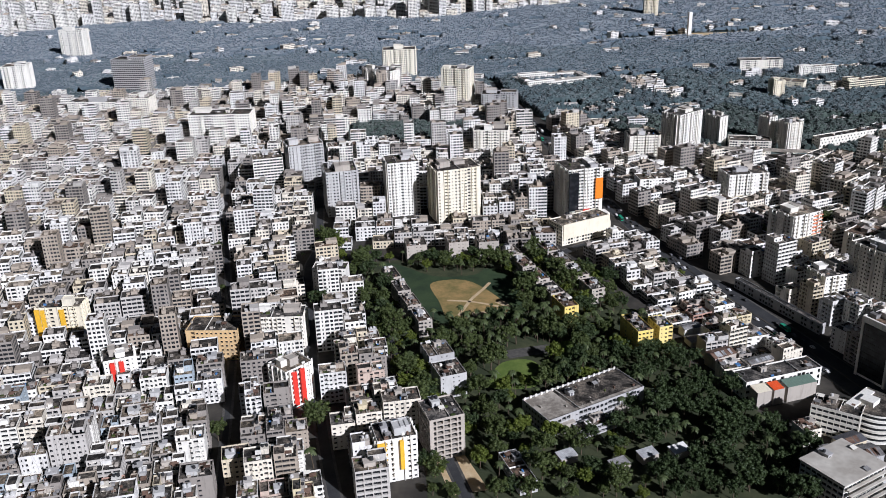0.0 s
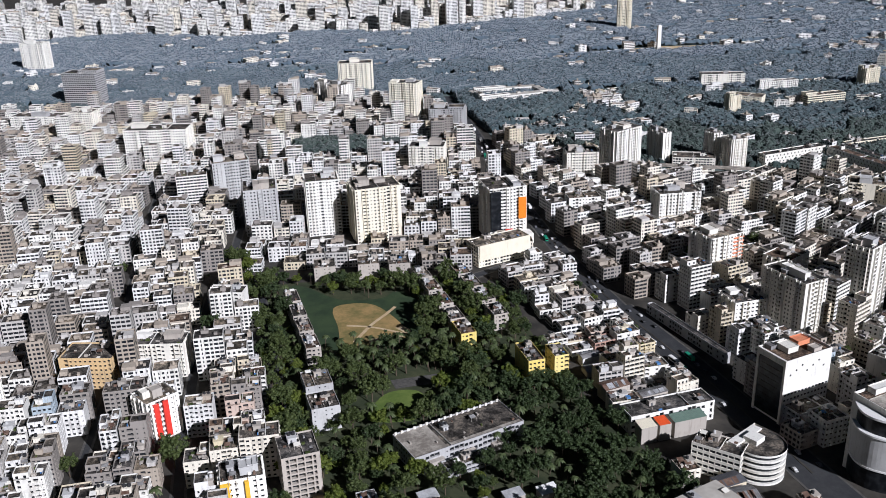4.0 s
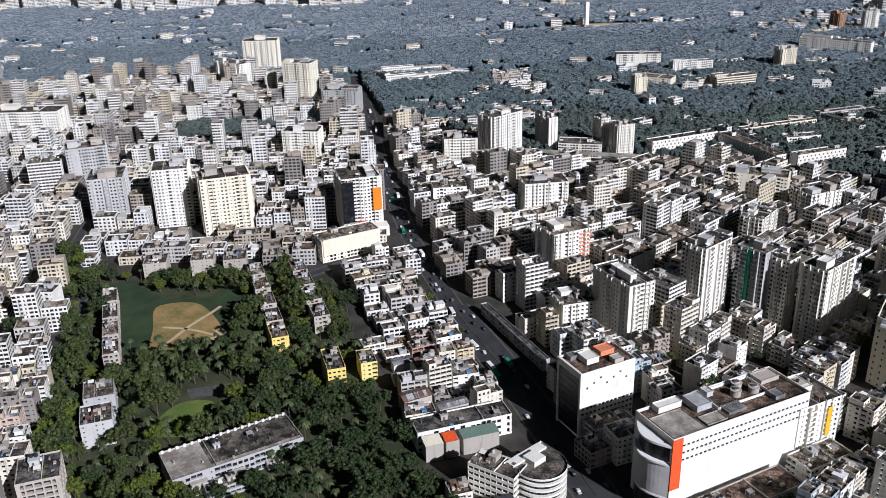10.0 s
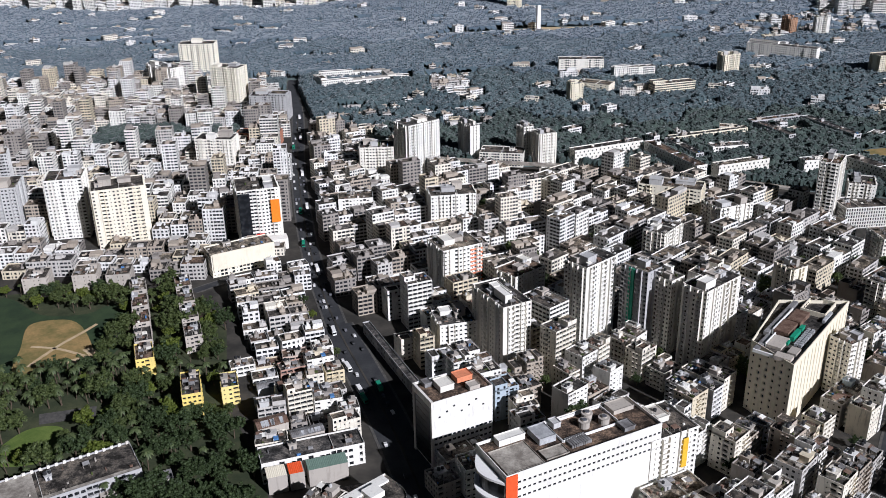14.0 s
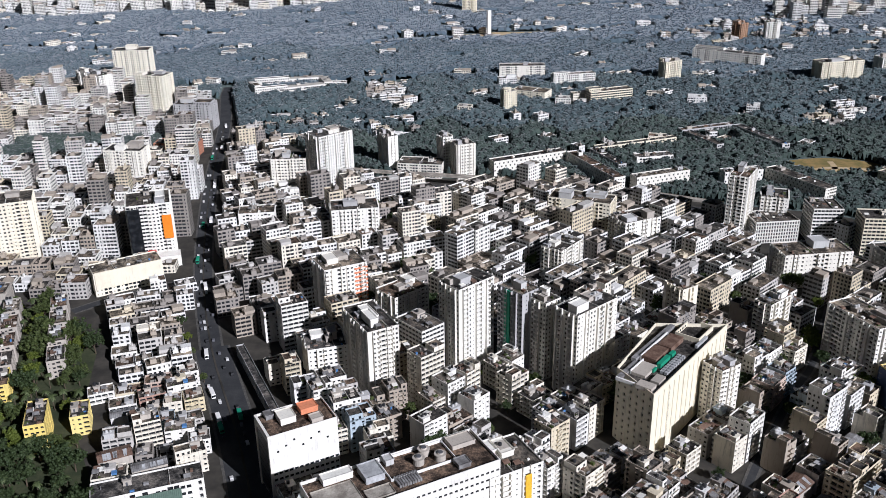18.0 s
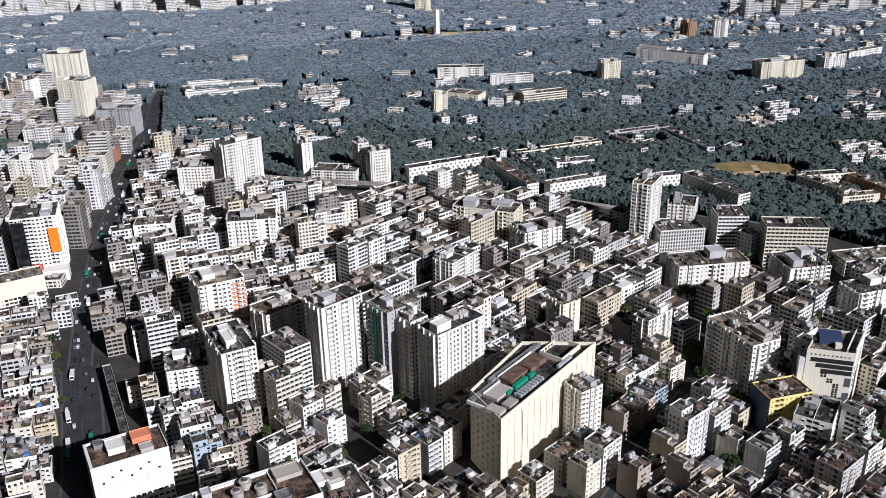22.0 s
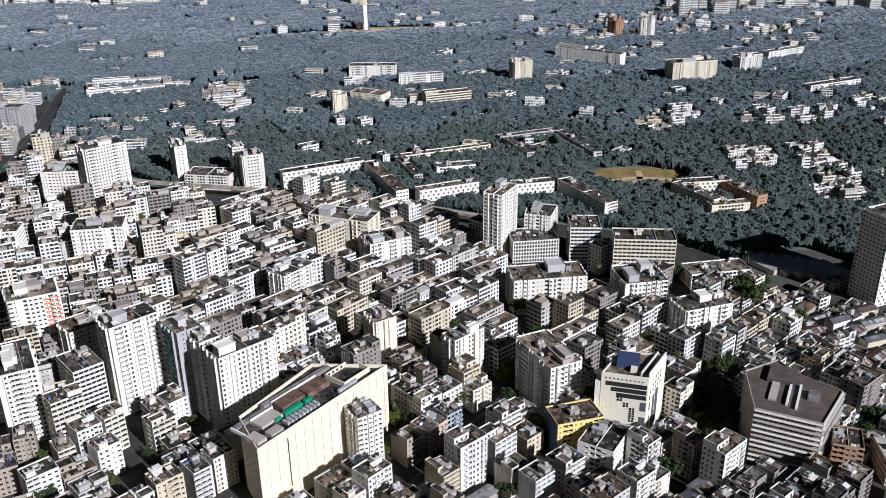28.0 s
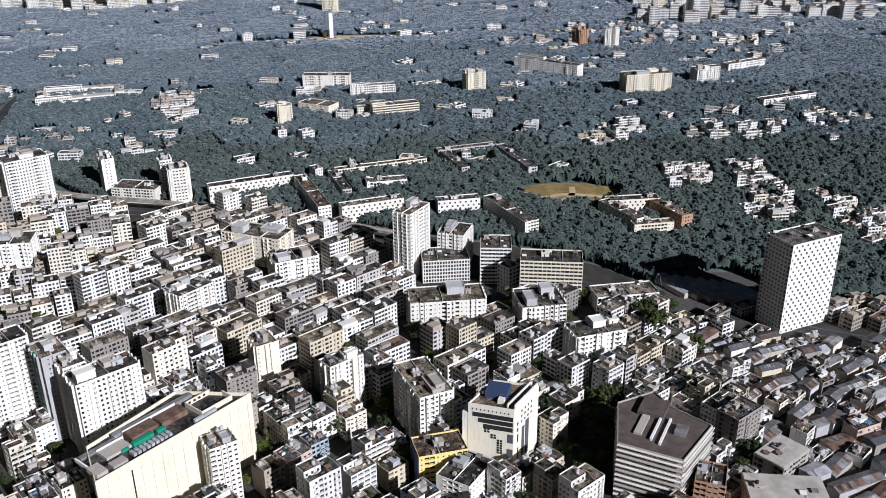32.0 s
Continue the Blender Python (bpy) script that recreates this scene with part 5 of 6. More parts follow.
def tin_prototypes(count, seed):
    """Long sheds with ribbed gable roofs of sheet metal."""
    made = []
    for i in range(count):
        r = random.Random(seed + i)
        w, d, z = r.uniform(9, 24), r.uniform(7, 12), r.uniform(3.5, 9)
        g = Geo()
        g.box(-w / 2 + 0.4, -d / 2 + 0.4, 0, w / 2 - 0.4, d / 2 - 0.4, z)
        ob = new("tin_shed", g.mesh("tin_shed", r.choice(("bare", "grey", "house"))))
        roof, rise = Geo(), r.uniform(0.8, 2.2)
        for k in range(int(w)):
            u = -w / 2 + k * w / int(w)
            v = u + w / int(w)
            for y0, y1, z0, z1 in ((-d / 2, 0, z, z + rise), (0, d / 2, z + rise, z)):
                m = (u + v) / 2
                roof.quad((u, y0, z0), (m, y0, z0 + 0.16), (m, y1, z1 + 0.16), (u, y1, z1))
                roof.quad((m, y0, z0 + 0.16), (v, y0, z0), (v, y1, z1), (m, y1, z1 + 0.16))
        part("roof", roof, ("steel", "rust", "tin", "steel", "slate")[i % 5], ob)
        patch = Geo()
        for k in range(5):
            u = r.uniform(-w / 2 + 1, w / 2 - 4)
            patch.quad((u, -d / 2 + 0.6, z + 0.3), (u + r.uniform(1, 3), -d / 2 + 0.6, z + 0.3), (u + 2, -0.3, z + rise + 0.18), (u, -0.3, z + rise + 0.18))
        part("patched_sheet", patch, r.choice(("tin", "rust", "steel")), ob, kind="stuff")
        made.append((proto(ob), 1, w / 2, d / 2))
    return made


class Rest:
    """Many distant houses gathered in one mesh: plain walls, raised parapets, set-in roofs and window panes."""

    def __init__(self):
        self.g = Geo()

    def add(self, x, y, ang, w, d, floors, fh, r, pale=False):
        g, H, hw, hd = self.g, floors * fh, w / 2, d / 2
        n, k0 = len(g.v), len(g.f)
        paint = r.choice((0, 1, 3, 5, 6, 7)) if pale else r.randrange(len(PAINTS))
        glass, deck, tank = len(PAINTS), len(PAINTS) + 1, len(PAINTS) + 2
        g.box(-hw, -hd, 0, hw, hd, H, paint)
        g.m[-5] = deck
        parapet(g, -hw, -hd, hw, hd, H)
        sw, sd = w * 0.26, d * 0.28
        sx, sy = r.uniform(-hw + 0.5, hw - sw - 0.5), r.uniform(-hd + 0.5, hd - sd - 0.5)
        g.box(sx, sy, H, sx + sw, sy + sd, H + r.uniform(1.9, 3.0))
        if r.random() < 0.6:
            g.tube(sx + sw / 2, sy + sd / 2, H, H + 4.4, 0.9, 0.8, 7)
        if r.random() < 0.35:
            px, py = r.choice((-hw, 0)), r.choice((-hd, 0))
            g.box(px, py, H, px + hw, py + hd, H + fh)
        for q in range(3):
            a, b = r.uniform(-hw + 0.5, hw - 3), r.uniform(-hd + 0.5, hd - 3)
            g.box(a, b, H, a + r.uniform(1, 2.5), b + r.uniform(1, 2.5), H + r.uniform(0.6, 1.5))
        roof_paint = r.choice((paint, 8, 8, 4, 10))
        for i in range(k0 + 5, len(g.m)):
            g.m[i] = paint if i < k0 + 25 else roof_paint
        bay, wide = r.choice(((3.0, 1.6), (3.3, 1.8), (2.7, 1.4), (3.4, 2.7)))
        e = 0.06
        for side in range(4):
            ln = w if side % 2 == 0 else d
            k = max(1, round(ln / bay))
            cw = ln / k
            wides = [r.choice((wide, wide, wide, cw - 0.4, cw - 0.5, 0.8)) for _ in range(k)]
            for fl in range(floors):
                z0 = fl * fh + 0.9
                z1 = z0 + 1.6
                for j in range(k):
                    ow = min(wides[j], cw - 0.3)
                    s0 = -ln / 2 + j * cw + (cw - ow) / 2
                    s1 = s0 + ow
                    if side == 0:
                        g.quad((s0, -hd - e, z0), (s1, -hd - e, z0), (s1, -hd - e, z1), (s0, -hd - e, z1), glass)
                    elif side == 1:
                        g.quad((hw + e, s0, z0), (hw + e, s1, z0), (hw + e, s1, z1), (hw + e, s0, z1), glass)
                    elif side == 3:
                        g.quad((-hw - e, s1, z0), (-hw - e, s0, z0), (-hw - e, s0, z1), (-hw - e, s1, z1), glass)
        a = radians(ang)
        c, s = math.cos(a), math.sin(a)
        g.v[n:] = [(x + u * c - v * s, y + u * s + v * c, z) for u, v, z in g.v[n:]]

    def done(self, name, label):
        if self.g.f:
            tagged(new(name, self.g.mesh(name, *PAINTS, "glass", "deck", "tankb")), label, "houses", kind="stuff")


NEAR = prototypes(40, (4, 7), (10, 18), (10.5, 15.5), 100)
TALL = prototypes(8, (8, 11), (15, 22), (14, 19), 200)
SHEDS = prototypes(16, (1, 3), (8, 17), (8, 13), 300)
TINS = tin_prototypes(10, 340)
TIN_LABEL = "long shed with a worn ribbed tin roof"
STOREYS = ("", "one", "two", "three", "four", "five", "six", "seven", "eight", "nine", "ten", "eleven")
HOUSE_LABEL = "weathered %s-storey plastered apartment house with dark windows and roof tank"
LOW_LABEL = "small flat-roofed house with a stained cluttered roof"
CELL = []
TIN_SET = {p for p, *_ in TINS}


def free(x, y, r):
    for tx, ty, a, hw, hd in TAKEN:
        if abs(tx - x) > 90 or abs(ty - y) > 90:
            continue
        dx, dy = x - tx, y - ty
        u, v = dx * math.cos(a) + dy * math.sin(a), dy * math.cos(a) - dx * math.sin(a)
        if abs(u) < hw + r and abs(v) < hd + r:
            return False
    for line, width in ROADS:
        if off_line(x, y, line) < width / 2 + r + 1.0:
            return False
    return not any(inside(x, y, g) for g in (PARK, POCKET, RAIL_YARD, SHED_YARD, LAWN_3))


GAPS = [[(330, 580), (374, 623), (409, 585), (428, 519), (374, 523)], [(694, 600), (743, 622), (716, 537), (679, 540)],
        [(575, 609), (633, 637), (618, 576), (579, 581)], [(520, 572), (543, 584), (554, 548), (529, 521)]]  # yards where few houses stand


def district(name, ring, ang, rows, kinds, group, seed, keep=1.0, lane=4.5, near=None, floors=(4, 7), tall=0.1, tall_floors=(8, 13), widths=(10, 19), only=None, wild=1.5, pale=False, low=None):
    """Fills a ring with rows of houses along a street direction: things of their own on the near side of the plan, the rest joined."""
    r = random.Random(seed)
    rest = Rest()
    xs, ys = [p[0] for p in ring], [p[1] for p in ring]
    cx, cy = sum(xs) / len(xs), sum(ys) / len(ys)
    a = radians(ang)
    c, s = math.cos(a), math.sin(a)
    reach = max(math.hypot(x - cx, y - cy) for x, y in ring) + 20
    v, row = -reach, 0
    while v < reach:
        u = -reach + r.uniform(0, 10)
        while u < reach:
            pick = r.random()
            for share, protos in kinds:
                if pick < share:
                    break
                pick -= share
            p, fl, hw, hd = r.choice(protos)
            kx, ky = r.uniform(0.88, 1.1), min(1.15, (rows / 2) / hd * r.uniform(0.84, 1.0))
            hw2, hd2 = hw * kx, hd * ky
            w3, f3 = r.uniform(*widths), (r.randint(*tall_floors) if r.random() < tall else r.randint(*floors))
            x0, y0 = cx + (u + hw2) * c - v * s, cy + (u + hw2) * s + v * c
            if low is not None and low(x0, y0):
                f3 = r.randint(2, 4)
            close = near is not None and near(x0, y0)
            if not close:
                hw2, hd2 = w3 / 2, rows / 2 * r.uniform(0.84, 1.0)
            u += hw2
            x, y = cx + u * c - v * s, cy + u * s + v * c
            if inside(x, y, ring) and r.random() < keep and (only is None or only(x, y)) and free(x, y, (hw2 + hd2) * 0.42) and (r.random() < 0.6 or not any(inside(x, y, q) for q in GAPS)):
                turn = ang + r.uniform(-wild, wild)
                if close:
                    turn += 180 if r.random() < 0.3 else 0
                    place(p, pose(x, y, 0, 0, 0, turn) @ Matrix.Diagonal((kx, ky, r.uniform(0.93, 1.07), 1)), HOUSE_LABEL % STOREYS[fl] if fl > 2 else TIN_LABEL if p in TIN_SET else LOW_LABEL, "building" if fl > 2 else "shed" if p in TIN_SET else "house", group)
                else:
                    rest.add(x, y, turn, hw2 * 2, hd2 * 2, f3, r.uniform(2.95, 3.25), r, pale)
                CELL.append((x, y, max(hw2, hd2)))
            u += hw2 + (r.uniform(0.6, 1.8) if r.random() < 0.84 else r.uniform(3.5, 7))
        row += 1
        v += rows + (1.4 if row % 2 else lane)
    rest.done(name, "dense " + group + " with flat roofs and dark windows")


WEST = [(-330, 370), (-60, 350), (-20, 400), (-30, 490), (-62, 600), (-85, 690), (-112, 735), (-112, 770), (-480, 800)]
NORTH_WEST = [(-500, 780), (-112, 755), (-90, 720), (-40, 722), (60, 726), (95, 712), (170, 752), (145, 880), (126, 1010), (105, 1190), (80, 1310), (-100, 1400), (-350, 1340), (-560, 1290), (-800, 1300)]
WEDGE = [(113, 708), (172, 744), (203, 640), (240, 530), (266, 440), (280, 380), (205, 360), (196, 425), (178, 490), (152, 565), (136, 640)]
MIDDLE = [(188, 745), (215, 650), (255, 530), (285, 430), (310, 370), (490, 425), (556, 560), (606, 690), (640, 850), (510, 900), (410, 935), (305, 950), (170, 1085), (135, 1130), (152, 1000), (168, 880)]
EAST = [(490, 430), (760, 480), (800, 560), (790, 720), (690, 800), (640, 720), (560, 580)]
BAZAAR = [(770, 480), (1150, 480), (1200, 600), (1100, 670), (960, 735), (890, 735), (860, 728), (800, 742), (782, 730), (795, 640)]
FAR_CITY = [(-1500, 2300), (-960, 1965), (-800, 2065), (-600, 2125), (-380, 2015), (-200, 2085), (0, 2035), (150, 2125), (320, 2220), (440, 2300), (440, 2560), (-1500, 2560)]
FAR_EAST = [(1050, 1780), (1300, 1850), (1700, 1750), (1900, 2300), (1100, 2300)]
district("western_houses", WEST, 11, 14, ((0.95, NEAR), (0.05, TALL)), "houses of the western quarter", 1, near=lambda x, y: y + 0.25 * abs(x) < 560)
district("northern_houses", NORTH_WEST, 3, 16, ((1.0, NEAR),), "houses of the northern quarter", 2, keep=0.94, tall=0.13, wild=3, low=lambda x, y: x > -110 and y < 785)
district("wedge_houses", WEDGE, 18, 12, ((0.66, SHEDS), (0.06, NEAR), (0.28, TINS)), "low houses beside the main road", 3, near=lambda x, y: y < 600, floors=(2, 4), tall=0.0, wild=6)
district("middle_houses", MIDDLE, 23, 14.5, ((0.93, NEAR), (0.07, TALL)), "houses east of the main road", 4, near=lambda x, y: y < 655, floors=(3, 7), tall=0.06, tall_floors=(8, 10), keep=0.9, only=lambda x, y: x < 340 + (y - 650) * 0.12, wild=4)
district("inner_houses", MIDDLE, 41, 14.5, ((0.93, NEAR), (0.07, TALL)), "houses in the middle quarter", 14, near=lambda x, y: y < 655, floors=(4, 7), tall=0.08, tall_floors=(8, 10), keep=0.86, widths=(13, 28), only=lambda x, y: x > 352 + (y - 650) * 0.12, wild=4)
district("eastern_houses", EAST, 38, 14.5, ((0.72, NEAR), (0.06, TALL), (0.14, SHEDS), (0.08, TINS)), "houses of the eastern quarter", 5, near=lambda x, y: y < 630, keep=0.86)
district("bazaar_houses", BAZAAR, 30, 11, ((0.58, SHEDS), (0.42, TINS)), "low bazaar houses", 6, near=lambda x, y: y < 690 and x < 1000, floors=(1, 3), tall=0.0, wild=14)
# only light paints on the far blocks: their haze is put into the colour
district("far_blocks", FAR_CITY, 8, 22, ((1.0, NEAR),), "far city blocks beyond the woods", 7, keep=0.75, lane=16, pale=True, floors=(4, 9), tall=0.4, tall_floors=(9, 20), widths=(14, 28))
district("far_eastern_blocks", FAR_EAST, -6, 22, ((1.0, NEAR),), "far eastern blocks beyond the woods", 8, keep=0.42, lane=26, pale=True, floors=(3, 8), tall=0.3, tall_floors=(9, 18), widths=(14, 28))
district("campus_houses", WOODS, 14, 13, ((1.0, NEAR),), "campus houses among the trees", 9, keep=0.085, pale=True, lane=38, floors=(1, 4), tall=0, widths=(8, 26), only=lambda x, y: y > 1010, wild=40)
CLUSTERS = [
    [(866, 1019), (917, 1033), (907, 983), (861, 978)], [(934, 1050), (987, 1028), (975, 955), (924, 966)],
    [(924, 950), (970, 940), (950, 879), (910, 894)], [(998, 969), (1038, 893), (1002, 821), (981, 846)],
    [(814, 1182), (848, 1179), (838, 1104), (800, 1103)], [(743, 1678), (1121, 1946), (1061, 1652), (860, 1581)],
    [(274, 1435), (323, 1430), (334, 1250), (281, 1285)], [(254, 1259), (341, 1222), (348, 1110), (278, 1106)],
    [(165, 1217), (257, 1255), (218, 1052), (119, 1015)],
    [(940, 1113), (1023, 1106), (1056, 1180), (967, 1189)], [(830, 1124), (880, 1119), (903, 1195), (850, 1201)],
    [(1075, 1162), (1118, 1158), (1151, 1223), (1105, 1228)], [(1076, 1547), (1150, 1539), (1210, 1688), (1128, 1697)],
]
for i, ring in enumerate(CLUSTERS):
    district("campus_cluster", ring, 14, 11, ((1.0, NEAR),), "low houses among the trees", 20 + i, keep=0.25 if i in (5, 7, 8) else 0.72 if i < 4 else 0.5, lane=9, floors=(2, 4) if i < 4 or i > 8 else (1, 3), tall=0, widths=(8, 16), wild=15, pale=i < 4 or i > 8)
for group in (NEAR, TALL, SHEDS, TINS):
    for p, *_ in group:
        for c in PARTS[p]:
            bpy.data.objects.remove(c)
        bpy.data.objects.remove(p)


# ---- trees ----
def clump_shape(sub):
    bm = bmesh.new()
    bmesh.ops.create_icosphere(bm, subdivisions=sub, radius=1.0)
    v = np.array([p.co[:] for p in bm.verts])
    bm.verts.index_update()
    f = np.array([[p.index for p in q.verts] for q in bm.faces])
    bm.free()
    return v, f


BALL1 = clump_shape(1)
OCTA = np.array([(1, 0, 0), (-1, 0, 0), (0, 1, 0), (0, -1, 0), (0, 0, 1), (0, 0, -1)], float), np.array([(a, b, c) if (a + b // 3 + c) % 2 else (a, c, b) for a in (0, 1) for b in (2, 3) for c in (4, 5)])


def clumps(name, centres, sizes, shape, mat, seed, squash=0.75, rough=0.35):
    """One mesh of many uneven leaf clumps."""
    r = np.random.RandomState(seed)
    v, f = shape
    n, k = len(centres), len(v)
    q = r.normal(size=(n, 3, 3))
    q, _ = np.linalg.qr(q)
    jit = 1 + r.uniform(-rough, rough, size=(n, k, 1))
    pts = np.einsum("kj,nij->nki", v, q) * jit * np.asarray(sizes)[:, None, None]
    pts[:, :, 2] *= squash
    pts += np.asarray(centres)[:, None, :]
    faces = (f[None] + (np.arange(n) * k)[:, None, None]).reshape(-1, 3)
    me = bpy.data.meshes.new(name)
    me.vertices.add(n * k)
    me.vertices.foreach_set("co", pts.reshape(-1))
    me.loops.add(len(faces) * 3)
    me.loops.foreach_set("vertex_index", faces.reshape(-1))
    me.polygons.add(len(faces))
    me.polygons.foreach_set("loop_start", np.arange(len(faces)) * 3)
    me.update(calc_edges=True)
    me.materials.append(M[mat])
    return me


def sprays(name, centres, sizes, per, leaf, mat, seed):
    """A crown of leaf sprays: small bent blades strewn over uneven clumps, with a dense heart in each."""
    r = np.random.RandomState(seed)
    heart = clumps(name + "_heart", centres, np.asarray(sizes) * 0.7, BALL1, mat, seed, 0.8, 0.4)
    n = len(centres)
    d = r.normal(size=(n, per, 3))
    d /= np.linalg.norm(d, axis=2, keepdims=True)
    c = (np.asarray(centres)[:, None, :] + d * (np.asarray(sizes)[:, None, None] * r.uniform(0.7, 1.2, size=(n, per, 1))) * np.array([1, 1, 0.8])).reshape(-1, 3)
    a = r.normal(size=c.shape)
    a /= np.linalg.norm(a, axis=1, keepdims=True)
    b = np.cross(a, d.reshape(-1, 3) + r.normal(size=c.shape) * 0.5)
    b /= np.linalg.norm(b, axis=1, keepdims=True) + 1e-6
    k = leaf * r.uniform(0.6, 1.3, size=(len(c), 1))
    quads = np.stack([c - a * k, c - b * k * 0.6, c + a * k, c + b * k * 0.6], axis=1).reshape(-1, 3)
    me = bpy.data.meshes.new(name)
    hv = np.empty(len(heart.vertices) * 3)
    heart.vertices.foreach_get("co", hv)
    hf = np.empty(len(heart.loops), dtype=np.int64)
    heart.loops.foreach_get("vertex_index", hf)
    nh, nq, tri = len(heart.vertices), len(c), len(heart.polygons)
    me.vertices.add(nh + nq * 4)
    me.vertices.foreach_set("co", np.concatenate([hv, quads.reshape(-1)]))
    me.loops.add(tri * 3 + nq * 4)
    me.loops.foreach_set("vertex_index", np.concatenate([hf, nh + np.arange(nq * 4)]))
    me.polygons.add(tri + nq)
    me.polygons.foreach_set("loop_start", np.concatenate([np.arange(tri) * 3, tri * 3 + np.arange(nq) * 4]))
    me.update(calc_edges=True)
    me.materials.append(M[mat])
    bpy.data.meshes.remove(heart)
    return me


def tree_proto(seed, height, spread, mat):
    r = random.Random(seed)
    g = Geo()
    g.beam((0, 0, 0), (0.2, 0.1, height * 0.5), 0.38, 7, 0, 0.22)
    ends = []
    for i in range(7):
        a = i * 2.4 + r.random()
        e = (math.cos(a) * spread * r.uniform(0.35, 0.7), math.sin(a) * spread * r.uniform(0.35, 0.7), height * r.uniform(0.6, 0.85))
        g.beam((0.2, 0.1, height * r.uniform(0.3, 0.5)), e, 0.17, 5, 0, 0.06)
        ends.append(e)
    ob = new("tree", g.mesh("trunk", "bark"))
    cs, ss = [], []
    for e in ends:
        for j in range(9):
            cs.append((e[0] + r.gauss(0, spread * 0.24), e[1] + r.gauss(0, spread * 0.24), e[2] + r.gauss(0.3, height * 0.09)))
            ss.append(r.uniform(0.13, 0.25) * spread)
    for j in range(26):
        a, rad = r.uniform(0, math.tau), spread * math.sqrt(r.random()) * 0.95
        cs.append((math.cos(a) * rad, math.sin(a) * rad, height * (0.95 - 0.35 * (rad / spread) ** 2) + r.gauss(0, 0.4)))
        ss.append(r.uniform(0.10, 0.2) * spread)
    crown = new("crown", sprays("crown", cs, ss, 22, 0.42, mat, seed))
    crown.parent = ob
    return proto(ob)


def palm_proto(seed, height):
    r = random.Random(seed)
    g = Geo()
    g.beam((0, 0, 0), (0.3, 0.2, height), 0.26, 6, 0, 0.16)
    ob = new("palm_tree", g.mesh("palm_trunk", "bark"))
    g = Geo()
    for i in range(15):
        a = i * 2.4 + r.random() * 0.4
        up = r.uniform(-0.1, 0.9)
        ln = r.uniform(3.0, 4.2)
        d, s = Vector((math.cos(a), math.sin(a), 0)), Vector((-math.sin(a), math.cos(a), 0))
        last = None
        for k in range(5):
            t = k / 4
            c = Vector((0.3, 0.2, height)) + d * ln * t * (1 - 0.15 * t) + Vector((0, 0, up * 1.9 * t - 2.6 * t * t))
            w = 0.62 * math.sin(math.pi * (0.12 + 0.85 * t)) + 0.05
            cur = (tuple(c - s * w - Vector((0, 0, 0.3 * w))), tuple(c), tuple(c + s * w - Vector((0, 0, 0.3 * w))))
            if last:
                g.quad(last[0], cur[0], cur[1], last[1])
                g.quad(last[1], cur[1], cur[2], last[2])
            last = cur
    crown = new("fronds", g.mesh("fronds", "palm"))
    crown.parent = ob
    return proto(ob)


TREES = [tree_proto(700 + i, h, s, m) for i, (h, s, m) in enumerate(((12, 5.2, "leaf"), (10, 4.4, "deep"), (14, 6.4, "leaf"), (9, 3.6, "leaf"), (11, 5.0, "lime"), (8.5, 3.8, "lime"), (13, 5.8, "deep"), (16, 7.2, "leaf"), (8, 3.0, "leaf")))]
PALMS = [palm_proto(720 + i, h) for i, h in enumerate((8, 10, 12))]
TREE_LABEL = "broad leafy tree with an uneven dark green crown"
PALM_LABEL = "coconut palm with drooping feathery fronds"
PARK_SHEDS = [(64, 415), (91, 406), (108, 414), (126, 417), (127, 473)]
HOLES = [(x, y, 0.4, 7, 5) for x, y in PARK_SHEDS]  # open places among the park trees: x, y, angle, half width, half depth


def tree_ok(x, y, pad=2.0):
    if any(inside(x, y, g) for g in (FIELD_1, FIELD_2, DARK_LAWN, LAWN, LAWN_2, LAWN_3, COURT, YARD, PLAZA, RAIL_YARD, SHED_YARD)):
        return False
    for tx, ty, a, hw, hd in TAKEN + HOLES:
        if abs(tx - x) < 80 and abs(ty - y) < 80:
            dx, dy = x - tx, y - ty
            u, v = dx * math.cos(a) + dy * math.sin(a), dy * math.cos(a) - dx * math.sin(a)
            if abs(u) < hw + pad and abs(v) < hd + pad:
                return False
    return all(off_line(x, y, line) > width / 2 - 1 for line, width in ROADS)


def clear_of_houses(x, y, pad=0.5):
    return not any(abs(x - hx) < rad * 0.8 + pad and abs(y - hy) < rad * 0.8 + pad for hx, hy, rad in HOUSE_GRID.get((int(x // 40), int(y // 40)), ()))


HOUSE_GRID = {}
for hx, hy, rad in CELL:
    for i in (-1, 0, 1):
        for j in (-1, 0, 1):
            HOUSE_GRID.setdefault((int(hx // 40) + i, int(hy // 40) + j), []).append((hx, hy, rad))


def grove(ring, step, seed, palms=0.15, group="trees of the park"):
    r = random.Random(seed)
    xs, ys = [p[0] for p in ring], [p[1] for p in ring]
    y = min(ys)
    while y < max(ys):
        x = min(xs) + r.uniform(0, step)
        while x < max(xs):
            px, py = x + r.uniform(-0.4, 0.4) * step, y + r.uniform(-0.4, 0.4) * step
            if inside(px, py, ring) and tree_ok(px, py) and clear_of_houses(px, py):
                k = r.uniform(0.65, 1.3)
                # darker foliage stands in for the shade over this corner of the park
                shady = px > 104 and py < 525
                if r.random() < (0.6 if ring is PARK and 540 < py < 588 else palms):
                    place(r.choice(PALMS), pose(px, py, 0, r.uniform(-6, 6), r.uniform(-6, 6), r.uniform(0, 360)) @ Matrix.Scale(k, 4), PALM_LABEL, "tree", group)
                else:
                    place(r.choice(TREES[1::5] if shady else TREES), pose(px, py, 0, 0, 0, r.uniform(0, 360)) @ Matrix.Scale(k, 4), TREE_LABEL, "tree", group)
            x += step
        y += step


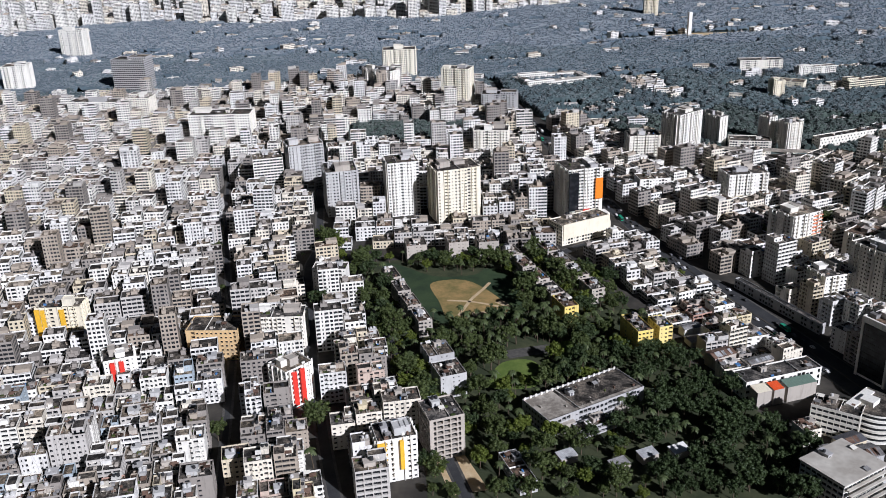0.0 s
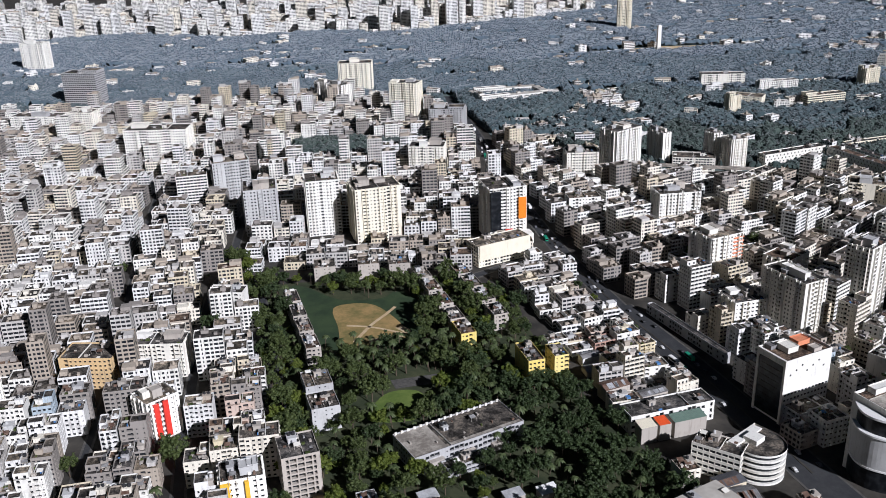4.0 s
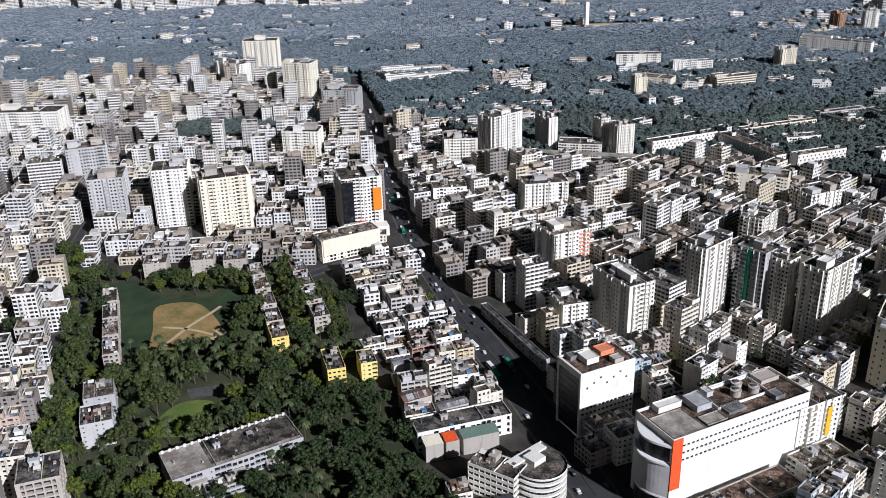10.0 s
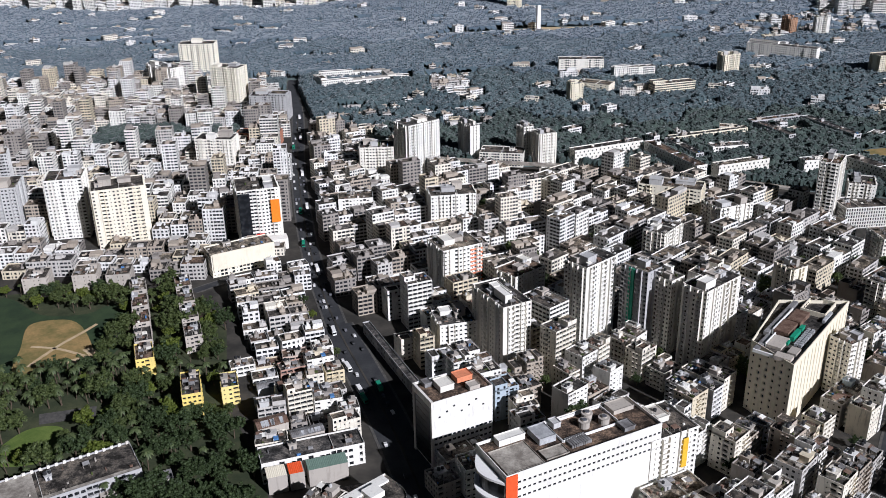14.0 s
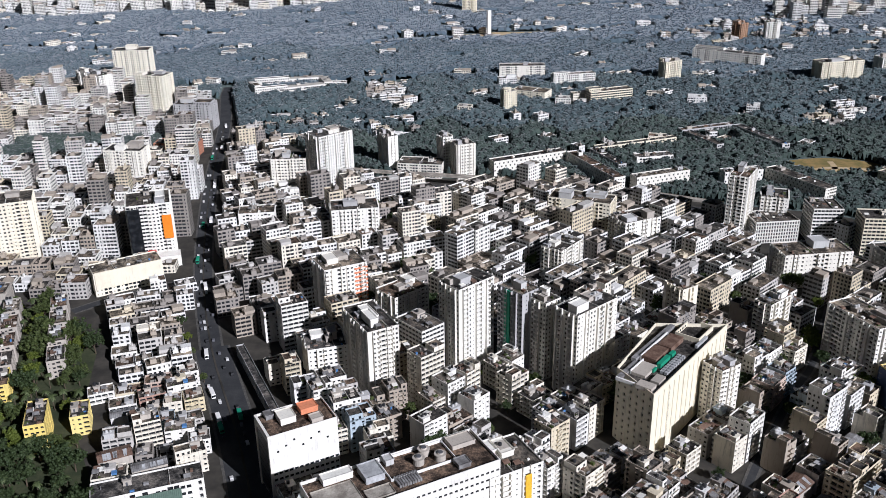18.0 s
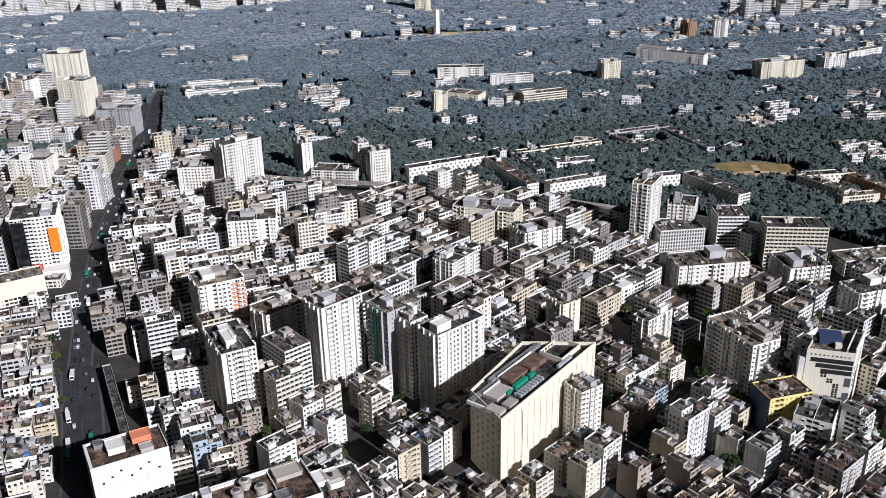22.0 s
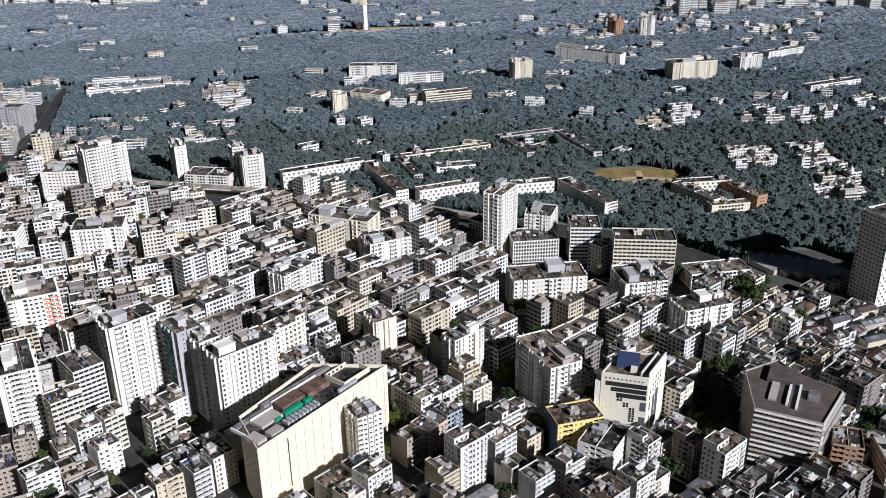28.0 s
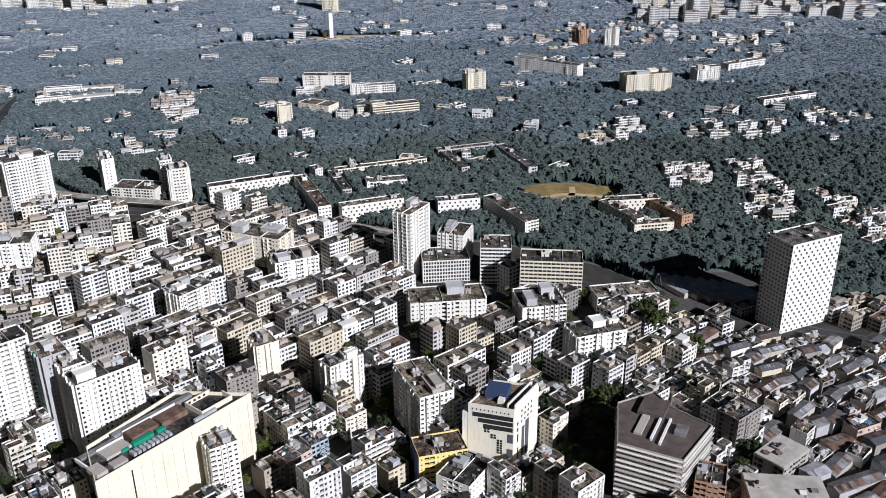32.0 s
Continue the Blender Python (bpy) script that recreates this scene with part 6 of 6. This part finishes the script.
grove(PARK, 10.2, 31, 0.27)
grove([(8, 584), (44, 588), (62, 600), (104, 604), (112, 570), (110, 548), (92, 553), (72, 551), (40, 545), (18, 545)], 8.2, 47, 0.85)
grove([(64, 505), (74, 526), (92, 538), (108, 530), (104, 494), (84, 488)], 8.5, 48, 0.75)
grove([(310, 400), (470, 430), (560, 600), (600, 720), (300, 900), (230, 640)], 31, 32, 0.2, "street trees among the houses")
grove([(-420, 400), (-40, 400), (-100, 760), (-430, 760)], 40, 33, 0.15, "street trees among the houses")
grove([(540, 500), (800, 520), (800, 740), (680, 800), (560, 620)], 21, 34, 0.1, "street trees among the houses")


for i, (x, y) in enumerate([(186, 649), (193, 628), (207, 597), (177, 671)]):
    place(TREES[(5, 3, 8, 1)[i]], pose(x, y, 0.2, 0, 0, i * 70) @ Matrix.Scale(0.8, 4), "small dusty street tree on the median of the main road", "tree", "trees on the median")
left, right = widened(PARK_ROAD, 8)
grove(left + right[::-1], 7.0, 35, 0.3, "trees beside the lane")
for i, ring in enumerate(GAPS):
    grove(ring, (24, 12, 13, 14)[i], 36 + i, 0.12, "trees in the yards between towers")


def ring_mask(X, Y, ring):
    hit = np.zeros(X.shape, bool)
    for (x0, y0), (x1, y1) in zip(ring, ring[1:] + ring[:1]):
        if y0 != y1:
            hit ^= ((y0 > Y) != (y1 > Y)) & (X < (x1 - x0) * (Y - y0) / (y1 - y0) + x0)
    return hit


def woodland(name, ring, step, seed, crown, tall, drop, rough, gap, lump, mat, label, near=-9e4, far=9e4):
    """A closed canopy: every tree a domed crown of its own height, broken up by leafy unevenness and low at the clearings."""
    r = np.random.RandomState(seed)
    xs, ys = [p[0] for p in ring], [p[1] for p in ring]
    x0, x1, y0, y1 = min(xs), max(xs), max(min(ys), near - 50), min(max(ys), far + 50)
    nx, ny = int((x1 - x0) / step) + 1, int((y1 - y0) / step) + 1
    X, Y = np.meshgrid(x0 + np.arange(nx) * step, y0 + np.arange(ny) * step)
    cell = int(crown * 1.5 / step)
    Z = np.full(X.shape, 0.0)
    reach = int(crown * 1.6 / step) + 1
    # crowns on a shaken lattice
    for j in range(0, ny, cell):
        for i in range(0, nx, cell):
            a, b = i + r.randint(-cell // 2, cell // 2 + 1), j + r.randint(-cell // 2, cell // 2 + 1)
            k, h, o = r.uniform(0.7, 1.35), tall * r.uniform(0.62, 1.25), r.uniform(0.5, 1)
            i0, i1, j0, j1 = max(0, a - reach), min(nx, a + reach + 1), max(0, b - reach), min(ny, b + reach + 1)
            if i0 >= i1 or j0 >= j1:
                continue
            q = ((np.arange(i0, i1)[None, :] - a) ** 2 + (np.arange(j0, j1)[:, None] - b) ** 2) * (step / (crown * k)) ** 2
            Z[j0:j1, i0:i1] = np.maximum(Z[j0:j1, i0:i1], h - drop * o * q)
    Z = np.maximum(Z, tall * 0.45)
    sway = 22 * np.sin(X / 47) + 16 * np.sin(X / 19 + 1.3) + 12 * np.sin(X / 8.3)
    keep = ring_mask(X, Y, ring) & (Y > near + sway) & (Y < far + sway)
    for g in (FIELD_1, FIELD_2, PLAZA, RAIL_YARD, SHED_YARD):
        keep &= ~ring_mask(X, Y, g)
    for tx, ty, a, hw, hd in TAKEN:
        u, v = (X - tx) * math.cos(a) + (Y - ty) * math.sin(a), (Y - ty) * math.cos(a) - (X - tx) * math.sin(a)
        keep &= ~((abs(u) < hw + 2.5) & (abs(v) < hd + 2.5))
    for hx, hy, rad in CELL:
        i, j, k = int((hx - x0) / step), int((hy - y0) / step), int((rad + 2.0) / step) + 1
        if -k < i < nx + k and -k < j < ny + k:
            keep[max(0, j - k):max(0, j + k + 1), max(0, i - k):max(0, i + k + 1)] = False
    for line, width in ROADS:
        for (ax, ay), (bx, by) in zip(line, line[1:]):
            k = np.clip(((X - ax) * (bx - ax) + (Y - ay) * (by - ay)) / ((bx - ax) ** 2 + (by - ay) ** 2), 0, 1)
            keep &= np.hypot(X - ax - k * (bx - ax), Y - ay - k * (by - ay)) > width / 2 + 1
    edge = np.ones(keep.shape, bool)
    edge[1:-1, 1:-1] = ~(keep[1:-1, :-2] & keep[1:-1, 2:] & keep[:-2, 1:-1] & keep[2:, 1:-1])
    Z += r.normal(size=Z.shape) * rough
    Z[edge] *= r.uniform(0.1, 0.8, Z[edge].shape)
    # leafy tops that stand out of the canopy
    some = keep & ~edge & (r.uniform(size=keep.shape) < (step / gap) ** 2)
    tops = np.stack([X[some], Y[some], Z[some] + r.uniform(-0.1, 0.25, int(some.sum())) * gap], axis=1)
    X, Y = X + r.uniform(-0.42, 0.42, X.shape) * step, Y + r.uniform(-0.42, 0.42, Y.shape) * step
    use = keep[:-1, :-1] & keep[1:, :-1] & keep[:-1, 1:] & keep[1:, 1:]
    idx = np.arange(nx * ny).reshape(ny, nx)
    faces = np.stack([idx[:-1, :-1][use], idx[:-1, 1:][use], idx[1:, 1:][use], idx[1:, :-1][use]], axis=1)
    used, flat = np.unique(faces, return_inverse=True)
    pts = np.stack([X, Y, Z], axis=2).reshape(-1, 3)[used]
    me = bpy.data.meshes.new(name)
    me.vertices.add(len(pts))
    me.vertices.foreach_set("co", pts.reshape(-1))
    me.loops.add(len(faces) * 4)
    me.loops.foreach_set("vertex_index", flat.reshape(-1))
    me.polygons.add(len(faces))
    me.polygons.foreach_set("loop_start", np.arange(len(faces)) * 4)
    me.update(calc_edges=True)
    me.materials.append(M[mat])
    ob = tagged(new(name, me), label, "woods", kind="stuff")
    top = new("treetop", clumps("treetop", tops, gap * r.uniform(0.28, lump, len(tops)), OCTA, mat, seed, 0.7, 0.4))
    top.parent = ob
    tagged(top, kind="stuff")


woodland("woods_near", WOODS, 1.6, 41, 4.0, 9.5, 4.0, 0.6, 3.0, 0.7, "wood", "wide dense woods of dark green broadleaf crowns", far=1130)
# farther bands use the haze-tinted canopy colours and flatter crowns
woodland("woods_middle", WOODS, 2.0, 44, 4.4, 9.5, 3.2, 0.5, 3.6, 0.62, "mid", "dense woods of haze-tinted green broadleaf crowns", 1130, 1370)
woodland("woods_outer", WOODS, 2.6, 45, 4.8, 9.0, 1.8, 0.35, 4.6, 0.5, "dim", "dense woods of haze-tinted grey-green crowns", 1370, 1640)
woodland("woods_far", WOODS, 3.4, 42, 5.6, 9.0, 0.9, 0.25, 6.0, 0.4, "far", "distant dense woods of haze-tinted blue-green crowns", 1640)
woodland("woods_pocket", POCKET, 1.6, 43, 3.8, 9.0, 3.4, 0.6, 3.0, 0.7, "wood", "small dense wood between houses")
for p in TREES + PALMS:
    for c in PARTS[p]:
        bpy.data.objects.remove(c)
    bpy.data.objects.remove(p)


# ---- single things ----
def monument(x, y):
    g = Geo()
    g.box(-3.2, -3.2, 0, 3.2, 3.2, 44)
    ob = new("monument_tower", g.mesh("monument_tower", "signw"))
    ob.matrix_basis = pose(x, y, 0.3, 0, 0, 12)
    tagged(ob, "slender white square monument tower on a pale plaza", "monument")
    g = Geo()
    g.box(-9, -9, 0, 9, 9, 1.4)
    part("plinth", g, "walk", ob)


def billboard(x, y, ang):
    g = Geo()
    for u in (-6, 0, 6):
        g.box(u - 0.25, 0.1, 0, u + 0.25, 0.6, 12.5)
    g.beam((-6, 0.4, 0), (0, 0.4, 10), 0.12)
    ob = new("billboard", g.mesh("billboard_frame", "steel"))
    ob.matrix_basis = pose(x, y, 0, 0, 0, ang)
    tagged(ob, "white roadside billboard with a red shape on steel legs", "billboard")
    g = Geo()
    g.box(-8, -0.1, 5.5, 8, 0.1, 12.5, bottom=True)
    part("panel", g, "signw", ob, "white panel")
    g = Geo()
    for dx, dz, r in ((-5.2, 9.2, 2.0), (-3.0, 8.2, 1.7), (-4.4, 10.4, 1.4)):
        g.poly([(dx + r * math.cos(i * 0.7854), -0.16, dz + r * math.sin(i * 0.7854)) for i in range(8)])
    part("red_shape", g, "red", ob, "plain red shape")


def curved_block(x, y, ang, radius, floors, fh, label):
    """A rounded office with white balcony bands and dark strips of glass between them."""
    g, glass, deck = Geo(), Geo(), Geo()
    k = 24

    def ring(r):
        pts = [(r * math.cos(a), r * math.sin(a)) for a in (math.pi + math.pi * i / k for i in range(k + 1))]
        return pts + [(r, radius * 0.9), (-r, radius * 0.9)]
    outer, inner, bands = ring(radius), ring(radius - 1.4), []
    for f in range(floors):
        z = f * fh
        band = Geo()
        bands.append(band)
        for pts, z0, z1, geo in ((outer, z, z + 1.15, band), (inner, z + 1.15, z + fh, glass)):
            for a, b in zip(pts, pts[1:] + pts[:1]):
                geo.quad((*a, z0), (*b, z0), (*b, z1), (*a, z1))
        band.poly([(*p, z + 1.15) for p in outer])
    H = floors * fh
    g.box(-radius + 1.6, radius * 0.5, 0, radius - 1.6, radius * 0.9 + 0.1, H + 1.2)
    for a, b in zip(outer, outer[1:] + outer[:1]):
        g.quad((*a, H), (*b, H), (*b, H + 1.2), (*a, H + 1.2))
    g.poly([(*p, H) for p in reversed(outer)])
    deck.poly([(*p, H + 0.05) for p in outer])
    ob = new("curved_office", g.mesh("curved_office", "white"))
    ob.matrix_basis = pose(x, y, 0, 0, 0, ang)
    tagged(ob, label, "building")
    part("glazing", glass, "glass", ob)
    for band in bands:
        part("balcony_band", band, "white", ob)
    part("roof_deck", deck, "deck", ob)
    g = Geo()
    g.box(-4, 0, H, 4, 8, H + 3)
    part("stair_head", g, "white", ob)


def sheet_roof(x, y, z, ang, w, d, mat, label):
    """A low lean-to roof of sheet metal on short walls."""
    g = Geo()
    for i in range(int(w / 0.9)):
        u = -w / 2 + i * 0.9
        g.quad((u, -d / 2, z), (u + 0.45, -d / 2, z + 0.12), (u + 0.45, d / 2, z + 1.12), (u, d / 2, z + 1.0))
        g.quad((u + 0.45, -d / 2, z + 0.12), (u + 0.9, -d / 2, z), (u + 0.9, d / 2, z + 1.0), (u + 0.45, d / 2, z + 1.12))
    ob = new("sheet_roof", g.mesh("sheet_roof", mat))
    ob.matrix_basis = pose(x, y, 0, 0, 0, ang)
    tagged(ob, label, "roof")
    g = Geo()
    g.box(-w / 2 + 0.3, -d / 2 + 0.3, 0, w / 2 - 0.3, d / 2 - 0.3, z - 0.05)
    part("wall", g, "bare", ob)


def market_shed(x, y, ang, w, d):
    g = Geo()
    g.quad((-w / 2, -d / 2, 4.2), (w / 2, -d / 2, 4.2), (w / 2, 0, 6), (-w / 2, 0, 6))
    g.quad((-w / 2, 0, 6), (w / 2, 0, 6), (w / 2, d / 2, 4.2), (-w / 2, d / 2, 4.2))
    ob = new("market_shed", g.mesh("market_shed", "tin"))
    ob.matrix_basis = pose(x, y, 0.3, 0, 0, ang)
    tagged(ob, "long market shed with a pale tin gable roof", "shed", "sheds of the market yard")
    g = Geo()
    g.box(-w / 2 + 0.4, -d / 2 + 0.4, 0, w / 2 - 0.4, d / 2 - 0.4, 4.15)
    part("wall", g, "bare", ob)


monument(480, 1745)
billboard(590, 577, 8)
curved_block(240, 434, 40, 13.5, 5, 3.4, "rounded white office with balcony bands and dark glass")
sheet_roof(187, 466, 10.5, 17, 10.5, 8, "cream", "cream corrugated sheet roof over a workshop")
sheet_roof(196.6, 468.5, 10.5, 17, 8, 8, "vermilion", "red corrugated sheet roof over a workshop")
sheet_roof(212, 473, 10.5, 17, 21, 8, "moss", "dull green corrugated sheet roof over a workshop")
for i, (x, y) in enumerate(PARK_SHEDS):
    sheet_roof(x, y, 4.5, 24, 11, 7, ("tin", "steel", "tin", "signw", "steel")[i], "low shed with a ribbed sheet roof among park trees")
for i in range(8):
    market_shed(806 + i * 8.6, 768 - i * 3.4, -62, 42, 7.2)


def flyover(line, z, width):
    """A pale concrete flyover with parapets on square piers."""
    g = Geo()
    left, right = widened(smooth(line, 6), width / 2)
    for i in range(len(left) - 1):
        a, b, c, d = right[i], right[i + 1], left[i + 1], left[i]
        g.quad((*a, z), (*b, z), (*c, z), (*d, z))
        g.quad((*a, z - 1.2), (*b, z - 1.2), (*b, z + 0.9), (*a, z + 0.9))
        g.quad((*c, z - 1.2), (*d, z - 1.2), (*d, z + 0.9), (*c, z + 0.9))
        g.quad((*d, z - 1.2), (*c, z - 1.2), (*b, z - 1.2), (*a, z - 1.2))
    ob = new("flyover", g.mesh("flyover", "screed"))
    tagged(ob, "pale concrete flyover with low parapets along the woods", "flyover")
    for x, y in smooth(line, 6)[::2]:
        g = Geo()
        g.box(x - 0.8, y - 0.8, 0, x + 0.8, y + 0.8, z - 1.22)
        part("pier", g, "bare", ob)


flyover([(262, 985), (309, 968), (420, 938), (510, 909), (600, 862)], 10, 6.0)


# ---- a long arcade along the main road ----
def arcade(x, y, ang, w, d, floors):
    rng = random.Random(77)
    ob = house("arcade", w, d, floors, 3.6, "grey", ("low", None, "veranda", None), rng, roof=False, split=True)
    ob.matrix_basis = pose(x, y, 0, 0, 0, ang)
    tagged(ob, "long low grey arcade with a pale parapet along the road", "building")


arcade(241, 590, -67, 86, 5, 2)


# ---- traffic ----
def vehicle(name, ln, wd, ht, paint, rng, label, category):
    """A bonneted car or a box bus: body, windows and four wheels, heading along +x."""
    bus = ht > 2.2
    g = Geo()
    z0, belt = 0.35, (0.95 if not bus else 1.3)
    prof = [(-ln / 2, z0), (ln / 2, z0), (ln / 2, belt - 0.1), (ln * 0.26, belt), (ln * 0.14, ht), (-ln * 0.3, ht), (-ln * 0.42, belt), (-ln / 2, belt - 0.08)]
    if bus:
        prof = [(-ln / 2, z0), (ln / 2, z0), (ln / 2, ht - 0.3), (ln / 2 - 0.25, ht), (-ln / 2 + 0.15, ht), (-ln / 2, ht - 0.2)]
    n = len(prof)
    for i in range(n):
        (a, b), (c, d) = prof[i], prof[(i + 1) % n]
        g.quad((a, wd / 2, b), (c, wd / 2, d), (c, -wd / 2, d), (a, -wd / 2, b))
    g.poly([(a, -wd / 2, b) for a, b in prof])
    g.poly([(a, wd / 2, b) for a, b in reversed(prof)])
    ob = new(name, g.mesh(name, paint))
    tagged(ob, label, category)
    g = Geo()
    lo, hi = (belt + 0.05, ht - 0.12) if not bus else (1.35, ht - 0.55)
    x0, x1 = (-ln * 0.33, ln * 0.17) if not bus else (-ln * 0.46, ln * 0.46)
    for s in (-1, 1):
        y = s * (wd / 2 + 0.012)
        g.quad((x0, y, lo), (x1, y, lo), (x1 - 0.3, y, hi), (x0 + 0.3, y, hi))
    if bus:
        g.quad((ln / 2 + 0.012, -wd * 0.45, 1.2), (ln / 2 + 0.012, wd * 0.45, 1.2), (ln / 2 + 0.012, wd * 0.45, ht - 0.5), (ln / 2 + 0.012, -wd * 0.45, ht - 0.5))
    part("side_window", g, "glass", ob)
    for x in (-ln * 0.31, ln * 0.31):
        for s in (-1, 1):
            g = Geo()
            r = 0.34 if not bus else 0.48
            g.beam((x, s * (wd / 2 - 0.22), r), (x, s * (wd / 2 + 0.02), r), r, 8)
            g.poly([(x + r * math.cos(i * 0.7854), s * (wd / 2 + 0.02), r + r * math.sin(i * 0.7854)) for i in range(8)])
            part("wheel", g, "tankb", ob)
    return proto(ob)


VEHICLES = [vehicle("car", 4.3, 1.75, 1.5, "tankw", None, "pale saloon car in the traffic of the main road", "car"),
            vehicle("car", 4.4, 1.75, 1.5, "tankb", None, "black saloon car in the traffic of the main road", "car"),
            vehicle("car", 4.1, 1.7, 1.55, "slate", None, "dark grey hatchback car in the traffic of the main road", "car"),
            vehicle("bus", 9.6, 2.5, 3.1, "signw", None, "white city bus in the traffic of the main road", "bus"),
            vehicle("bus", 9.0, 2.5, 3.0, "green", None, "green city bus in the traffic of the main road", "bus")]
line = smooth(MAIN_ROAD[1:8], 12)
rt = random.Random(51)
run = 0.0
for (x0, y0), (x1, y1) in zip(line, line[1:]):
    seg = math.hypot(x1 - x0, y1 - y0)
    run += seg
    if run < 7:
        continue
    run = 0.0
    ang = math.degrees(math.atan2(y1 - y0, x1 - x0))
    nx, ny = -(y1 - y0) / seg, (x1 - x0) / seg
    for lane in (-7.6, -4.2, 4.0, 7.4) if y0 < 640 else (-4.2, -1.8, 2.0, 4.4):
        if rt.random() < 0.34:
            v = rt.choice(VEHICLES[:3] * 3 + VEHICLES[3:])
            o = lane + rt.uniform(-0.5, 0.5)
            ob = place(v, pose(x0 + nx * o, y0 + ny * o, 0.22, 0, 0, ang + (180 if lane > 0 else 0) + rt.uniform(-4, 4)), group="traffic on the main road")
for v in VEHICLES:
    for c in PARTS[v]:
        bpy.data.objects.remove(c)
    bpy.data.objects.remove(v)
